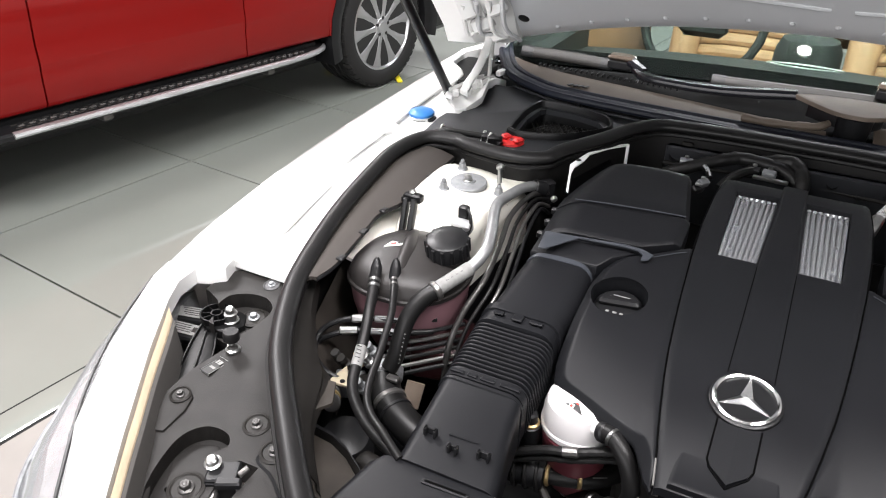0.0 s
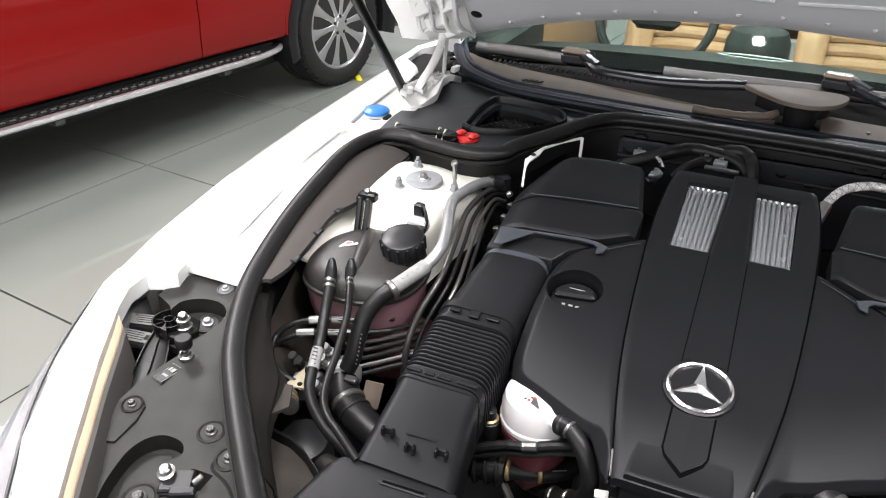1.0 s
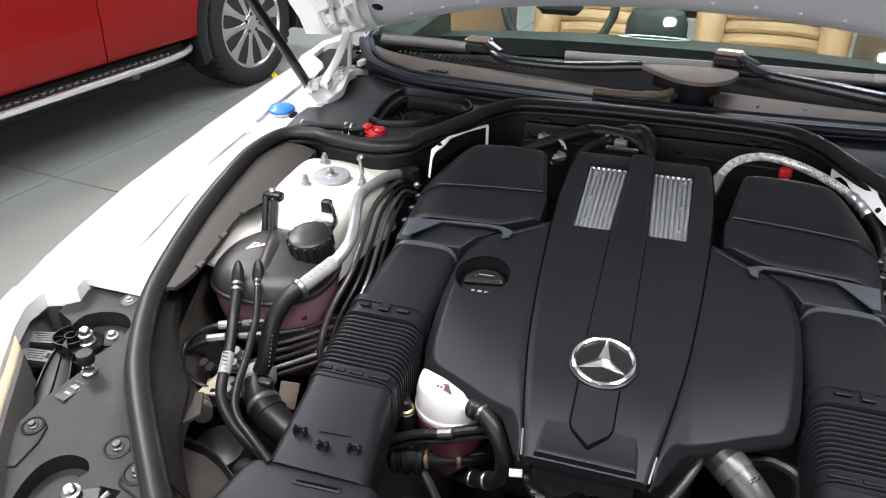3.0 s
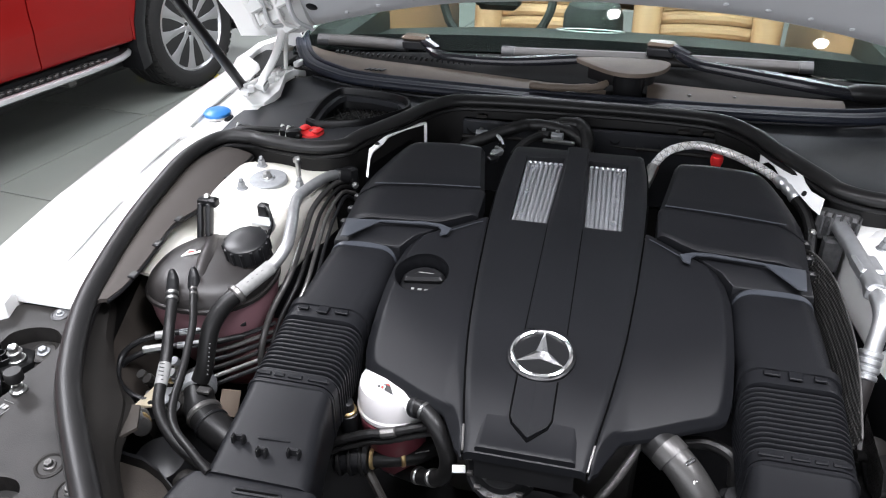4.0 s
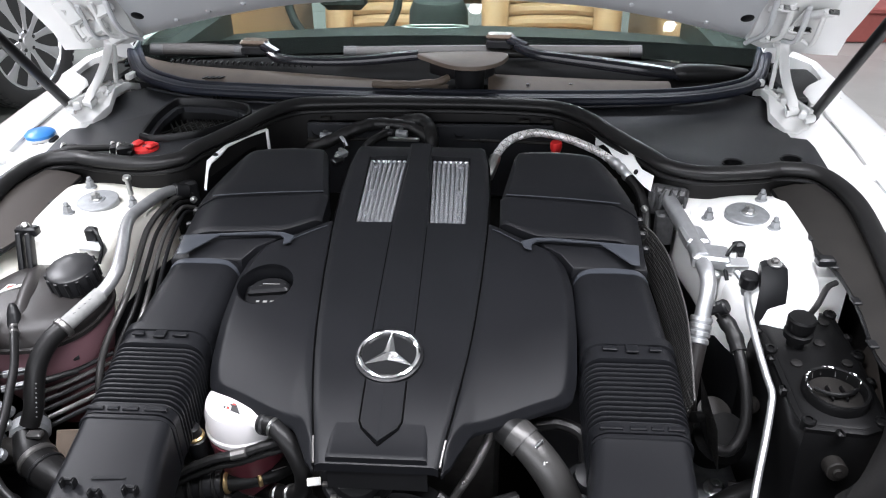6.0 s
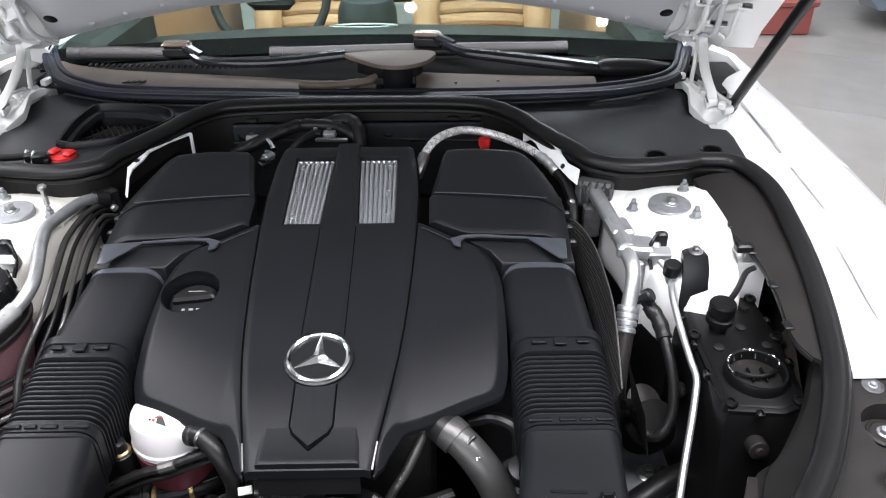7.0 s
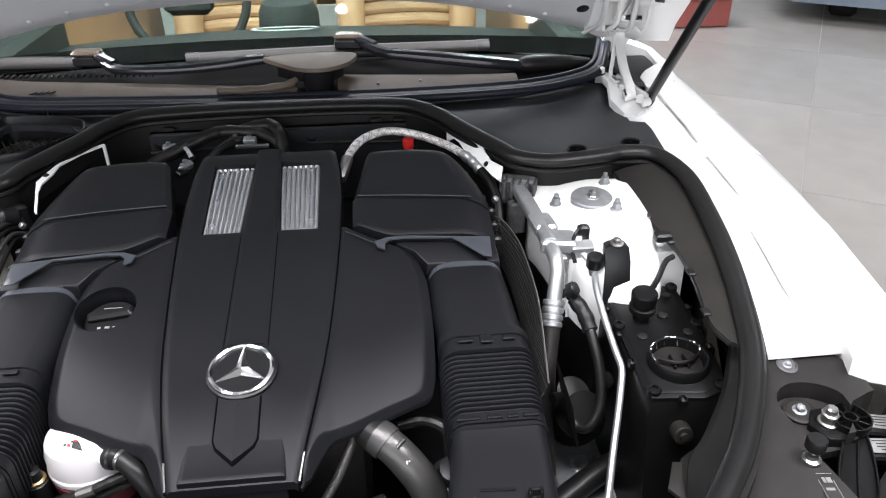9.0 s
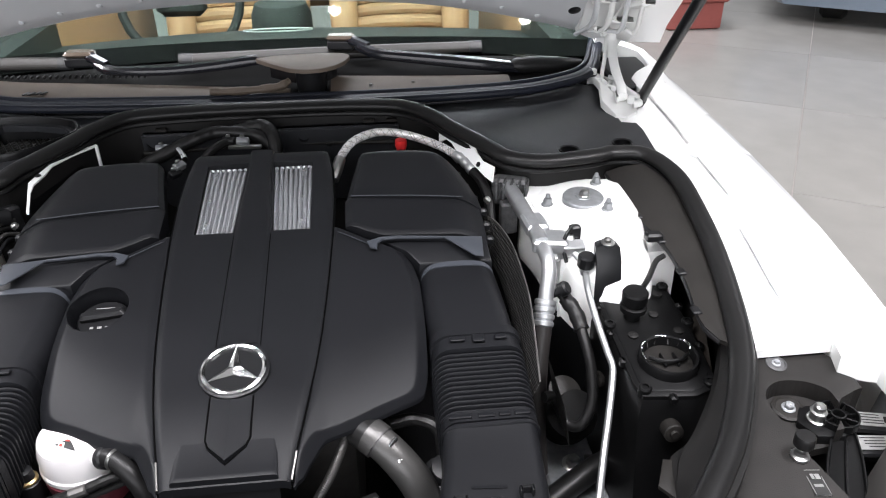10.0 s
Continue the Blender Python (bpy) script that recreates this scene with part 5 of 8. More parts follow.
    for x, y, z in ((0.713, 0.66, 0.91), (0.703, 0.77, 0.908), (0.744, 0.857, 0.995), (0.738, 0.87, 0.985), (0.735, 0.735, 0.905), (0.735, 0.63, 0.905)):
        part("pivot_bolt", lathe((s * x, y, z), (s, 0, 0.2), [(0.0085, -0.009), (0.0085, 0.007), (0.005, 0.010)], 10), PRIMER, hinge, "white painted pivot")
    for k in range(5):
        part("foot_bolt", lathe((s * (0.705 + 0.012 * (k % 2)), 0.66 + 0.035 * k, 0.902), (0, 0, 1), [(0.0075, 0), (0.0075, 0.008), (0.005, 0.011)], 6), PRIMER, hinge, "white painted bolt")
    for pts, r in ((((0.715, 0.84, 0.99), (0.69, 0.83, 1.05), (0.665, 0.79, 1.10)), 0.008), (((0.73, 0.82, 1.02), (0.745, 0.77, 1.09), (0.74, 0.73, 1.14)), 0.009)):
        part("hinge_link", tube([(s * x, y, z) for x, y, z in pts], r * 0.75, 8, 5, flat=0.5), PRIMER, hinge, "thin white link")
    for k in range(4):
        part("pressed_fold", tube([hood_at(s * (0.655 + 0.035 * k), 0.03 + 0.02 * k, 0.034), hood_at(s * (0.675 + 0.035 * k), 0.10, 0.044), hood_at(s * (0.665 + 0.035 * k), 0.19, 0.032)], 0.007, 8, 5, flat=0.7), PRIMER if k % 2 else HOODIN, hinge, "pressed fold")
    # Black box put in place of a shaded opening.
    part("hinge_pocket", box((s * 0.796, 0.862, 0.893), 0.110, 0.22, 0.02, 0.006), PITCH, hinge, "black box standing for the shaded gap beside the hinge")
    stay = thing("gas_strut", (s * 0.754, 0.664, 0.90), "black gas strut holding the bonnet open", "gas strut", group="gas struts")
    a, b, c = V(s * 0.754, 0.664, 0.90), V(s * 0.737, 0.40, 1.176), V(s * 0.725, 0.215, 1.37)
    part("cylinder", rod(a, b, 0.0105, 14), BLACK, stay, "black cylinder")
    part("piston_rod", rod(b, c, 0.005, 10), STEEL, stay, "bright piston rod")
    part("ball_socket", lathe(a, (0, 0.3, -1), [(0.011, -0.012), (0.013, 0), (0.008, 0.016)], 12), BLACK, stay, "black ball socket")

# ---- the engine cover ----


def cov_z(y):
    return 0.80 + 0.205 * y


COVER_TILT = Matrix.Rotation(math.atan(0.205), 3, "X")
COVER_UP = (0, -0.2008, 0.9796)
cover = thing("engine_cover", (0, 0.1, 0.6), "matte black engine cover with chrome ring badge and two clear grilles", "engine cover")


SEAM = [(-0.165, 0.0735), (-0.12, 0.081), (-0.085, 0.0885), (-0.05, 0.095), (0.0, 0.103), (0.05, 0.109), (0.10, 0.1135), (0.15, 0.1175), (0.20, 0.1205), (0.25, 0.1235), (0.34, 0.126), (0.42, 0.123), (0.487, 0.114)]
FRONT = [(0.075, -0.157), (0.088, -0.144), (0.1015, -0.122), (0.117, -0.097), (0.134, -0.090), (0.165, -0.076), (0.20, -0.058), (0.23, -0.044), (0.245, -0.028)]


def seam_x(y):
    return lerp_table(SEAM, y)[0]


def droop(x, y):
    """How far the cover has curved down towards its front edge."""
    d = y - lerp_table(FRONT, abs(x))[0]
    return 0.017 * max(0.0, 1 - d / 0.125) ** 2


def edge_drop(d, r, h):
    return h * max(0.0, 1 - d / r) ** 2


def spine(u, v):
    y = -0.155 + 0.640 * v
    w = seam_x(y) - 0.0014
    x = (2 * u - 1) * w
    d = w - abs(x)
    return x, y, cov_z(y) + 0.003 - edge_drop(d, 0.008, 0.004) - edge_drop(0.640 * (1 - v), 0.018, 0.012) - droop(0.07, y)


sp = part("centre_spine", patch(spine, 40, 60, 0.012), COVER, cover, "raised centre spine")
GRILLE = [(0.0215, 0.445), (0.0895, 0.440), (0.089, 0.262), (0.0295, 0.262)]
cut(sp, [slab([(s * x, y) for x, y in GRILLE], lambda x, y: cov_z(y) + 0.02, 0.035, 0.0005) for s in (-1, 1)])
STRIP = [(0.03, 0.0290), (0.25, 0.0280), (0.31, 0.0252), (0.41, 0.0196), (0.49, 0.0205)]


def strip_at(u, v):
    y = 0.036 + 0.452 * v
    w = lerp_table(STRIP, y)[0] - 0.0006
    x = (2 * u - 1) * w
    up = 0.0036 + 0.0034 * max(0.0, min(1.0, (y - 0.2) / 0.08))
    return x, y, cov_z(y) + up + 0.0008 * (1 - (x / w) ** 2) - edge_drop(w - abs(x), 0.003, 0.0022) - edge_drop(0.452 * (1 - v), 0.015, 0.012)


part("spine_strip", patch(strip_at, 14, 40, 0.006), COVER, cover, "narrow raised strip between the grilles")
for s in (-1, 1):
    line = [(s * lerp_table(STRIP, y)[0], y, cov_z(y) + 0.0026) for y in (0.255, 0.20, 0.15, 0.10, 0.06, 0.032)]
    part("spine_groove", tube(line, 0.0010, 6, 3), NEARBLACK, cover, "near-black bead for the groove's shade")
    g = part("grille", slab([(s * x, y) for x, y in inset(GRILLE, 0.001)], lambda x, y: cov_z(y) - 0.011, 0.003, 0.0005), GRILLEBACK, cover, "clear ribbed grille over bright backing")
    for k in range(8):
        x0, x1 = 0.0225 + k * 0.0083, 0.031 + k * 0.0073
        part("rib", tube([(s * (x1 + 0.003), 0.265, cov_z(0.265) - 0.005), (s * (x0 + 0.004), 0.437, cov_z(0.437) - 0.005)], 0.0034, 8, 4, flat=1.3), LENS, g, "clear rib")
    for q in (0.285, 0.345, 0.415):
        part("rib_knob", lathe((s * 0.0745, q, cov_z(q) - 0.004), COVER_UP, [(0.0052, 0), (0.0052, 0.004), (0.0036, 0.006)], 12), LENS, g, "clear screw boss")
        part("rib_screw", lathe((s * 0.0745, q, cov_z(q) + 0.0021), COVER_UP, [(0.0022, 0), (0.0022, 0.0010), (0.0012, 0.0014)], 8), STEEL, g, "bright screw")
    # Bright blocks paint in the light that clear rib tips catch.
    for k in range(7):
        x1, x0 = 0.0345 + k * 0.0081, 0.0275 + k * 0.0091
        part("rib_end", box((s * x1, 0.2655, cov_z(0.2655) - 0.0035), 0.0058, 0.0055, 0.0060, 0.0016, COVER_TILT), BRIGHT, g, "bright block for light caught on the rib")
        part("rib_end", box((s * x0, 0.4350, cov_z(0.4350) - 0.0035), 0.0050, 0.0045, 0.0050, 0.0014, COVER_TILT), BRIGHT, g, "bright block for light caught on the rib")

OUTER = [(-0.155, 0.0755), (-0.145, 0.0875), (-0.132, 0.0935), (-0.119, 0.1010), (-0.104, 0.109), (-0.095, 0.117), (-0.090, 0.134), (-0.076, 0.165), (-0.058, 0.20), (-0.044, 0.230), (-0.036, 0.239), (-0.014, 0.2455), (0.008, 0.2475), (0.056, 0.2500), (0.10, 0.2505), (0.147, 0.2495), (0.185, 0.242), (0.211, 0.229), (0.232, 0.190), (0.268, 0.136)]


def wing(s):
    def fn(u, v):
        y = -0.155 + 0.422 * v
        a, b = seam_x(y) + 0.0013, lerp_table(OUTER, y)[0]
        b = max(b, a + 0.002)
        k = u ** 0.8
        x = a + (b - a) * k
        d = min(b - x, 0.05)
        bow = 0.010 * ((x - a) / 0.16) ** 2
        return s * x, y, cov_z(y) + 0.002 - bow - 0.009 * max(0.0, 1 - d / 0.014) - edge_drop(x - a, 0.005, 0.0025) - droop(x, y)
    return fn


for s in (-1, 1):
    w = part("side_wing", patch(wing(s), 44, 80, 0.006), COVER, cover, "gently domed side wing of the cover")
    if s < 0:
        cut(w, [lathe((-0.2005, 0.134, 0.77), COVER_UP, [(0.042, 0), (0.042, 0.1)], 40)])
        part("filler_well", lathe((-0.2005, 0.134, 0.783), COVER_UP, [(0.036, 0), (0.043, 0.002), (0.0435, 0.038), (0.042, 0.0395), (0.0405, 0.036), (0.039, 0.006), (0.02, 0.004)], 40), COVER, cover, "round well of the oil filler")
    part("seam_bead", tube([(s * seam_x(y), y, cov_z(y) - 0.005 - droop(0.07, y)) for y in (-0.153, -0.13, -0.1, -0.05, 0.0, 0.1, 0.2, 0.3, 0.4, 0.46)], 0.0024, 6, 3), NEARBLACK, cover, "near-black bead deepening the seam's shade")
    # Metal bead stands for the bright streak at the seam's lower end.
    part("seam_glint", tube([(s * seam_x(y), y, cov_z(y) - droop(0.07, y)) for y in (-0.153, -0.138, -0.122)], 0.0014, 8, 3), DARKST, cover, "metal bead painting a glint on the seam")
# front lip
def lip_at(u, v):
    y = -0.095 - 0.058 * v
    x = (2 * u - 1) * (0.0575 + 0.003 * v)
    w = 0.0575 + 0.003 * v
    keep = 1 - 0.55 * max(0.0, min(1.0, (v - 0.15) / 0.85))
    return x, y, cov_z(y) + 0.0027 + 0.0006 * v - keep * droop(0.07, y) - edge_drop(w - abs(x), 0.004, 0.002) - edge_drop(0.058 * (1 - v), 0.003, 0.001)


part("front_lip", patch(lip_at, 40, 20, 0.010), COVER, cover, "lower lip of the cover")
part("lip_face", patch(lambda u, v: ((2 * u - 1) * (0.0598 + 0.001 * v), -0.1518 - 0.002 * v, 0.7575 - 0.040 * v), 10, 4, 0.004), BLACK, cover, "dark recessed front face of the lip")
# shield below the badge
sh = [(-0.0252, -0.040), (-0.0252, -0.104), (-0.021, -0.1135), (0.0, -0.1350), (0.021, -0.1135), (0.0252, -0.104), (0.0252, -0.040)]
ridge = bmesh.new()


def ridge_vert(x, y):
    return ridge.verts.new((x, y, cov_z(y) + 0.0078 - 0.13 * abs(x) - (1 - 0.5 * max(0.0, min(1.0, (-0.105 - y) / 0.03))) * droop(0.07, y)))


crest, tip = ridge_vert(0.0, -0.040), ridge_vert(0.0, -0.1350)
for a in (-1, 1):
    ridge.faces.new([crest] + [ridge_vert(x * a, y) for x, y in ((0.0252, -0.040), (0.0252, -0.104), (0.021, -0.1135))] + [tip])
low = bmesh.ops.extrude_face_region(ridge, geom=ridge.faces[:], use_keep_orig=True)
bmesh.ops.translate(ridge, vec=(0, 0, -0.008), verts=[v for v in low["geom"] if isinstance(v, bmesh.types.BMVert)])
part("shield", ridge, COVER, cover, "pointed ridged shield below the badge", 0.12)
outline = []
for (x0, y0), (x1, y1) in zip(sh, sh[1:]):
    for k in range(8):
        x, y = x0 + (x1 - x0) * k / 8, y0 + (y1 - y0) * k / 8
        skin = cov_z(y) + 0.003 - droop(0.07, y)
        if y < -0.095:
            v = (-0.095 - y) / 0.058
            skin = max(skin, cov_z(y) + 0.0027 + 0.0006 * v - (1 - 0.55 * max(0.0, (v - 0.15) / 0.85)) * droop(0.07, y))
        outline.append((x * 1.045, y - (0.0012 if y < -0.11 else 0.0), skin + 0.0002))
# No groove is cut: a near-black tube paints its shade.
part("shield_groove", tube(outline, 0.0012, 6, 1), NEARBLACK, cover, "near-black bead for the outline's shade")

BADGE_Y = -0.010
# badge: plain ring and three-pointed spokes
badge = part("badge_base", lathe((0, BADGE_Y, cov_z(BADGE_Y) + 0.002), COVER_UP, [(0.0445, 0), (0.0445, 0.006), (0.042, 0.0075), (0.03, 0.0075)], 48), BLACK, cover, "round black badge base")
turn = COVER_TILT.to_4x4()
ringbm = bmesh.new()
rr = []
for k in range(64):
    a = 2 * math.pi * k / 64
    c = V(math.cos(a), math.sin(a), 0)
    rr.append([c * (0.0385 + q * 0.0032) + V(0, 0, h) for q, h in ((-1, 0), (-0.8, 0.0028), (0, 0.0042), (0.8, 0.0028), (1, 0))])
rr.append(rr[0])
loft(rr, caps=False, bm=ringbm)
bmesh.ops.transform(ringbm, matrix=Matrix.Translation(V(0, BADGE_Y, cov_z(BADGE_Y)) + Vector(COVER_UP) * 0.0095) @ turn, verts=ringbm.verts[:])
part("badge_ring", ringbm, BADGE, badge, "chrome ring")
for k in range(3):
    a = radians(90 + 120 * k)
    bm = bmesh.new()
    c, t = V(math.cos(a), math.sin(a), 0), V(-math.sin(a), math.cos(a), 0)
    tip, l, r, o = c * 0.0375, -t * 0.0078 + c * 0.0043, t * 0.0078 + c * 0.0043, V(0, 0, 0)
    vs = [bm.verts.new(p) for p in (tip + V(0, 0, 0.0005), l, o, r, o + V(0, 0, 0.0052), tip + V(0, 0, 0.0012))]
    for f in ((5, 4, 1), (5, 3, 4), (0, 1, 2), (0, 2, 3), (0, 5, 1), (0, 3, 5), (1, 4, 2), (2, 4, 3)):
        bm.faces.new([vs[i] for i in f])
    bmesh.ops.transform(bm, matrix=Matrix.Translation(V(0, BADGE_Y, cov_z(BADGE_Y)) + Vector(COVER_UP) * 0.0095) @ turn, verts=bm.verts[:])
    part("badge_spoke", bm, BADGE, badge, "chrome spoke")

# oil filler cap inside the well
oil = thing("oil_filler_cap", (-0.2005, 0.134, 0.785), "black oil filler cap with white printed bars", "oil cap")
bm = lathe((-0.2005, 0.134, 0.787), COVER_UP, [(0.035, 0), (0.036, 0.004), (0.036, 0.012), (0.033, 0.015)], 32)
part("cap_body", bm, BLACK, oil)
part("cap_grip", box((-0.2005, 0.134, 0.806), 0.062, 0.016, 0.013, 0.004, COVER_TILT @ Matrix.Rotation(radians(8), 3, "Z")), BLACK, oil, "raised grip bar")
for dy, w in ((0.011, 0.034), (0.0155, 0.026)):
    part("printed_bar", box((-0.2005, 0.134 + dy, 0.8035 + dy * 0.2), w, 0.0018, 0.001, 0.0003, COVER_TILT), PAPER, oil, "white printed bar")
for dx, w in ((-0.012, 0.006), (-0.001, 0.008), (0.009, 0.007)):
    part("printed_mark", box((-0.2005 + dx, 0.114, 0.7985), w * 0.8, 0.004, 0.001, 0.0003, COVER_TILT), PAPER, oil, "white printed mark")

# ---- intake boxes and ducts ----


def duct_ring(y, x0, x1, depth, z, r, s, tilt=0.0):
    w = x1 - x0
    return [V(s * ((x0 + x1) / 2 + px), y + tilt * pz, z - depth / 2 + pz) for px, pz in rounded(w, depth, r, 5)]


def duct_z(y):
    return 0.803 + 0.16 * y


def intake(s):
    t = thing("intake_duct", (s * 0.3, 0.1, 0.65), "matte black air intake duct with filter box and ribbed bellows", "air duct", group="intake ducts")

    def rear(u, v):
        x = (0.145 + 0.026 * v) * (1 - u) + (0.366 - 0.042 * v ** 1.5) * u
        y = (0.332 - 0.022 * u) * (1 - v) + (0.466 - 0.012 * u * u) * v
        d1, d2, d3 = u * 0.2, (1 - u) * 0.2, (1 - v) * 0.135
        return s * x, y, cov_z(y) + 0.008 + 0.004 * math.sin(math.pi * u) - edge_drop(d1, 0.012, 0.010) - edge_drop(d2, 0.05, 0.022) - edge_drop(d3, 0.02, 0.014) - 0.002 * (1 - min(1, v * 8))

    def front_y(x):
        return lerp_table([(0.138, 0.270), (0.178, 0.245), (0.20, 0.234), (0.30, 0.228), (0.36, 0.226)], x)[0]

    def front(u, v):
        x = 0.143 * (1 - u) + 0.364 * u
        y = front_y(x) * (1 - v) + (0.3305 - 0.022 * u) * v
        return s * x, y, cov_z(y) + 0.008 - edge_drop(u * 0.2, 0.012, 0.008) - edge_drop((1 - u) * 0.2, 0.05, 0.022) - edge_drop(0.1 * v, 0.008, 0.003) - edge_drop(0.1 * (1 - v), 0.006, 0.002)

    lid = part("box_lid", patch(rear, 26, 18, 0.035), COVER, t, "rear lid of the filter box")
    part("front_lid", patch(front, 26, 14, 0.035), COVER, t, "front lid of the filter box")
    # Paler tube drawn along the crease as its highlight.
    part("crease_line", tube([(s * x, 0.3315 - 0.1 * (x - 0.15), cov_z(0.3315 - 0.1 * (x - 0.15)) + 0.0078 + 0.002 * math.sin(math.pi * (x - 0.15) / 0.2)) for x in (0.152, 0.2, 0.24, 0.28, 0.335)], 0.0010, 6, 3), SHEEN, t, "pale line painting the crease's highlight")
    part("box_body", slab([(s * x, y) for x, y in ((0.15, 0.27), (0.22, 0.24), (0.355, 0.23), (0.356, 0.31), (0.315, 0.445), (0.18, 0.455))], lambda x, y: cov_z(y) - 0.018, 0.12, 0.004), BLACK, t, "black lower half of the filter box")
    # scoop: facet, hook and bands, coloured paler where they catch the light
    part("scoop_floor", slab([(s * x, y) for x, y in ((0.20, 0.229), (0.36, 0.2235), (0.362, 0.176), (0.252, 0.178), (0.235, 0.205))], lambda x, y: 0.837 + 0.28 * (y - 0.2), 0.03, 0.003), COVER, t, "sunken scoop")
    part("facet", slab([(s * x, y) for x, y in ((0.290, 0.2185), (0.352, 0.2145), (0.348, 0.1705), (0.336, 0.1715), (0.303, 0.2065))], lambda x, y: 0.8092 + 0.205 * y - 8 * max(0, abs(x) - 0.338) ** 2, 0.002, 0.0005), SHEEN, t, "facet paled for its reflection")
    part("hook", slab([(s * x, y) for x, y in ((0.294, 0.2182), (0.221, 0.2258), (0.195, 0.2243), (0.1755, 0.2165), (0.180, 0.2035), (0.1905, 0.199), (0.1912, 0.2115), (0.199, 0.2195), (0.2205, 0.2215), (0.293, 0.2160))], lambda x, y: 0.8094 + 0.205 * y, 0.003, 0.0005), SHEEN, t, "hook-shaped edge paled for its reflection")
    part("seam_line", tube([(s * 0.1755, 0.2150, cov_z(0.2150) + 0.007), (s * 0.145, 0.2395, cov_z(0.2395) + 0.005), (s * 0.131, 0.2505, cov_z(0.2505) + 0.003)], 0.0007, 6, 3), SHEEN, t, "pale line painting the seam's highlight")

    def band(u, v):
        x = 0.2525 + 0.109 * u
        y = 0.1585 + 0.0095 * math.sin(math.pi * u) ** 0.5 * 0.5 + (0.006 + 0.004 * math.sin(math.pi * u)) * v + 0.002 * u * (1 - u)
        d = min(0.0255, max(0.0, x - 0.338, 0.2775 - x))
        return s * x, y, duct_z(y) + 0.0032 + 0.0008 * v - 0.026 + math.sqrt(0.026 ** 2 - d * d)

    part("cross_band", patch(band, 24, 4, 0.002), SHEEN, t, "band across the duct, paled for its reflection")
    # elbow
    rows = [(0.232, 0.205, 0.340, 0.014), (0.205, 0.232, 0.352, 0.012), (0.178, 0.250, 0.362, 0.004), (0.165, 0.2515, 0.364, 0.0), (0.13, 0.2505, 0.367, 0.0), (0.10, 0.2505, 0.369, 0.0), (0.06, 0.253, 0.371, 0.0), (0.034, 0.257, 0.372, 0.0)]
    rings = []
    line = [r for r in rows]
    for y, x0, x1, lo in line:
        rings.append(duct_ring(y, x0, x1, 0.09, duct_z(y) + 0.002 - lo, 0.026, s))
    part("elbow", loft(rings), COVER, t, "smooth curved elbow of the duct")
    part("collar", loft([duct_ring(y, 0.2565 - o, 0.3735 + o, 0.09 + 2 * o, duct_z(y) + 0.002 + o, 0.026, s) for y, o in ((0.034, 0.0), (0.0335, 0.004), (0.020, 0.004), (0.0195, 0.0015), (0.004, 0.0015), (0.003, 0.003), (-0.004, 0.003), (-0.005, -0.002))]), COVER, t, "moulded collar with clips")
    for dx, w in ((-0.028, 0.02), (0.0, 0.016), (0.03, 0.016)):
        part("clip", box((s * (0.316 + dx), 0.0115, duct_z(0.0115) + 0.0065), w, 0.008 if dx else 0.015, 0.0036, 0.0010), COVER, t, "small retaining clip")
    prof = []
    n = 13
    for k in range(n):
        y0 = -0.006 - k * 0.00762
        prof += [(y0, -0.010), (y0 - 0.0026, -0.010), (y0 - 0.0030, 0.0012), (y0 - 0.0038, 0.0032), (y0 - 0.0058, 0.0030), (y0 - 0.0068, 0.0008), (y0 - 0.0072, -0.010)]
    part("bellows", loft([duct_ring(y, 0.2545 - o, 0.3735 - 0.003 * k / len(prof) + o, 0.086 + 2 * o, duct_z(y) + o - 0.001, 0.024, s) for k, (y, o) in enumerate(prof)]), COVER, t, "ribbed rubber bellows")
    part("lower_collar", loft([duct_ring(y, 0.256 - o, 0.369 + o, 0.088 + 2 * o, duct_z(y) + o, 0.022, s) for y, o in ((-0.104, -0.002), (-0.1045, 0.003), (-0.118, 0.003), (-0.1185, 0.0), (-0.121, 0.0), (-0.1215, 0.004), (-0.126, 0.004), (-0.128, 0.0))]), COVER, t, "moulded lower collar")
    for dx, w in ((-0.036, 0.028), (-0.004, 0.02), (0.018, 0.014), (0.04, 0.02)):
        part("clip", box((s * (0.312 + dx), -0.112, duct_z(-0.112) + 0.0035), w, 0.006, 0.0045, 0.0010), COVER, t, "small retaining clip")
    rows = [(-0.126, 0.254, 0.368, 0.0), (-0.135, 0.252, 0.368, 0.001), (-0.17, 0.248, 0.366, 0.001), (-0.21, 0.240, 0.364, 0.001), (-0.245, 0.232, 0.362, 0.001), (-0.262, 0.229, 0.362, 0.002)]
    part("front_duct", loft([duct_ring(y, a, b, 0.09, duct_z(y) + 0.002 - lo, 0.016, s) for y, a, b, lo in rows]), COVER, t, "flat front section of the duct")
    part("front_snorkel", loft([duct_ring(y, a, b, 0.075, z, 0.018, s) for y, a, b, z in ((-0.255, 0.222, 0.372, 0.752), (-0.262, 0.215, 0.385, 0.757), (-0.275, 0.21, 0.392, 0.757), (-0.33, 0.19, 0.41, 0.742), (-0.43, 0.16, 0.44, 0.715), (-0.56, 0.13, 0.46, 0.69))]), COVER, t, "broad front snorkel of the duct")
    part("snorkel_slot", slab([(s * (0.287 + a), -0.2765 + b - 0.04 * a) for a, b in rounded(0.060, 0.0085, 0.003, 2)], lambda x, y: 0.7585 + 0.12 * (y + 0.27), 0.004, 0.0010), COVER, t, "raised slot frame")
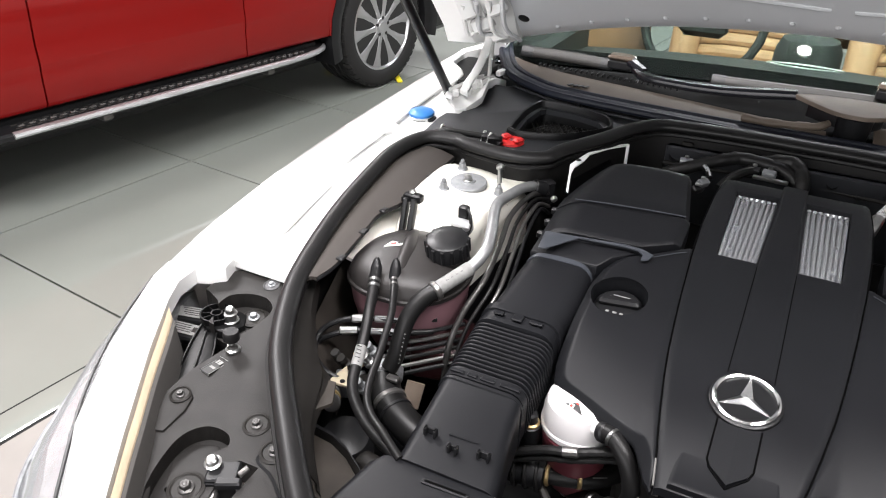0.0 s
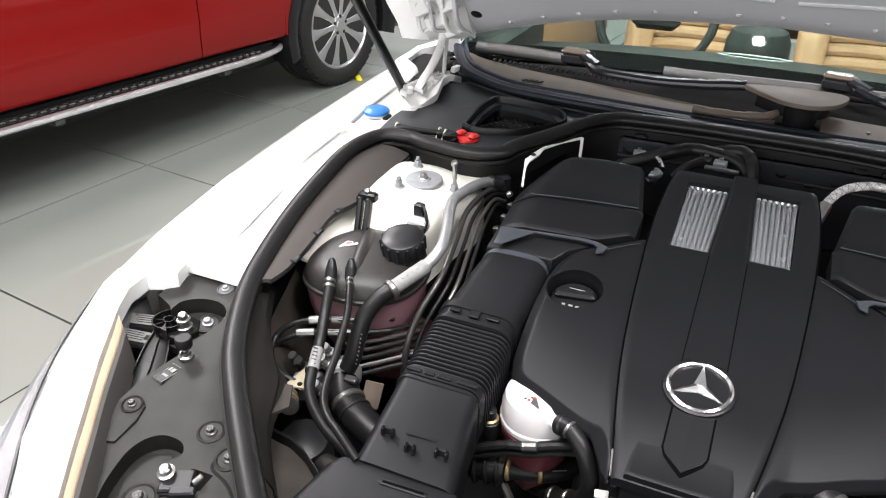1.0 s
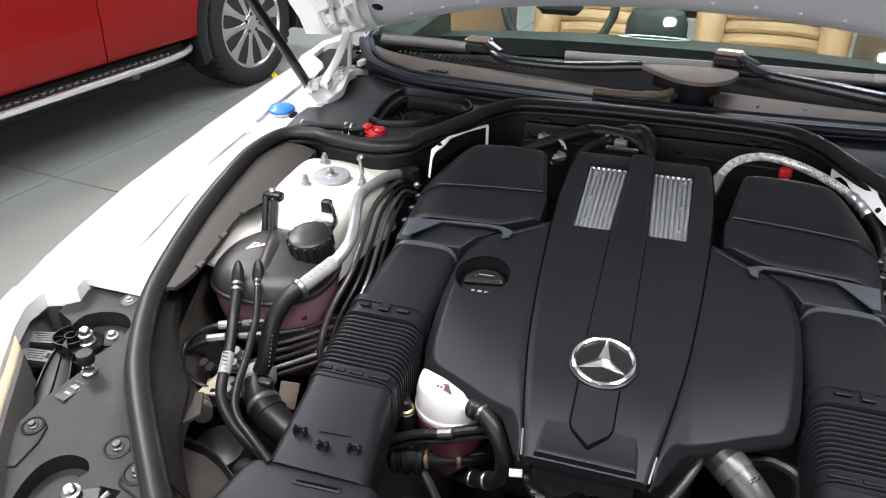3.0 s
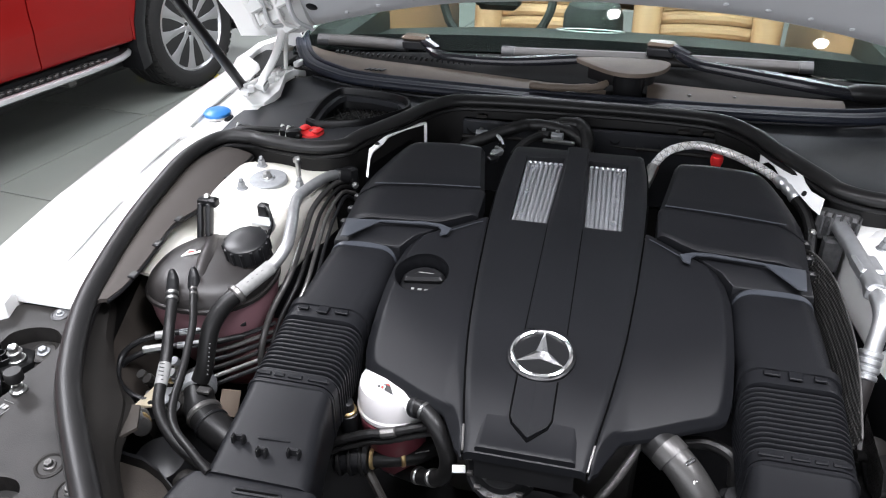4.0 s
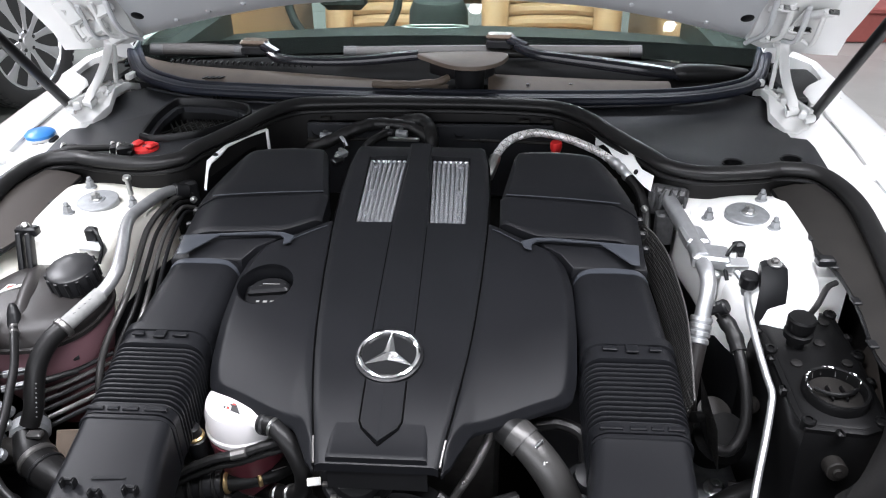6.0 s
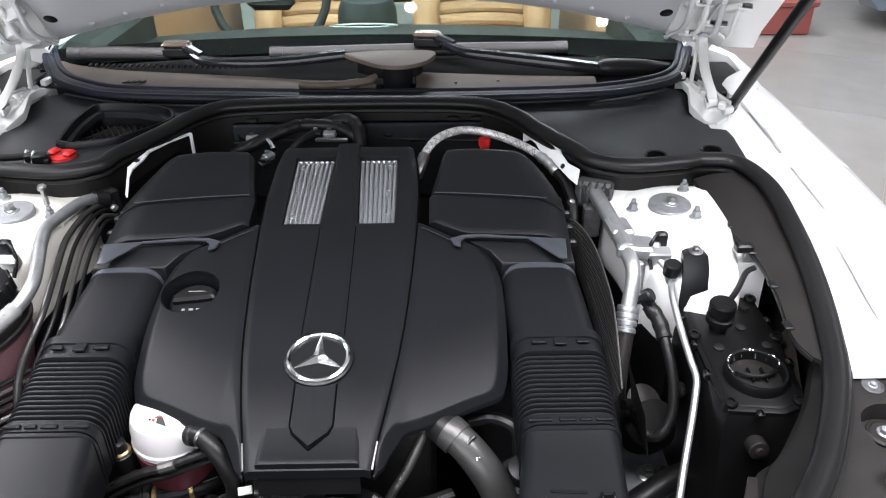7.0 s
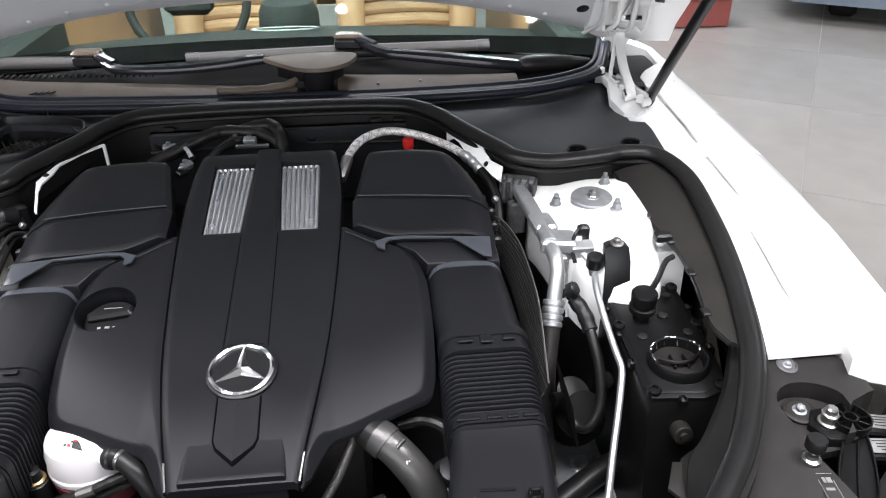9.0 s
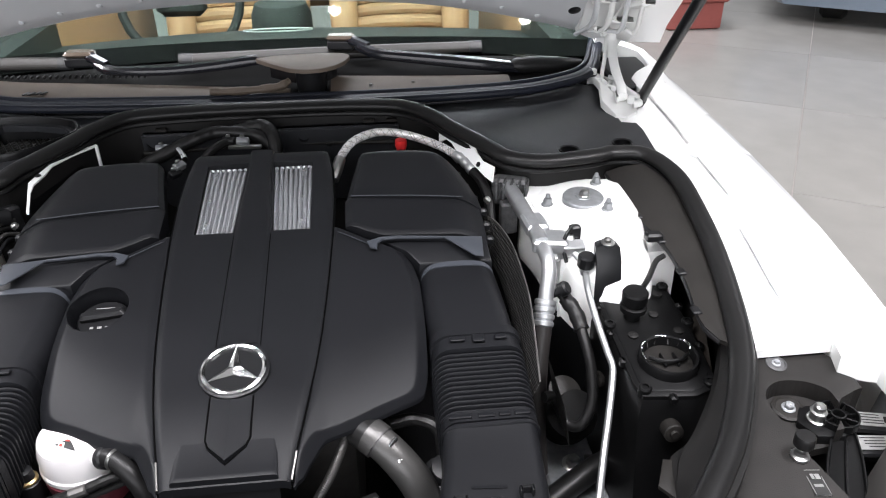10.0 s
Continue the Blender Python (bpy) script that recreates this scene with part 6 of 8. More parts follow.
    # Near-black strip on the frame paints the slot's shade.
    part("slot_gap", slab([(s * (0.287 + a), -0.2765 + b - 0.04 * a) for a, b in rounded(0.052, 0.0030, 0.001, 2)], lambda x, y: 0.7590 + 0.12 * (y + 0.27), 0.004, 0.0003), NEARBLACK, t, "dark inlay for a slot")
    for x, y in ((0.336, -0.216), (0.300, -0.228), (0.262, -0.222)):
        q = 0.72 if x != 0.300 else 0.55
        c = part("cable_clip", box((s * x, y, duct_z(y) + 0.006), 0.022 * q, 0.004, 0.010, 0.001), BLACK, t, "forked cable clip")
        for d in (-1, 1):
            part("clip_fork", box((s * x + d * 0.009 * q, y - 0.004, duct_z(y) + 0.007), 0.003, 0.008, 0.012, 0.001), BLACK, c)
    part("mould_mark", box((s * 0.296, -0.207, duct_z(-0.207) + 0.0022), 0.04, 0.004, 0.001, 0.0004, Matrix.Rotation(radians(-4 * s), 3, "Z")), COVER, t, "raised mould mark")
    for k in range(6):
        y = 0.25 + 0.035 * k
        xx = lerp_table([(0.25, 0.366), (0.32, 0.366), (0.46, 0.325)], y)[0]
        part("box_clip", box((s * (xx + 0.004), y, cov_z(y) - 0.028), 0.014, 0.012, 0.014, 0.003), BLACK, t, "clip on the box edge")
    part("edge_screw", lathe((s * 0.378, 0.335, cov_z(0.335) - 0.018), (s * 0.5, -0.3, 0.8), [(0.006, 0), (0.006, 0.006), (0.004, 0.008)], 8), STEEL, t, "bright screw")
    return t


for s in (-1, 1):
    intake(s)

# ---- the engine below the cover ----
block = thing("engine_block", (0, 0.2, 0.48), "dark engine block with pulleys, pipes and brackets", "engine")
part("crankcase", box((0, 0.25, 0.58), 0.30, 0.46, 0.24, 0.03), GREYBLK, block, "dark grey metal crankcase")
for s in (-1, 1):
    part("cylinder_head", box((s * 0.12, 0.28, 0.66), 0.12, 0.36, 0.10, 0.02, Matrix.Rotation(radians(-25 * s), 3, "Y")), GREYBLK, block, "grey cylinder head")
part("front_pulley", lathe((0.02, -0.135, 0.60), (0, -1, 0.1), [(0.03, -0.03), (0.075, -0.03), (0.075, -0.005), (0.065, -0.002), (0.02, -0.002)], 36), BLACK, block, "dark belt pulley")
part("front_pulley", lathe((-0.03, -0.12, 0.705), (0, -0.6, 0.8), [(0.02, -0.02), (0.046, -0.02), (0.048, 0.0), (0.044, 0.004), (0.036, 0.002), (0.03, 0.008), (0.012, 0.01)], 32), BLACK, block, "black toothed cap below the lip")
for k in range(14):
    a = 2 * math.pi * k / 14
    part("cap_tooth", box(V(-0.03, -0.12, 0.705) + V(0.043 * math.cos(a), 0.035 * math.sin(a), 0.026 * math.sin(a) + 0.004), 0.008, 0.006, 0.006, 0.001), DARKST, block)
random.seed(4)
for k in range(46):
    x, y = random.uniform(-0.40, 0.40), random.uniform(-0.34, -0.10)
    z = random.uniform(0.53, 0.65)
    sz = [random.uniform(0.015, 0.06) for _ in range(3)]
    part("bracket", box((x, y, z), sz[0], sz[1], sz[2], 0.004, Matrix.Rotation(random.uniform(-0.6, 0.6), 3, "Z") @ Matrix.Rotation(random.uniform(-0.3, 0.3), 3, "X")), random.choice((BLACK, GUNMETAL, DUSTY, BROWNISH)), block)
for k in range(14):
    x, y, z = random.uniform(-0.36, 0.36), random.uniform(-0.30, -0.12), random.uniform(0.54, 0.64)
    pts = [(x, y, z)]
    for _ in range(3):
        pts.append((pts[-1][0] + random.uniform(-0.09, 0.09), pts[-1][1] + random.uniform(-0.05, 0.05), pts[-1][2] + random.uniform(-0.03, 0.03)))
    part("cable", tube(pts, random.uniform(0.003, 0.008), 8, 5), random.choice((BLACK, RUBBER, DUSTY)), block)
part("cross_member", tube([(-0.45, -0.33, 0.56), (0, -0.36, 0.57), (0.45, -0.33, 0.56)], 0.02, 10, 5), GREYBLK, block, "grey cross member")
solid("label_connector", box((-0.0835, -0.134, 0.700), 0.017, 0.010, 0.007, 0.001, Matrix.Rotation(radians(12), 3, "Z") @ Matrix.Rotation(radians(40), 3, "X")), LABEL, "white labelled plug in front of the engine", "connector")

# charge pipe and dipstick on the far side of the lip
cp = thing("charge_air_pipe", (0.2, -0.1, 0.6), "dull dark metal charge-air pipe with bright clamp", "pipe")
part("pipe", tube([(0.135, -0.045, 0.738), (0.170, -0.080, 0.738), (0.200, -0.103, 0.718), (0.226, -0.120, 0.68), (0.245, -0.135, 0.62), (0.26, -0.15, 0.54)], [0.0195, 0.0205, 0.0215, 0.0222, 0.0225, 0.0225], 28, 7), GUNMETAL, cp, "curved dark metal pipe")
part("hose_end", tube([(0.128, -0.038, 0.735), (0.150, -0.062, 0.741), (0.170, -0.081, 0.738)], 0.0224, 24, 4), RUBBER, cp, "dark rubber hose end")
for k in range(2):
    part("chalk_mark", box((0.2005 + 0.003 * k, -0.1197 + 0.002 * k, 0.7328 + 0.0005 * k), 0.002, 0.004, 0.001, 0.0004, Matrix.Rotation(radians(35 - 70 * k), 3, "X")), LABEL, cp, "small white chalk mark")
part("clamp", tube([(0.166, -0.077, 0.739), (0.172, -0.082, 0.737), (0.178, -0.087, 0.734)], 0.0232, 28, 3), GUNMETAL, cp, "bright hose clamp")
part("clamp_screw", rod((0.189, -0.107, 0.7455), (0.199, -0.097, 0.749), 0.003), CHROME, cp, "clamp screw")
solid("corrugated_line", tube([(0.137, -0.073, 0.745), (0.128, -0.083, 0.72), (0.112, -0.097, 0.69), (0.088, -0.115, 0.655), (0.07, -0.13, 0.60)], 0.0058, 10, 30, ripple=0.0005, pitch=1), DARKST, "dark corrugated line in front of the engine", "hose")
solid("black_hose", tube([(0.17, -0.11, 0.66), (0.13, -0.13, 0.665), (0.09, -0.145, 0.68), (0.07, -0.14, 0.69)], 0.009, 10, 6), RUBBER, "short black hose below the cover lip", "hose", group="hoses")
solid("black_hose", tube([(0.19, -0.04, 0.72), (0.225, -0.03, 0.715), (0.255, -0.045, 0.71), (0.26, -0.06, 0.68)], 0.009, 10, 6), RUBBER, "short black hose beside the charge-air pipe", "hose", group="hoses")
solid("sensor_plug", lathe((0.255, -0.095, 0.665), (0.1, -0.3, 1), [(0.026, 0), (0.026, 0.02), (0.019, 0.022), (0.018, 0.04), (0.008, 0.042)], 18), BLACK, "black round sensor plug beside the duct", "sensor")

# ---- white fluid reservoir ----
rv = thing("fluid_reservoir", (-0.215, 0.01, 0.62), "milky white round fluid reservoir with red lower half", "reservoir")
RC = V(-0.196, -0.042, 0)
part("upper_shell", lathe(RC + V(0, 0, 0.705), (0, -0.05, 1), [(0.049, -0.001), (0.0525, 0.004), (0.0525, 0.010), (0.0505, 0.0125), (0.0500, 0.032), (0.046, 0.047), (0.036, 0.055), (0.01, 0.057)], 44), MILK, rv, "milky white upper shell")
part("lower_shell", lathe(RC + V(0, 0, 0.60), (0, -0.05, 1), [(0.030, 0), (0.042, 0.03), (0.0485, 0.098), (0.0485, 0.105)], 40), MAROON, rv, "dark red lower shell")
part("spout", tube([(-0.172, -0.072, 0.738), (-0.160, -0.083, 0.742), (-0.150, -0.087, 0.746)], 0.0085, 14, 4), MILK, rv, "milky white spout")
lab_n = V(-0.1, -0.62, 0.78).normalized()
lab_c = V(-0.197, -0.0755, 0.7605)
lab_x = V(1, -0.25, 0).normalized()
lab_y = lab_n.cross(lab_x).normalized()
lab_m = Matrix((lab_x, lab_y, lab_n)).transposed()
bml = bmesh.new()
vs = [bml.verts.new(lab_c + lab_m @ V(a, b, c)) for c in (0.0012, -0.004) for a, b in ((-0.014, 0.000), (0.013, -0.004), (0.001, 0.008))]
bml.faces.new(vs[:3])
for i in range(3):
    j = (i + 1) % 3
    bml.faces.new((vs[i], vs[j], vs[3 + j], vs[3 + i]))
bmesh.ops.recalc_face_normals(bml, faces=bml.faces[:])
lb = part("warning_label", bml, INK, rv, "small dark triangular warning label")
part("label_mark", box(lab_c + lab_m @ V(-0.005, 0.0005, 0.0014), 0.0075, 0.0065, 0.0012, 0.0004, lab_m), LABEL, lb, "white mark")
part("label_mark", box(lab_c + lab_m @ V(-0.005, 0.0005, 0.0022), 0.004, 0.0035, 0.0012, 0.0004, lab_m), REDINK, lb, "red mark")
part("label_mark", box(lab_c + lab_m @ V(0.0015, 0.0065, 0.0014), 0.005, 0.002, 0.0012, 0.0004, lab_m), REDINK, lb, "red mark")
rh = thing("reservoir_hose", (-0.13, -0.07, 0.6), "black rubber hose with bright clips from the reservoir", "hose", group="hoses")
part("hose", tube([(-0.156, -0.083, 0.744), (-0.146, -0.088, 0.748), (-0.137, -0.093, 0.748), (-0.119, -0.106, 0.736), (-0.106, -0.114, 0.712), (-0.102, -0.116, 0.685), (-0.112, -0.108, 0.652), (-0.142, -0.086, 0.620), (-0.185, -0.062, 0.600), (-0.225, -0.045, 0.594), (-0.30, -0.03, 0.59)], 0.0118, 16, 8), RUBBER, rh)
part("collar", rod((-0.158, -0.0815, 0.743), (-0.148, -0.087, 0.747), 0.0142, 18), BLACK, rh, "black quick coupling")
for a, b in (((-0.1415, -0.0905, 0.7485), (-0.1375, -0.0927, 0.7482)), ((-0.192, -0.059, 0.599), (-0.199, -0.056, 0.598)), ((-0.150, -0.0815, 0.616), (-0.157, -0.0775, 0.6125)), ((-0.125, -0.099, 0.637), (-0.130, -0.095, 0.632))):
    part("hose_clip", rod(a, b, 0.0132, 16), STEEL, rh, "bright hose clip")
part("connector", rod((-0.225, -0.045, 0.594), (-0.29, -0.032, 0.59), 0.018, 16), BLACK, rh, "black hose connector")
for dz, lab in ((0.0, "black taped cable across the reservoir"), (-0.014, "black cable below the reservoir")):
    solid("reservoir_cable", tube([(-0.315, -0.115, 0.645 + dz), (-0.27, -0.107, 0.675 + dz), (-0.225, -0.100, 0.695 + dz), (-0.19, -0.0975, 0.704 + dz), (-0.155, -0.09, 0.714 + dz), (-0.12, -0.078, 0.718 + dz)], 0.0062 + dz * 0.1, 10, 10, ripple=0.0006, pitch=2), RUBBER, lab, "cable", group="reservoir cables")
solid("cable_splice", rod((-0.20, -0.099, 0.702), (-0.178, -0.096, 0.7075), 0.0075, 10), DARKST, "grey splice sleeve on the reservoir cable", "sleeve")
fc = thing("hose_coupling", (-0.24, -0.085, 0.62), "black quick coupling with brass clips in front of the reservoir", "hose coupling")
part("coupling_body", tube([(-0.272, -0.092, 0.634), (-0.245, -0.088, 0.638), (-0.222, -0.087, 0.639)], [0.020, 0.024, 0.021], 20, 5), BLACK, fc, "ribbed black coupling body")
for k in range(3):
    part("coupling_ring", rod((-0.266 + 0.016 * k, -0.0915 + 0.002 * k, 0.635 + 0.0015 * k), (-0.261 + 0.016 * k, -0.0908 + 0.002 * k, 0.6355 + 0.0015 * k), 0.0262, 20), RUBBER, fc)
part("brass_clip", rod((-0.221, -0.0868, 0.639), (-0.215, -0.0862, 0.6395), 0.0155, 16), ORANGE, fc, "brass spring clip")
part("elbow", tube([(-0.222, -0.087, 0.639), (-0.20, -0.083, 0.640), (-0.180, -0.076, 0.640), (-0.155, -0.064, 0.640), (-0.128, -0.034, 0.645), (-0.118, 0.0, 0.66)], 0.0128, 16, 6), RUBBER, fc, "curved rubber hose")
part("brass_clip", rod((-0.181, -0.0765, 0.640), (-0.175, -0.0735, 0.640), 0.0145, 16), ORANGE, fc, "brass spring clip")
part("print_mark", box((-0.150, -0.071, 0.6525), 0.020, 0.002, 0.0008, 0.0003, Matrix.Rotation(radians(28), 3, "Z")), PAPER, fc, "pale printing on the hose")
yp = thing("sensor_plug", (-0.254, -0.07, 0.67), "black sensor plug with a yellow seal ring", "sensor")
part("body", lathe((-0.254, -0.072, 0.678), (0, -0.1, 1), [(0.014, 0), (0.014, 0.03), (0.010, 0.032), (0.009, 0.05), (0.004, 0.052)], 14), BLACK, yp)
part("seal_ring", lathe((-0.254, -0.075, 0.708), (0, -0.1, 1), [(0.010, 0), (0.0125, 0.002), (0.0125, 0.005), (0.010, 0.007)], 14), ORANGE, yp, "yellow seal ring")
part("lead", tube([(-0.254, -0.077, 0.72), (-0.256, -0.07, 0.74), (-0.26, -0.055, 0.765)], 0.003, 8, 4), RUBBER, yp, "black lead")

# ---- coolant tank ----
ct = thing("coolant_tank", (-0.525, 0.06, 0.68), "brownish-black coolant expansion tank with screw cap", "coolant tank")
TC = V(-0.532, 0.086, 0)


def tank_ring(g, z, dx=0.0, dy=0.0):
    return [TC + V(dx + g * 0.097 * math.copysign(abs(math.cos(a)) ** 0.85, math.cos(a)), dy + g * 0.097 * math.copysign(abs(math.sin(a)) ** 0.85, math.sin(a)), z) for a in (2 * math.pi * k / 40 for k in range(40))]


part("upper_shell", loft([tank_ring(1.0, 0.792), tank_ring(0.995, 0.797), tank_ring(0.95, 0.807), tank_ring(0.86, 0.817), tank_ring(0.70, 0.825, 0, 0.006), tank_ring(0.40, 0.831, 0, 0.010), tank_ring(0.1, 0.832, 0, 0.010)]), TANK, ct, "dark upper shell")
part("weld_flange", loft([tank_ring(1.0, 0.784), tank_ring(1.03, 0.786), tank_ring(1.03, 0.7915), tank_ring(1.0, 0.7935)]), TANK, ct, "weld flange")
part("lower_shell", loft([tank_ring(0.62, 0.66), tank_ring(0.84, 0.705), tank_ring(0.95, 0.75), tank_ring(0.99, 0.788)]), PLUM, ct, "pinkish translucent lower shell")
part("shell_rib", tube([TC + V(-0.034, 0.085, 0.808), TC + V(-0.024, 0.05, 0.820), TC + V(-0.006, 0.0, 0.825), TC + V(0.008, -0.05, 0.817), TC + V(0.014, -0.088, 0.798)], [0.010, 0.013, 0.014, 0.013, 0.010], 14, 6), TANK, ct, "moulded ridge")
cap_at, cap_ax = V(-0.474, 0.104, 0.826), V(-0.02, -0.20, 1).normalized()
part("filler_neck", lathe(cap_at, cap_ax, [(0.036, -0.02), (0.034, 0.0), (0.033, 0.008)], 30), TANK, ct, "filler neck")
cap = part("screw_cap", lathe(cap_at, cap_ax, [(0.033, 0.004), (0.0345, 0.006), (0.0345, 0.030), (0.033, 0.0335), (0.0305, 0.035), (0.01, 0.036)], 40), BLACK, ct, "black knurled screw cap")
cx, cy, cz = frame_of(cap_ax)
for k in range(14):
    a = 2 * math.pi * k / 14
    d = cx * math.cos(a) + cy * math.sin(a)
    part("cap_rib", rod(cap_at + d * 0.0335 + cz * 0.007, cap_at + d * 0.0338 + cz * 0.032, 0.0034, 8), BLACK, cap)
bmt = bmesh.new()
tri = [V(-0.574, 0.070, 0.8315), V(-0.569, 0.089, 0.8335), V(-0.543, 0.087, 0.8355)]
vs = [bmt.verts.new(p) for p in tri] + [bmt.verts.new(p + V(0, 0, -0.002)) for p in tri]
bmt.faces.new(vs[:3])
bmt.faces.new(vs[:2:-1])
for i in range(3):
    j = (i + 1) % 3
    bmt.faces.new((vs[i], vs[j], vs[3 + j], vs[3 + i]))
wl = part("warning_triangle", bmt, LABEL, ct, "white triangular warning label")
part("triangle_mark", box((-0.5625, 0.0825, 0.8340), 0.010, 0.004, 0.0012, 0.0004, Matrix.Rotation(radians(35), 3, "Z")), REDINK, wl, "red printed mark")
part("triangle_mark", box((-0.555, 0.0855, 0.8348), 0.004, 0.003, 0.0012, 0.0004), INK, wl)
for x, y, z in ((-0.547, 0.0, 0.823), (-0.523, 0.017, 0.820)):
    part("nipple", tube([(x - 0.005, y + 0.013, z + 0.022), (x - 0.004, y + 0.011, z + 0.018), (x - 0.002, y + 0.006, z + 0.009), (x, y, z), (x + 0.002, y - 0.008, z - 0.010)], [0.0025, 0.0055, 0.0085, 0.0092, 0.009], 16, 5), BLACK, ct, "black hose nipple")
for x in (-0.586, -0.571):
    part("tank_strap", box((x, 0.155, 0.835), 0.009, 0.014, 0.085, 0.002, Matrix.Rotation(radians(-18), 3, "X")), BLACK, ct, "black mounting strap")
part("strap_head", box((-0.578, 0.176, 0.874), 0.034, 0.016, 0.016, 0.003), BLACK, ct, "black strap head")
part("strap_bolt", lathe((-0.579, 0.176, 0.881), (0, -0.3, 1), [(0.006, 0), (0.006, 0.005), (0.003, 0.007)], 8), STEEL, ct, "bright bolt")

# ---- hoses and pipes beside the tank ----
ac = thing("air_conditioning_pipe", (-0.45, 0.1, 0.75), "dull aluminium pipe running into a black hose", "pipe", group="aluminium pipes")
part("pipe", tube([(-0.428, 0.392, 0.84), (-0.4365, 0.3762, 0.8488), (-0.4459, 0.3426, 0.8546), (-0.4552, 0.2794, 0.8574), (-0.4536, 0.2483, 0.8592), (-0.4412, 0.2055, 0.86), (-0.4269, 0.1659, 0.8589), (-0.4136, 0.1236, 0.8548), (-0.4111, 0.1011, 0.8489), (-0.4194, 0.068, 0.8362), (-0.4459, 0.008, 0.8216)], 0.0096, 16, 7), PIPEGREY, ac, "dull aluminium pipe")
part("end_fitting", rod((-0.437, 0.381, 0.846), (-0.418, 0.402, 0.836), 0.0145, 16), BLACK, ac, "black end fitting")
part("end_fitting", box((-0.420, 0.408, 0.828), 0.034, 0.02, 0.05, 0.005, Matrix.Rotation(radians(40), 3, "Z")), BLACK, ac, "black end fitting")
part("sleeve", tube([(-0.4183, 0.0641, 0.8376), (-0.4314, 0.037, 0.8303), (-0.4455, 0.0089, 0.8221)], 0.0114, 16, 5), PAPER, ac, "greyish label sleeve")
for k in range(4):
    part("sleeve_print", box((-0.4227 - 0.004 * k, 0.0444 - 0.008 * k, 0.8426 - 0.0022 * k), 0.003, 0.005, 0.0008, 0.0003, Matrix.Rotation(radians(-30), 3, "Z")), INK, ac, "small dark printing")
part("hose", tube([(-0.444, 0.0109, 0.8226), (-0.4593, -0.0096, 0.8108), (-0.4708, -0.0321, 0.7902), (-0.4745, -0.049, 0.7625), (-0.4763, -0.062, 0.7348), (-0.482, -0.0713, 0.7156)], 0.013, 16, 7), RUBBER, ac, "black rubber hose")
part("ferrule", rod((-0.4445, 0.0099, 0.8221), (-0.4488, 0.0022, 0.8192), 0.0158, 18), DARKST, ac, "crimped ferrule")
for k in range(8):
    part("hose_print", box((-0.4626 + 0.0002 * k, -0.0588 - 0.003 * k, 0.7764 - 0.0055 * k), 0.002, 0.001, 0.0022, 0.0003), PAPER, ac, "small pale printing")
for k, (o, r) in enumerate(((0.014, 0.0050), (0.027, 0.0034), (0.037, 0.0036), (0.047, 0.0032))):
    solid("thin_pipe", tube([(-0.418 + o * 0.3, 0.405 - 0.004 * k, 0.830 - 0.012 * k), (-0.440 + o * 0.6, 0.36, 0.838 - 0.008 * k), (-0.448 + o, 0.27, 0.836 - 0.008 * k), (-0.430 + o, 0.18, 0.828 - 0.008 * k), (-0.420 + o, 0.10, 0.806 - 0.01 * k), (-0.432 + o, 0.04, 0.765 - 0.012 * k), (-0.438 + o, 0.01, 0.72 - 0.012 * k), (-0.44 + o, 0.0, 0.66)], r, 12, 7),
          (GUNMETAL, RUBBER, DARKST, BLACK)[k], ("slim metal pipe beside the intake duct", "slim black hose beside the intake duct")[k % 2], "pipe", group="slim pipes")


def tank_hose(pts, r, label):
    t = thing("tank_hose", pts[-1], label, "hose", group="tank hoses")
    part("hose", tube(pts, r, 12, 7), RUBBER, t)
    a, b = Vector(pts[0]), Vector(pts[1])
    for k in (0.12, 0.42):
        part("hose_clip", rod(a.lerp(b, k), a.lerp(b, k + 0.16), r * 1.16, 14), STEEL if r > 0.007 else DARKST, t, "spring clip")
    return t


th = tank_hose([(-0.546, -0.004, 0.820), (-0.535, -0.030, 0.806), (-0.524, -0.060, 0.790), (-0.513, -0.096, 0.762), (-0.503, -0.130, 0.748), (-0.494, -0.152, 0.738), (-0.474, -0.175, 0.730), (-0.438, -0.200, 0.722), (-0.39, -0.222, 0.716), (-0.35, -0.235, 0.70)], 0.0082, "black rubber hose with bright clip from the coolant tank")
part("label_sleeve", tube([(-0.5125, -0.098, 0.7605), (-0.508, -0.113, 0.7545), (-0.5035, -0.128, 0.7485)], 0.0087, 14, 4), PAPER, th, "printed label sleeve")
for k in range(5):
    part("sleeve_print", box((-0.5115 + 0.002 * k, -0.105 - 0.005 * k, 0.768 - 0.0025 * k), 0.008, 0.002, 0.0008, 0.0003), INK, th)
tank_hose([(-0.522, 0.014, 0.818), (-0.505, -0.018, 0.812), (-0.489, -0.052, 0.800), (-0.480, -0.085, 0.786), (-0.470, -0.122, 0.772), (-0.460, -0.158, 0.766), (-0.446, -0.190, 0.762), (-0.425, -0.214, 0.760), (-0.395, -0.236, 0.762), (-0.355, -0.262, 0.757)], 0.0055, "slim black hose from the coolant tank")
bh = thing("radiator_hose", (-0.45, -0.12, 0.62), "thick black radiator hose with metal clamps", "hose", group="hoses")
part("hose", tube([(-0.500, -0.045, 0.700), (-0.488, -0.072, 0.694), (-0.470, -0.098, 0.686), (-0.440, -0.118, 0.678), (-0.400, -0.132, 0.668), (-0.35, -0.14, 0.655)], [0.021, 0.022, 0.024, 0.024, 0.024, 0.024], 18, 8), RUBBER, bh)
part("clamp", rod((-0.4665, -0.101, 0.685), (-0.459, -0.1065, 0.683), 0.0262, 22), DARKST, bh, "dark hose clamp")
part("clamp", rod((-0.448, -0.1135, 0.680), (-0.444, -0.116, 0.679), 0.0258, 22), BLACK, bh, "black hose clamp")
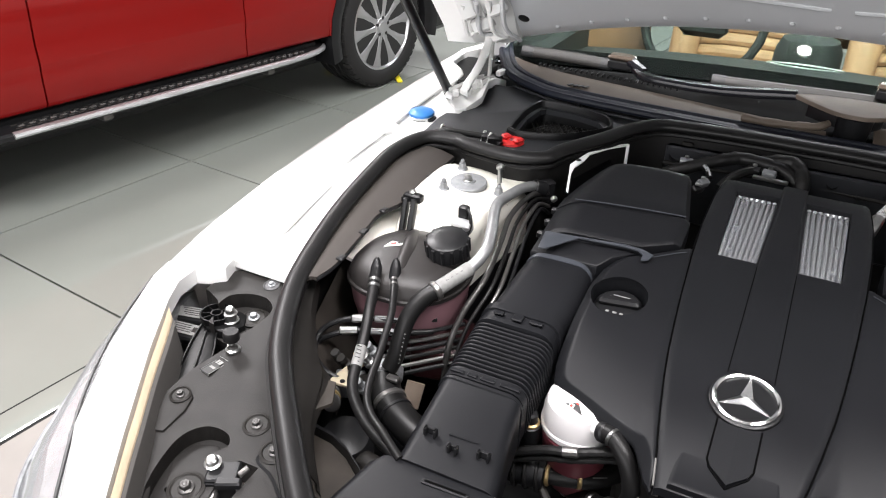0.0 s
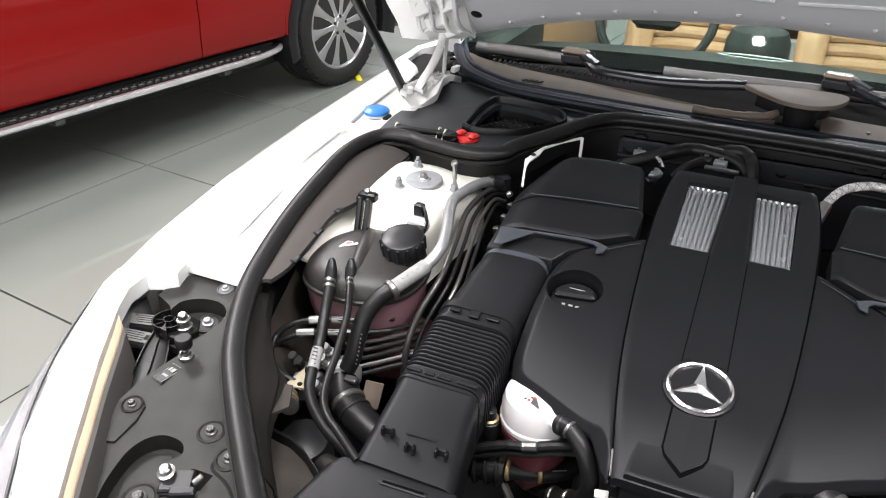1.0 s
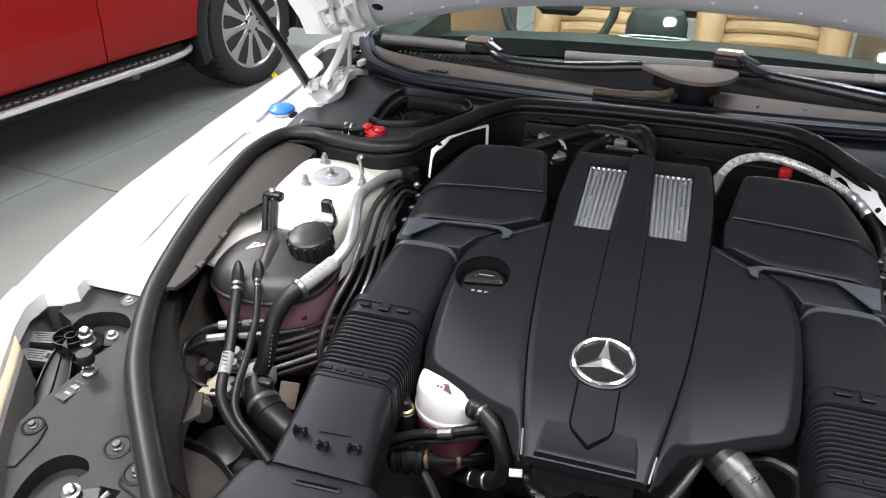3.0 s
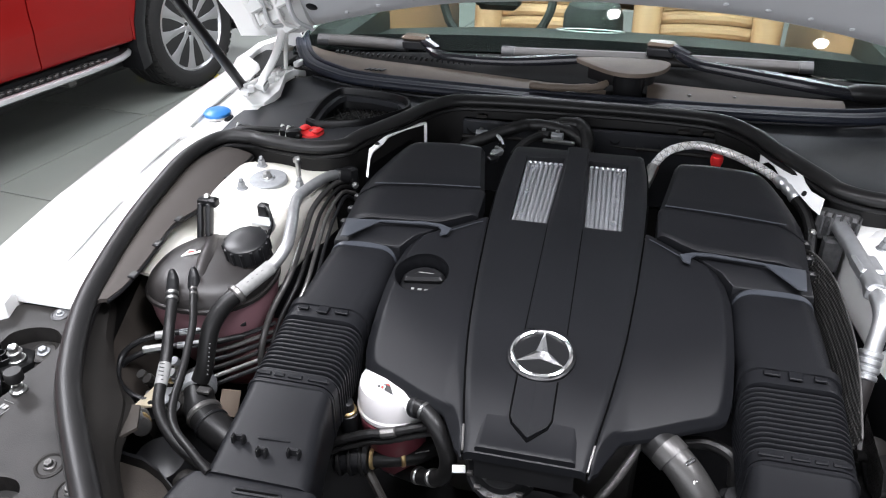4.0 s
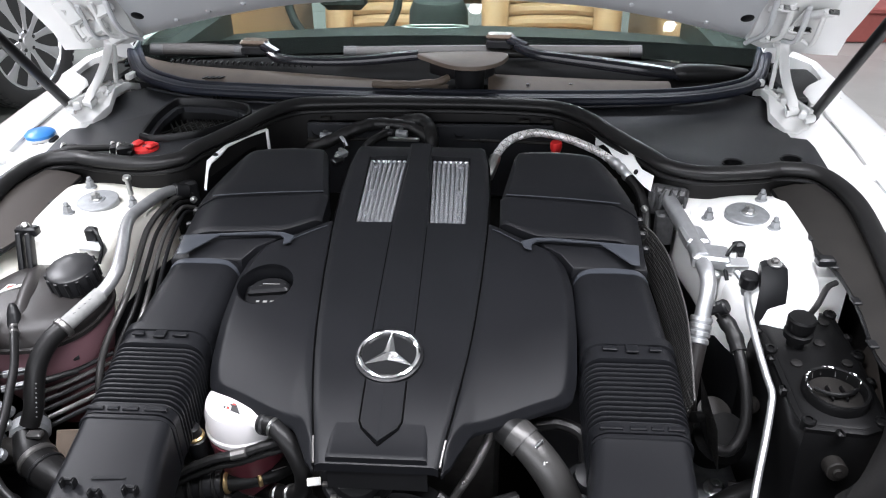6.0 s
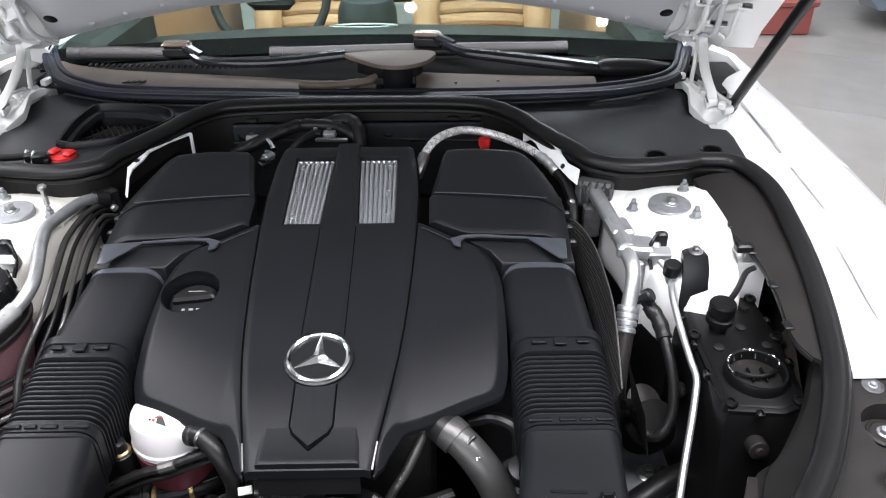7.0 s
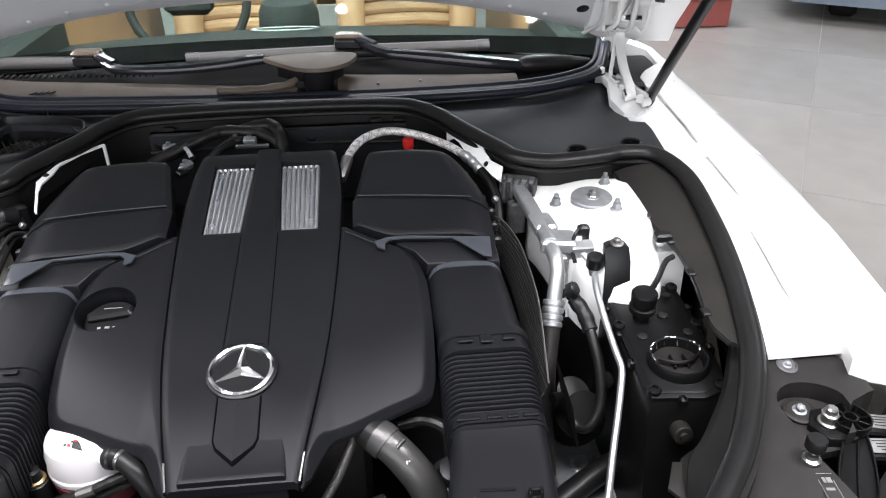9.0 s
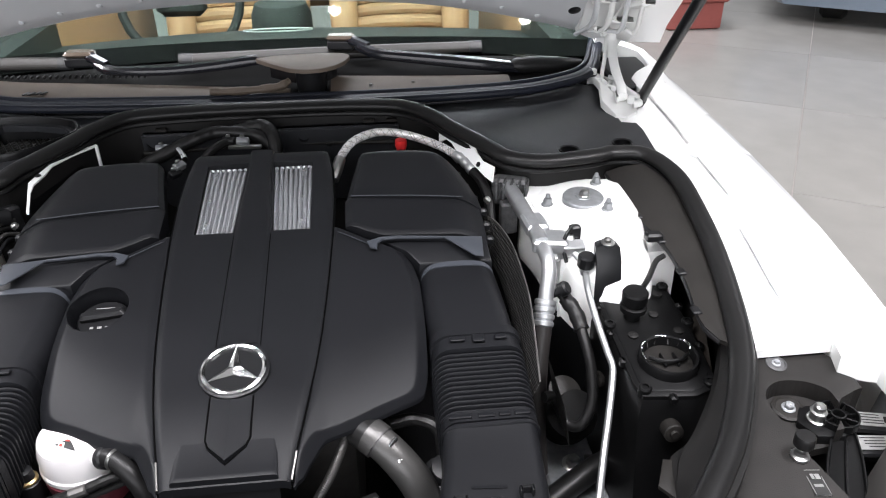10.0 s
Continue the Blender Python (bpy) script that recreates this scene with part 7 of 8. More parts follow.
part("flange", rod((-0.497, -0.052, 0.700), (-0.486, -0.074, 0.694), 0.0255, 20), CAST, bh, "dull grey metal flange")
part("flange_tab", box((-0.466, -0.088, 0.714), 0.02, 0.012, 0.008, 0.002), GUNMETAL, bh, "flange tab")
part("branch", tube([(-0.54, -0.06, 0.63), (-0.53, -0.075, 0.66), (-0.505, -0.085, 0.68), (-0.48, -0.092, 0.685)], 0.021, 16, 6), DUSTY, bh, "dusty black branch pipe")
part("end_pipe", tube([(-0.49, -0.17, 0.62), (-0.455, -0.185, 0.635), (-0.40, -0.195, 0.635), (-0.35, -0.20, 0.625)], 0.018, 14, 5), DUSTY, bh, "dusty lower pipe")
for x, y in ((-0.408, -0.115), (-0.395, -0.120)):
    part("hose_mark", box((x, y - 0.0115, 0.690), 0.005, 0.010, 0.001, 0.0004, Matrix.Rotation(radians(20), 3, "X")), PAPER, bh)
lp = thing("loop_pipe", (-0.6, -0.03, 0.68), "slim black pipe loop with bright unions", "pipe", group="slim pipes")
for k, dz in enumerate((0.0, -0.016)):
    dy = -0.012 * k
    part("loop", tube([(-0.455, 0.030 + dy, 0.752 + dz), (-0.50, 0.0 + dy, 0.753 + dz), (-0.56, -0.027 + dy, 0.754 + dz), (-0.595, -0.045 + dy * 1.2, 0.745 + dz), (-0.612, -0.065 + dy * 0.5, 0.73 + dz), (-0.600, -0.095, 0.715 + dz), (-0.572, -0.112, 0.708 + dz), (-0.545, -0.115, 0.702 + dz)], 0.0046, 10, 7), BLACK, lp)
    part("union", rod((-0.545 - 0.012 * k, -0.0205 + dy - 0.005 * k, 0.7537 + dz), (-0.572 - 0.012 * k, -0.0325 + dy - 0.006 * k, 0.7525 + dz), 0.0068, 8), STEEL, lp, "bright union nut")
    part("union_sleeve", rod((-0.492, 0.0045 + dy, 0.7529 + dz), (-0.54, -0.018 + dy, 0.7536 + dz), 0.0056, 8), PIPEGREY, lp, "aluminium sleeve")
vb = thing("valve_block", (-0.56, -0.09, 0.62), "small brass and metal valve block on the inner wing", "valve block")
part("block", box((-0.545, -0.085, 0.672), 0.045, 0.04, 0.03, 0.004, Matrix.Rotation(radians(25), 3, "Z")), CAST, vb, "grey metal block")
part("foil_plate", slab([(-0.553, -0.130), (-0.548, -0.085), (-0.519, -0.126)], lambda x, y: 0.706, 0.004, 0.001), PLATE, vb, "cream triangular plate")
# Dark disc on the plate, painted in for a hole.
part("grommet", lathe((-0.533, -0.121, 0.7062), (0, 0, 1), [(0.004, 0), (0.004, 0.001)], 12), BLACK, vb)
part("pump_body", lathe((-0.502, -0.160, 0.585), (0.1, -0.2, 1), [(0.036, 0), (0.04, 0.02), (0.04, 0.065), (0.034, 0.078), (0.02, 0.082)], 26), BLACK, vb, "black round pump body")
part("pump_ring", lathe((-0.47, -0.215, 0.60), (0.1, -0.2, 1), [(0.030, 0), (0.033, 0.01), (0.030, 0.016), (0.018, 0.016), (0.016, 0.01)], 20), BLACK, vb, "black ribbed ring")
for x, y, z, m in ((-0.538, -0.133, 0.682, CAST), (-0.546, -0.126, 0.680, ORANGE), (-0.555, -0.075, 0.695, DUSTY), (-0.535, -0.060, 0.70, ORANGE), (-0.515, -0.072, 0.712, STEEL), (-0.523, -0.05, 0.715, CAST), (-0.500, -0.115, 0.70, CAST), (-0.575, -0.062, 0.69, GUNMETAL)):
    part("fitting", lathe((x, y, z), (-0.2, -0.5, 1), [(0.009, 0), (0.009, 0.008), (0.006, 0.010), (0.005, 0.018), (0.0075, 0.019), (0.007, 0.024)], 10), m, vb, "threaded fitting")
for k in range(3):
    part("coil", lathe((-0.543 + 0.003 * k, -0.136 - 0.004 * k, 0.69 - 0.004 * k), (0.3, -0.8, 0.5), [(0.013, 0), (0.0145, 0.002), (0.013, 0.004)], 18), ORANGE if k == 1 else DARKST, vb, "dull coil")
part("plate", box((-0.447, -0.062, 0.672), 0.028, 0.004, 0.040, 0.001, Matrix.Rotation(radians(-35), 3, "X") @ Matrix.Rotation(radians(30), 3, "Z")), BROWN, vb, "dusty printed plate")
for k in range(6):
    part("fin_pipe", tube([(-0.52 + 0.004 * k, -0.01 - 0.008 * k, 0.725 - 0.010 * k), (-0.47, 0.012 - 0.008 * k, 0.733 - 0.010 * k), (-0.415, 0.05 - 0.008 * k, 0.745 - 0.010 * k)], 0.0036, 8, 4), (BLACK, GUNMETAL, BLACK, RUBBER, DARKST, BLACK)[k], vb, "slim pipe")
# Dark red-brown block that also paints in the shade below the tank.
tp = thing("lower_tank_panel", (-0.46, 0.05, 0.62), "dark red-brown panel, also standing for shade below the tank", "plastic panel")
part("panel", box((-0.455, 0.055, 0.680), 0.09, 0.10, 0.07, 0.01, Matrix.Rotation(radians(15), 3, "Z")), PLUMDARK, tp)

# side wall guides in front of the tanks
for s in (-1, 1):
    ag = thing("air_guide", (s * 0.58, -0.2, 0.55), "dusty moulded air guide panel inside the wing", "air guide", group="air guides")
    a = spline([(s * 0.648, -0.03, 0.818), (s * 0.634, -0.072, 0.808), (s * 0.592, -0.165, 0.793), (s * 0.535, -0.248, 0.783), (s * 0.467, -0.328, 0.773)], 5)
    b = spline([(s * 0.655, -0.005, 0.765), (s * 0.600, -0.096, 0.752), (s * 0.555, -0.140, 0.743), (s * 0.522, -0.164, 0.736), (s * 0.498, -0.240, 0.722), (s * 0.44, -0.31, 0.70)], 4)
    n = len(a) - 1
    m = len(b) - 1
    part("upper_wall", patch(lambda u, v: a[round(v * n)].lerp(b[min(m, round(v * m))], u) + V(-s * (0.010 if 0.3 < u < 0.75 else 0.0), 0, 0), 6, n, 0.005), DUSTY if s < 0 else BAYWALL, ag, "dusty grey-brown faceted wall")
    part("wall_tab", slab([(s * x, y) for x, y in ((0.552, -0.165), (0.516, -0.160), (0.498, -0.196), (0.512, -0.215), (0.545, -0.20))], lambda x, y: 0.738 + 0.1 * (y + 0.18), 0.005, 0.001), BROWNISH if s < 0 else DUSTY, ag, "dusty folded tab")
    part("inner_panel", patch(lambda u, v: (s * (0.668 - 0.05 * u - 0.055 * v), 0.10 - 0.20 * v, 0.775 - 0.03 * v - 0.13 * u), 5, 8, 0.005), BROWNISH, ag, "dusty brown inner panel")
    part("ledge", slab([(s * x, y) for x, y in ((0.572, -0.19), (0.500, -0.200), (0.468, -0.213), (0.408, -0.255), (0.365, -0.29), (0.34, -0.34), (0.40, -0.36), (0.508, -0.28))], lambda x, y: 0.668 + 0.1 * (y + 0.2), 0.012, 0.003), BROWNISH, ag, "dusty flat ledge")
    part("ledge_lip", loft([[V(s * x, y, 0.672 + dz) + V(s * dx, dx, 0) for dx, dz in ((0.003, -0.012), (0.003, 0.012), (-0.003, 0.012), (-0.004, -0.012))] for x, y in ((0.566, -0.193), (0.500, -0.200), (0.468, -0.213), (0.435, -0.234), (0.408, -0.255), (0.365, -0.29), (0.34, -0.34))]), BLACK, ag, "raised black lip")

# ---- bulkhead details ----
hs = thing("wiring_harness", (-0.08, 0.62, 0.84), "black wrapped wiring harness with silver plugs behind the cover", "wiring harness")
part("trunk", tube([(-0.235, 0.565, 0.848), (-0.2043, 0.570, 0.862), (-0.1636, 0.585, 0.877), (-0.1284, 0.60, 0.888), (-0.1026, 0.61, 0.8905), (-0.0587, 0.61, 0.888), (-0.02, 0.60, 0.882), (0.012, 0.58, 0.86)], 0.0125, 12, 8, ripple=0.0008, pitch=3), RUBBER, hs, "wrapped cable trunk")
part("trunk", tube([(-0.085, 0.615, 0.880), (-0.0494, 0.62, 0.8915), (-0.0178, 0.62, 0.896), (0.0007, 0.605, 0.8894), (0.0087, 0.585, 0.876), (0.010, 0.57, 0.85)], 0.0135, 12, 8, ripple=0.0008, pitch=3), RUBBER, hs, "wrapped cable trunk")
part("trunk", tube([(-0.128, 0.545, 0.850), (-0.110, 0.565, 0.868), (-0.085, 0.585, 0.878), (-0.06, 0.60, 0.876)], 0.0085, 10, 8), RUBBER, hs, "thin cable branch")
part("support_plate", box((-0.045, 0.572, 0.874), 0.062, 0.010, 0.006, 0.001, Matrix.Rotation(radians(-4), 3, "Z")), STEEL, hs, "bright support plate")
part("foil_sleeve", tube([(-0.1456, 0.515, 0.878), (-0.152, 0.528, 0.884), (-0.160, 0.542, 0.886)], 0.006, 10, 4), CHROME, hs, "bright foil sleeve")
for at, m in (((-0.1536, 0.500, 0.871), 55), ((-0.160, 0.488, 0.862), 55), ((-0.1994, 0.582, 0.874), 5), ((-0.0768, 0.590, 0.880), -8), ((-0.0492, 0.580, 0.882), -8)):
    p = part("plug", box(at, 0.024, 0.013, 0.014, 0.002, Matrix.Rotation(radians(m), 3, "Z") @ Matrix.Rotation(radians(25), 3, "X")), CAST if at[0] in (-0.1536, -0.0492, -0.1994) else BLACK, hs, "silver-grey plug")
    part("plug_clip", box(V(*at) + V(0.0, -0.004, 0.012), 0.008, 0.008, 0.004, 0.001), STEEL, p)
bw = thing("insulation_mat", (0, 0.68, 0.75), "black bulkhead insulation panel with round grommets", "insulation panel")
part("panel", box((0, 0.646, 0.80), 0.50, 0.012, 0.17, 0.005, Matrix.Rotation(radians(6), 3, "X")), TRAYBLK, bw)
for x, z in ((-0.2265, 0.866), (0.0605, 0.865), (0.1548, 0.861), (0.20, 0.872), (-0.12, 0.85), (0.11, 0.85)):
    r = 0.017 if x == -0.2265 else 0.012 if x == 0.0605 else 0.009
    g = part("grommet", lathe((x, 0.640 if abs(x) < 0.24 else 0.622, z), (0, -1, 0.15), [(r, -0.004), (r * 1.1, 0.004), (r * 0.8, 0.007), (r * 0.6, 0.003), (r * 0.3, 0.003)], 18), BLACK, bw, "black round grommet")
for x in (-0.21, 0.19, 0.235, -0.29):
    part("fold_clip", box((x, 0.638, 0.890), 0.022, 0.010, 0.008, 0.002), DUSTY, bw)
part("fold", tube([(-0.25, 0.634, 0.845), (0, 0.640, 0.85), (0.25, 0.634, 0.845)], 0.005, 8, 5), DUSTY, bw, "moulded fold")
bz = thing("braided_hose", (0.25, 0.55, 0.85), "braided steel hose arching over the intake box", "hose")
part("hose", tube([(0.128, 0.475, 0.862), (0.140, 0.510, 0.878), (0.165, 0.545, 0.889), (0.210, 0.567, 0.893), (0.264, 0.556, 0.888), (0.319, 0.523, 0.877), (0.352, 0.486, 0.868)], 0.0070, 14, 9, ripple=0.0004, pitch=1), BRAID, bz)
bp_ = spline([(0.128, 0.475, 0.862), (0.140, 0.510, 0.878), (0.165, 0.545, 0.889), (0.210, 0.567, 0.893), (0.264, 0.556, 0.888), (0.319, 0.523, 0.877), (0.352, 0.486, 0.868)], 26)
for turn_dir in (-1, 1):
    for k in range(7):
        pts = []
        for q in range(1, len(bp_) - 1):
            d = (bp_[q + 1] - bp_[q - 1]).normalized()
            n1 = d.cross(V(0, 0, 1)).normalized()
            n2 = n1.cross(d)
            a = 2 * math.pi * k / 7 + turn_dir * q * 0.34
            pts.append(bp_[q] + (n1 * math.cos(a) + n2 * math.sin(a)) * 0.0072)
        part("braid_strand", tube(pts, 0.0007, 5, 1), BRIGHT if k % 3 else PIPEGREY, bz, "woven steel strand")
part("end_fitting", tube([(0.120, 0.455, 0.850), (0.127, 0.472, 0.861), (0.134, 0.495, 0.872)], 0.0105, 10, 3), STEEL, bz, "bright end fitting")
part("end_fitting", tube([(0.345, 0.494, 0.870), (0.360, 0.472, 0.864), (0.372, 0.448, 0.856)], 0.0088, 12, 6, ripple=0.0018, pitch=2), ALU, bz, "bright end fitting")
part("end_hose", tube([(0.370, 0.452, 0.857), (0.385, 0.420, 0.845), (0.392, 0.385, 0.825), (0.390, 0.35, 0.80)], 0.009, 10, 5), RUBBER, bz, "black hose end")


def cap_red(at, r, label, wing):
    t = thing("filler_cap", at, label, "cap", group="red caps")
    part("cap", lathe(at, (0, -0.05, 1), [(r * 0.9, -0.012), (r, -0.008), (r, 0.0), (r * 0.9, 0.004), (r * 0.3, 0.005)], 30), RED, t)
    if wing:
        for d in (-1, 1):
            part("grip_lobe", box(V(*at) + V(d * r * 0.62, -d * r * 0.18, 0.008), r * 0.66, r * 0.95, 0.010, 0.004, Matrix.Rotation(radians(-16), 3, "Z")), RED, t, "raised grip lobe")
        part("centre_hole", lathe(V(*at) + V(0, 0, 0.005), (0, -0.05, 1), [(r * 0.22, 0), (r * 0.2, 0.001)], 14), MAROON, t, "dark centre")
    return t


cap_red((-0.533, 0.507, 0.874), 0.0255, "red plastic filler cap on the black cowl tray", True)
rc = cap_red((0.249, 0.563, 0.873), 0.0115, "small red cap on a stem behind the intake box", False)
part("stem", rod((0.249, 0.563, 0.835), (0.249, 0.563, 0.868), 0.009, 14), RED, rc, "red stem")
bc = thing("washer_cap", (-0.768, 0.556, 0.872), "blue washer fluid cap on the white wing channel", "cap")
part("cap", lathe((-0.765, 0.553, 0.879), (0, -0.05, 1), [(0.027, -0.002), (0.0285, 0.0), (0.0285, 0.005), (0.024, 0.0085), (0.012, 0.0105), (0.003, 0.011)], 12), BLUE, bc)
part("cap_base", lathe((-0.765, 0.553, 0.872), (0, -0.05, 1), [(0.027, -0.004), (0.0275, 0.0), (0.0275, 0.0055), (0.026, 0.006)], 30), LABEL, bc, "pale collar below the cap")
part("collar", lathe((-0.765, 0.553, 0.868), (0, -0.05, 1), [(0.033, 0), (0.034, 0.003), (0.03, 0.005)], 30), BLACK, bc, "black collar")
part("tab", box((-0.80, 0.57, 0.882), 0.02, 0.028, 0.006, 0.002), BLACK, bc, "black tab")
for x, y in ((-0.665, 0.475), (-0.575, 0.487), (-0.56, 0.482)):
    t = solid("cable_tie_block", box((x, y, 0.882), 0.03, 0.022, 0.018, 0.004, Matrix.Rotation(radians(20), 3, "Z")), BLACK, "black cable clip on the cowl tray edge", "cable clip", group="cable clips")
    part("tie", tube([(x - 0.012, y - 0.012, 0.876), (x - 0.010, y, 0.894), (x - 0.008, y + 0.012, 0.878)], 0.0022, 6, 5), LABEL, t, "white cable tie")
solid("tray_cable", tube([(-0.70, 0.47, 0.872), (-0.665, 0.472, 0.884), (-0.62, 0.478, 0.885), (-0.575, 0.483, 0.884), (-0.545, 0.478, 0.875)], 0.007, 10, 6), RUBBER, "black cable along the cowl tray edge", "cable")
# pale brackets either side of the boxes
strip = [(-0.362, 0.350, 0.868), (-0.376, 0.405, 0.880), (-0.3800, 0.428, 0.884), (-0.3720, 0.462, 0.887), (-0.3680, 0.492, 0.889), (-0.3440, 0.535, 0.891), (-0.3150, 0.570, 0.892), (-0.3125, 0.573, 0.892)]
bl = thing("white_bracket", (-0.36, 0.48, 0.84), "white painted edge strip of the bulkhead", "edge strip")
part("strip", loft([[Vector(p) + V(-0.9 * w, 0.45 * w, 0.0), Vector(p) + V(0.9 * w, -0.45 * w, -0.001), Vector(p) + V(0.9 * w, -0.45 * w, -0.004), Vector(p) + V(-0.9 * w, 0.45 * w, -0.004)] for p, w in zip(strip, (0.0026, 0.0028, 0.0058, 0.0060, 0.0026, 0.0024, 0.0024, 0.0026))]), PAINT, bl, "thin white strip")
part("strip", box((-0.3125, 0.570, 0.869), 0.006, 0.004, 0.046, 0.001), PAINT, bl, "short upright strip")
# Dark disc on the strip in place of a shaded hole.
part("grommet", lathe((-0.3755, 0.452, 0.8868), (0, -0.1, 1), [(0.005, 0), (0.005, 0.0008)], 14), BLACK, bl, "dark disc standing for the strip's hole")
solid("insulation_mat", patch(lambda u, v: (-0.384 + 0.056 * v, 0.40 + 0.205 * v, 0.858 - 0.12 * u), 4, 8, 0.006), BLACK, "black panel inside the white edge strip", "insulation panel")
plate = [(0.3233, 0.5721, 0.8899), (0.3457, 0.5332, 0.8919), (0.3759, 0.4816, 0.8967), (0.3807, 0.4592, 0.886), (0.3876, 0.4368, 0.8797), (0.4031, 0.4085, 0.8802), (0.3973, 0.391, 0.8587), (0.3876, 0.4114, 0.8607), (0.3778, 0.4368, 0.8651), (0.3661, 0.467, 0.8714), (0.3496, 0.501, 0.8724), (0.3418, 0.5254, 0.8807), (0.333, 0.5439, 0.8821), (0.3272, 0.5488, 0.8772), (0.3213, 0.5517, 0.8704)]
plate_n = V(-0.80, -0.42, 0.55).normalized()
bm = bmesh.new()
front = [bm.verts.new(Vector(p)) for p in plate]
back = [bm.verts.new(Vector(p) - plate_n * 0.003) for p in plate]
bm.faces.new(front)
bm.faces.new(back[::-1])
for k in range(len(plate)):
    q = (k + 1) % len(plate)
    bm.faces.new((front[k], front[q], back[q], back[k]))
br = solid("white_side_plate", bm, PAINT, "white painted bulkhead plate with dark hole", "bulkhead plate")
# No hole is cut here; a dark disc stands for its shade.
part("grommet", lathe(V(0.3807, 0.4397, 0.8719) + plate_n * 0.0005, plate_n, [(0.0048, 0), (0.0048, 0.001), (0.003, 0.0014)], 16), BLACK, br, "dark disc standing for the plate's hole")

# small clip on the near strut tower
for s in (-1, 1):
    sc = thing("sensor_clip", (s * 0.515, 0.205, 0.835), "black sensor plug on an aluminium clip at the strut tower", "sensor", group="sensor clips")
    part("bracket", box((s * 0.490, 0.188, 0.836), 0.034, 0.02, 0.02, 0.002, Matrix.Rotation(radians(15), 3, "X")), ALU, sc, "aluminium bracket")
    part("plug", box((s * 0.495, 0.204, 0.852), 0.018, 0.014, 0.03, 0.003), BLACK, sc, "black plug")
    part("plug_cable", tube([(s * 0.495, 0.204, 0.866), (s * 0.482, 0.196, 0.860), (s * 0.474, 0.186, 0.842), (s * 0.477, 0.172, 0.82)], 0.003, 8, 6), BLACK, sc, "slim cable")
p6 = solid("tall_stud", lathe((-0.480, 0.320, 0.868), (0, -0.05, 1), [(0.0042, 0), (0.0042, 0.026), (0.0072, 0.028), (0.0072, 0.033), (0.005, 0.036)], 14), STEEL, "tall bright stud on the strut tower", "stud")

# ---- the side with the fuse box ----
rp = thing("air_conditioning_pipe", (0.44, 0.2, 0.75), "thick aluminium pipe with valve, crimped to a black hose", "pipe", group="aluminium pipes")
part("pipe", tube([(0.427, 0.40, 0.842), (0.429, 0.38, 0.847), (0.434, 0.30, 0.848), (0.440, 0.225, 0.845), (0.4415, 0.195, 0.842)], 0.0132, 16, 7), ALU, rp, "thick aluminium pipe")
part("pipe", tube([(0.4415, 0.200, 0.841), (0.444, 0.165, 0.835), (0.443, 0.145, 0.822), (0.437, 0.128, 0.80), (0.430, 0.110, 0.772)], 0.0115, 14, 7), ALU, rp, "bent aluminium pipe")
part("flange_block", box((0.457, 0.205, 0.84), 0.055, 0.045, 0.022, 0.004, Matrix.Rotation(radians(-10), 3, "Z")), ALU, rp, "aluminium flange block")
part("flange_block", box((0.442, 0.25, 0.847), 0.036, 0.05, 0.02, 0.004, Matrix.Rotation(radians(4), 3, "Z")), ALU, rp, "aluminium flange block")
for k in range(4):
    a, b = V(0.4345, 0.122, 0.789), V(0.4265, 0.099, 0.755)
    part("crimp_ring", rod(a.lerp(b, k * 0.25), a.lerp(b, k * 0.25 + 0.2), 0.0162, 20), ALU, rp, "bright crimp ring")
part("crimp_core", rod((0.4345, 0.122, 0.789), (0.4265, 0.099, 0.755), 0.0145, 18), CAST, rp)
part("hose", tube([(0.427, 0.100, 0.757), (0.419, 0.078, 0.72), (0.413, 0.055, 0.68), (0.41, 0.03, 0.62), (0.41, 0.0, 0.56)], 0.0145, 14, 6), TANK, rp, "black rubber hose")
part("valve_cap", lathe((0.456, 0.126, 0.80), (0.7, -0.3, 0.6), [(0.006, -0.012), (0.006, 0.0), (0.011, 0.002), (0.0115, 0.012), (0.009, 0.015)], 12), BLACK, rp, "small black valve cap")
part("bolt", lathe((0.482, 0.20, 0.846), (1, -0.2, 0.2), [(0.008, 0), (0.008, 0.01), (0.005, 0.012)], 6), STEEL, rp, "bright bolt")
part("pipe_bolt", lathe((0.457, 0.172, 0.832), (0, -1, 0.2), [(0.005, 0), (0.005, 0.014), (0.003, 0.016)], 6), STEEL, rp)
sr = thing("suction_line", (0.5, 0.0, 0.65), "pale aluminium line bent along the fuse box", "pipe", group="aluminium pipes")
part("line", tube([(0.480, 0.19, 0.835), (0.492, 0.18, 0.829), (0.504, 0.163, 0.812), (0.499, 0.13, 0.803), (0.4985, 0.09, 0.787), (0.502, 0.03, 0.762), (0.504, 0.005, 0.752), (0.500, -0.012, 0.742), (0.486, -0.05, 0.72), (0.470, -0.09, 0.695), (0.452, -0.138, 0.66), (0.42, -0.22, 0.60)], 0.0050, 12, 6), ALU, sr, "pale bent line")
part("service_port", lathe((0.504, 0.163, 0.803), (0, -0.08, 1), [(0.008, -0.01), (0.009, 0.0), (0.009, 0.014), (0.007, 0.016)], 12), ALU, sr, "service port")
part("port_cap", lathe((0.504, 0.162, 0.818), (0, -0.08, 1), [(0.0125, 0), (0.0135, 0.003), (0.0135, 0.018), (0.011, 0.021)], 10), BLACK, sr, "black knurled port cap")
cb = solid("cast_bracket", box((0.432, 0.402, 0.836), 0.064, 0.03, 0.05, 0.005, Matrix.Rotation(radians(-20), 3, "Z")), CASTDARK, "grey cast aluminium bracket at the pipe's end", "bracket")
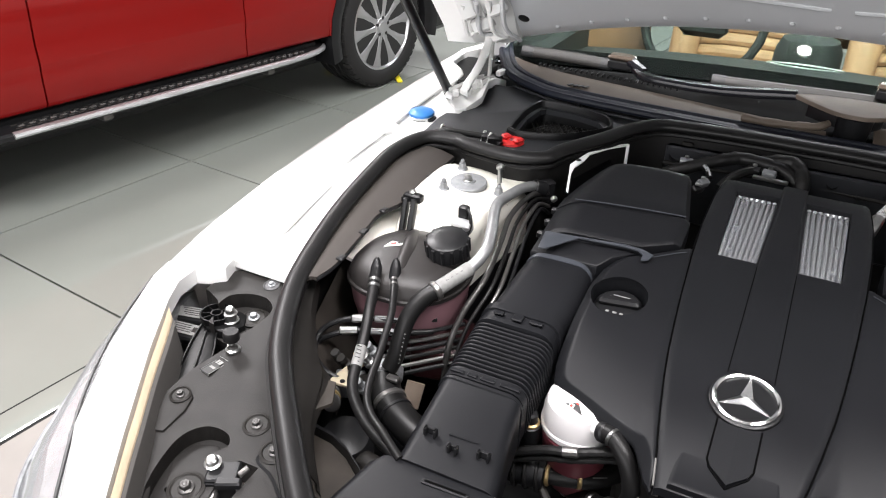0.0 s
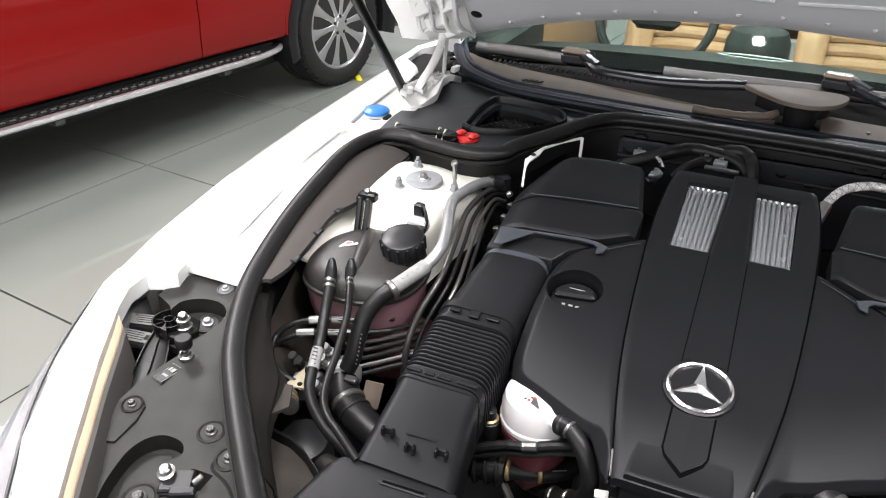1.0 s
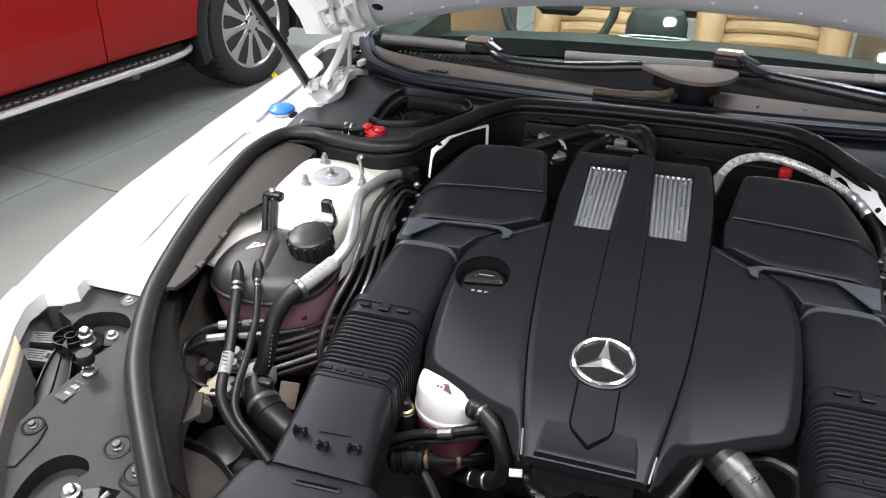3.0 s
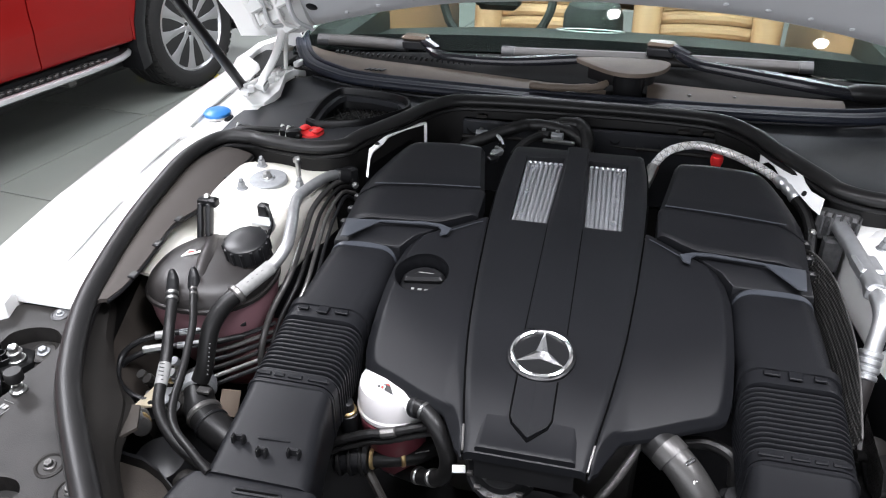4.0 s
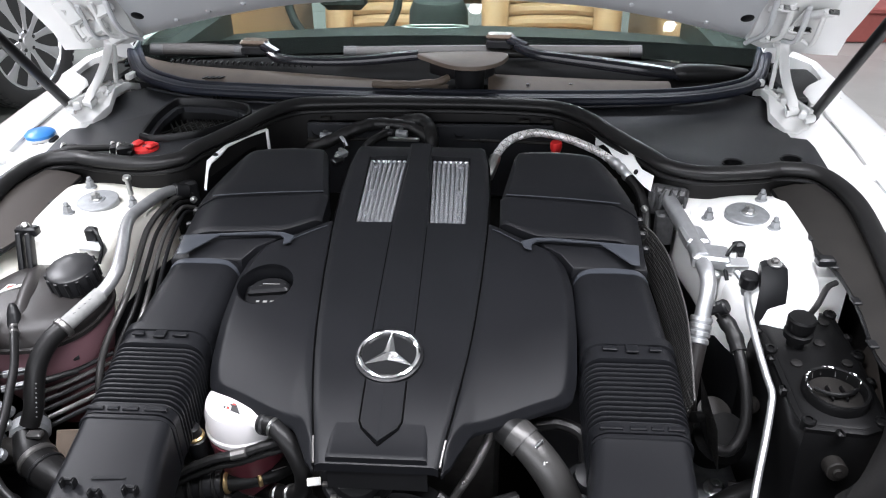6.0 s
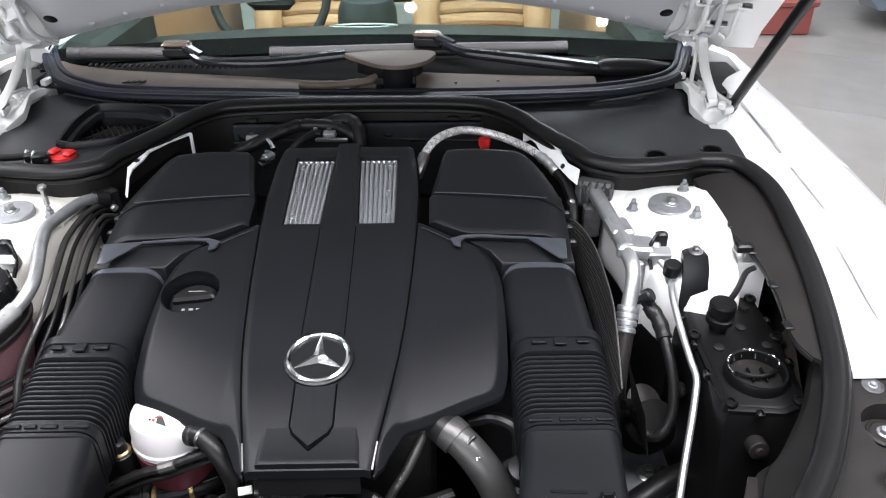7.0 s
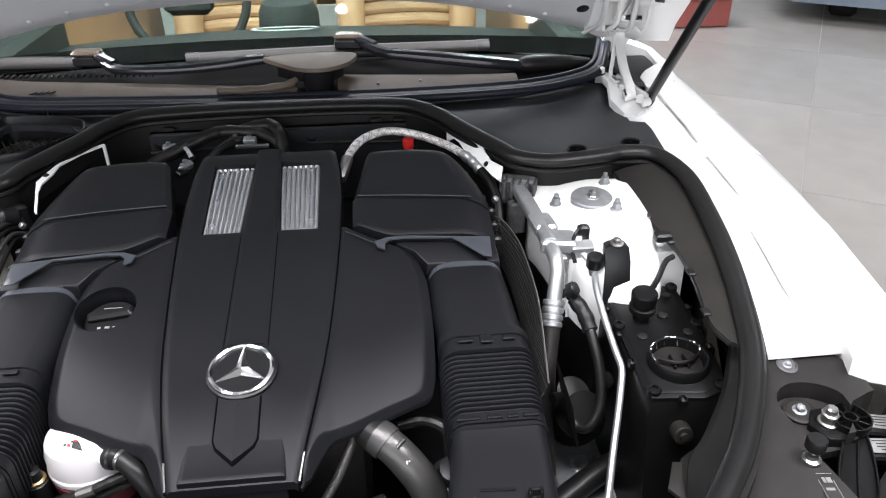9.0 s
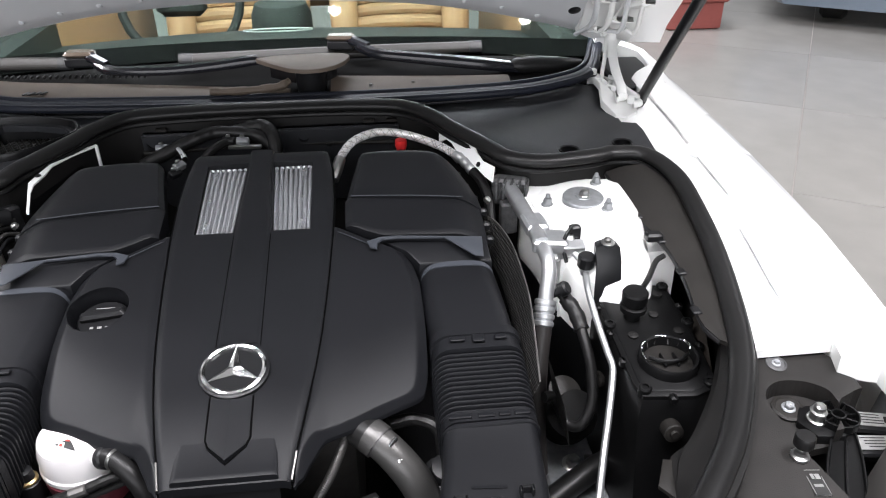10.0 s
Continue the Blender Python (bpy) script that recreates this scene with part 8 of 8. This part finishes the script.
for k in range(5):
    part("cast_rib", box((0.408 + 0.012 * k, 0.394 - 0.0044 * k, 0.846), 0.005, 0.03, 0.032, 0.0015, Matrix.Rotation(radians(-20), 3, "Z")), CASTDARK, cb)
part("cast_foot", box((0.424, 0.37, 0.80), 0.03, 0.024, 0.06, 0.004), CASTDARK, cb, "cast foot")
shield_line = spline([(0.368, 0.335, 0.825), (0.388, 0.312, 0.826), (0.402, 0.25, 0.824), (0.406, 0.19, 0.818), (0.404, 0.10, 0.812), (0.394, 0.01, 0.80), (0.388, -0.05, 0.78)], 4)
hshield = solid("heat_shield", patch(lambda u, v: shield_line[round(v * (len(shield_line) - 1))] + V(-0.022 * u, -0.004 * u, -0.05 * u), 4, len(shield_line) - 1, 0.003), CARBON, "dark woven heat shield beside the duct", "heat shield")
part("shield_edge", tube(shield_line[::2], 0.0015, 8, 2), DARKST, hshield, "thin folded metal edge")
solid("heat_shield", patch(lambda u, v: (0.425 + 0.012 * u, -0.05 + 0.10 * v, 0.73 + 0.01 * v - 0.07 * u), 4, 8, 0.004), CARBON, "dark woven heat shield beside the bellows", "heat shield")
solid("black_hose", tube([(0.46, 0.135, 0.79), (0.475, 0.115, 0.778), (0.482, 0.08, 0.755), (0.487, 0.04, 0.72), (0.483, 0.01, 0.68), (0.465, -0.005, 0.655), (0.448, 0.005, 0.65), (0.440, 0.02, 0.665), (0.43, 0.025, 0.685), (0.415, 0.02, 0.69)], 0.0078, 12, 7), RUBBER, "black hose looping down beside the pipe", "hose", group="hoses")
solid("connector_sleeve", tube([(0.466, 0.128, 0.785), (0.477, 0.108, 0.773), (0.482, 0.085, 0.757)], 0.0108, 12, 5, ripple=0.0012, pitch=2), RUBBER, "black ribbed connector sleeve", "sleeve")
lw = thing("side_pump", (0.455, 0.02, 0.56), "dark round pump with connectors low in the bay", "pump")
part("pump", lathe((0.455, 0.06, 0.60), (0.2, -0.6, 1), [(0.035, 0), (0.04, 0.02), (0.04, 0.05), (0.03, 0.06), (0.028, 0.075), (0.01, 0.078)], 22), MAT, lw)
part("pump_ring", lathe((0.455, 0.055, 0.665), (0.2, -0.6, 1), [(0.024, 0), (0.026, 0.004), (0.02, 0.006)], 20), DUSTY, lw)
rail = thing("chassis_rail", (0.47, 0.0, 0.48), "dull pale chassis rail with a bright bolt", "chassis rail")
part("rail", box((0.47, -0.04, 0.51), 0.09, 0.4, 0.05, 0.006), CAST, rail)
hexbolt("rail_bolt", (0.473, 0.035, 0.535), (0, -0.1, 1), 0.011, rail, 1.5)
part("link_rod", tube([(0.49, 0.03, 0.55), (0.52, 0.02, 0.555), (0.545, 0.02, 0.55)], 0.007, 8, 4), DARKST, rail)
part("drain_hose", tube([(0.40, -0.06, 0.55), (0.45, -0.03, 0.56), (0.50, -0.005, 0.57), (0.54, 0.01, 0.57)], 0.018, 12, 5), RUBBER, rail, "black drain hose")

# the fuse box with its round headlamp lid
fb = thing("fuse_box", (0.57, 0.05, 0.5), "black plastic fuse box with round lid and tall plug", "fuse box")
TOPF = [(0.523, 0.150), (0.534, 0.165), (0.618, 0.160), (0.630, 0.150), (0.632, 0.068), (0.624, -0.038), (0.610, -0.062), (0.590, -0.070), (0.526, -0.064), (0.522, -0.042), (0.523, 0.036)]


def fb_z(x, y):
    return 0.766 + 0.06 * y


def sunk(poly, grow, dz):
    return [V(x, y, fb_z(x, y) + dz) for x, y in inset(poly, -grow)]


part("body", loft([sunk(TOPF, 0.002, -0.006), sunk(TOPF, 0.006, -0.012), sunk(TOPF, 0.010, -0.04), [V(x, y - 0.035, 0.55) for x, y in inset(TOPF, -0.012)], [V(x, y - 0.045, 0.48) for x, y in inset(TOPF, -0.012)]]), PITCH, fb, "black box body")
lid = part("lid", slab(TOPF, fb_z, 0.014, 0.005), PITCH, fb, "black lid with clips")
part("lid_rim", loft([sunk(TOPF, g, dz) for g, dz in ((0.0, -0.012), (0.005, -0.010), (0.005, -0.004), (0.0, -0.002))]), PITCH, fb, "raised rim")
for x, y in ((0.517, 0.12), (0.517, 0.06), (0.516, 0.0), (0.638, 0.11), (0.634, 0.02), (0.56, -0.075), (0.575, 0.170)):
    part("rim_clip", box((x, y, fb_z(x, y) - 0.006), 0.010, 0.012, 0.014, 0.003), PITCH, fb, "snap clip")
for x, y in ((0.628, 0.156), (0.634, 0.068), (0.616, -0.056), (0.527, -0.058), (0.525, 0.158), (0.520, 0.075)):
    part("lid_lug", lathe((x, y, fb_z(x, y) - 0.012), (0, -0.06, 1), [(0.009, 0), (0.009, 0.014), (0.0075, 0.016), (0.0045, 0.0162), (0.0045, 0.0135)], 16), PITCH, fb, "round screw lug at the lid's edge")
rl = part("round_lid", lathe((0.575, -0.012, fb_z(0, 0) - 0.002), (0, -0.06, 1), [(0.041, -0.002), (0.041, 0.012), (0.039, 0.016), (0.0355, 0.015), (0.034, -0.001), (0.012, -0.001)], 36), PITCH, fb, "round black screw lid")
part("lid_floor", lathe((0.575, -0.012, fb_z(0, 0) - 0.002), (0, -0.06, 1), [(0.0335, 0), (0.033, 0.002), (0.026, 0.003)], 30), DUSTY, rl, "dusty grey lid floor")
for dx in (-0.008, 0.010):
    part("lid_rib", box((0.575 + dx, -0.014, fb_z(0, 0) + 0.004), 0.003, 0.026, 0.006, 0.001), PITCH, rl)
part("lid_bar", tube([(0.548, -0.010, fb_z(0, 0) + 0.008), (0.562, -0.019, fb_z(0, 0) + 0.008), (0.576, -0.022, fb_z(0, 0) + 0.008), (0.591, -0.018, fb_z(0, 0) + 0.008), (0.602, -0.010, fb_z(0, 0) + 0.008)], 0.003, 8, 4), PITCH, rl)
for a0 in (15, 70, 125, 165):
    ring = [(0.575 + r * math.cos(radians(a0 + q)), -0.012 + r * math.sin(radians(a0 + q)), fb_z(0, 0) + h) for q, r, h in ((0, 0.034, 0.004), (4, 0.036, 0.0145), (16, 0.037, 0.0155), (30, 0.037, 0.0155), (34, 0.034, 0.005))]
    part("spring_wire", tube(ring, 0.0013, 6, 3), CHROME, rl, "bright spring wire")
for x, y in ((0.545, 0.045), (0.613, 0.048), (0.612, 0.135), (0.590, 0.088)):
    part("lid_screw", lathe((x, y, fb_z(x, y)), (0, -0.06, 1), [(0.0075, 0), (0.0075, 0.003), (0.005, 0.004)], 12), BAYWALL, fb, "lid screw")
bm = lathe((0.557, 0.088, fb_z(0, 0.088)), (0, -0.05, 1), [(0.012, -0.01), (0.012, 0.012), (0.019, 0.014), (0.0195, 0.022), (0.015, 0.024), (0.015, 0.028), (0.0185, 0.030), (0.019, 0.044), (0.017, 0.047), (0.008, 0.048)], 24)
part("tall_plug", bm, PITCH, fb, "tall round black plug")
part("front_rivet", lathe((0.560, -0.094, 0.713), (0, -1, 0.15), [(0.0135, -0.02), (0.0135, 0.0), (0.012, 0.0015), (0.006, 0.002), (0.005, 0.005)], 18), DUSTY, fb, "grey push rivet")
part("side_rivet", lathe((0.503, 0.05, 0.69), (-1, -0.3, 0.1), [(0.012, -0.004), (0.0125, 0.002), (0.008, 0.005)], 16), DUSTY, fb, "grey push rivet")
arm = thing("support_arm", (0.53, 0.14, 0.77), "black plastic support arm bolted to the strut tower", "bracket")
part("arm", loft([[V(0.533 + px * w, y - 0.008, z + 0.008 + pz) for px, pz in ((-1, -0.014), (1, -0.014), (1, 0.0), (0.7, 0.003), (-0.7, 0.003), (-1, 0.0))] for y, z, w in ((0.186, 0.842, 0.010), (0.178, 0.846, 0.0165), (0.162, 0.845, 0.0185), (0.150, 0.828, 0.019), (0.14, 0.77, 0.021))]), BLACK, arm)
part("arm_washer", lathe((0.534, 0.161, 0.857), (0, -0.15, 1), [(0.010, 0), (0.0105, 0.002), (0.008, 0.003)], 18), STEEL, arm, "bright washer")
part("arm_nut", lathe((0.534, 0.161, 0.8595), (0, -0.15, 1), [(0.006, 0), (0.006, 0.005), (0.003, 0.007)], 6), DARKST, arm, "dark nut")
solid("brake_sensor_cable", tube([(0.573, 0.105, 0.805), (0.583, 0.108, 0.825), (0.598, 0.125, 0.842), (0.612, 0.132, 0.846)], 0.0042, 8, 6), RUBBER, "slim black cable over the white inner wing", "cable")
iw = solid("inner_wing_panel", patch(lambda u, v: (0.545 + 0.105 * u, 0.178 + 0.207 * v, 0.823 + 0.019 * v + 0.004 * u), 6, 8, 0.006), PRIMER, "white painted inner wing panel", "inner wing", group="inner wings")
part("folded_edge", patch(lambda u, v: (0.47 + 0.185 * u, 0.180 - 0.004 * v, 0.822 - 0.10 * v), 6, 8, 0.005), PRIMER, iw, "white wall folded down behind the fuse box")
solid("inner_wing_panel", patch(lambda u, v: (-0.60 - 0.09 * u, 0.06 + 0.22 * v, 0.79 + 0.035 * v + 0.02 * u), 6, 8, 0.006), CREAM, "cream painted inner wing panel", "inner wing", group="inner wings")

# ---- floor tiles, last ----
TILE_M = Matrix.Translation((-2.604, 1.636, 0)) @ Matrix.Rotation(radians(-6.6), 4, "Z")


def tile_mesh(w, l):
    bm = bmesh.new()
    rings = []
    for d, z in ((0.0, -0.012), (0.0, 0.0)):
        rings.append([V(x, y, z) for x, y in ((d, d), (w - d, d), (w - d, l - d), (d, l - d))])
    loft(rings, bm=bm)
    bmesh.ops.recalc_face_normals(bm, faces=bm.faces[:])
    me = bpy.data.meshes.new("floor_tile")
    bm.to_mesh(me)
    bm.free()
    return me


pale, grey = tile_mesh(1.016, 1.016), tile_mesh(1.165, 1.165)
pale.materials.append(TILE)
grey.materials.append(GREYTILE)
GREY_M = Matrix.Translation((3.196, 3.949, 0)) @ Matrix.Rotation(radians(-31.0), 4, "Z")
for mesh, base, w, l, ni, nj in ((pale, TILE_M, 1.025, 1.025, 8, 8), (grey, GREY_M, 1.17, 1.17, 11, 11)):
    for i in range(-ni, ni + 1):
        for j in range(-nj, nj + 1):
            m = base @ Matrix.Translation((i * w + 0.0035, j * l + 0.0035, 0))
            c = m @ V(w / 2, l / 2, 0)
            if abs(c.x) > 8.2 or not -6.4 < c.y < 8.4 or (c.x > -1.1 if mesh is pale else c.x < 0.65):
                continue
            t = new("floor_tile", mesh)
            t.parent = floor
            t.matrix_basis = m
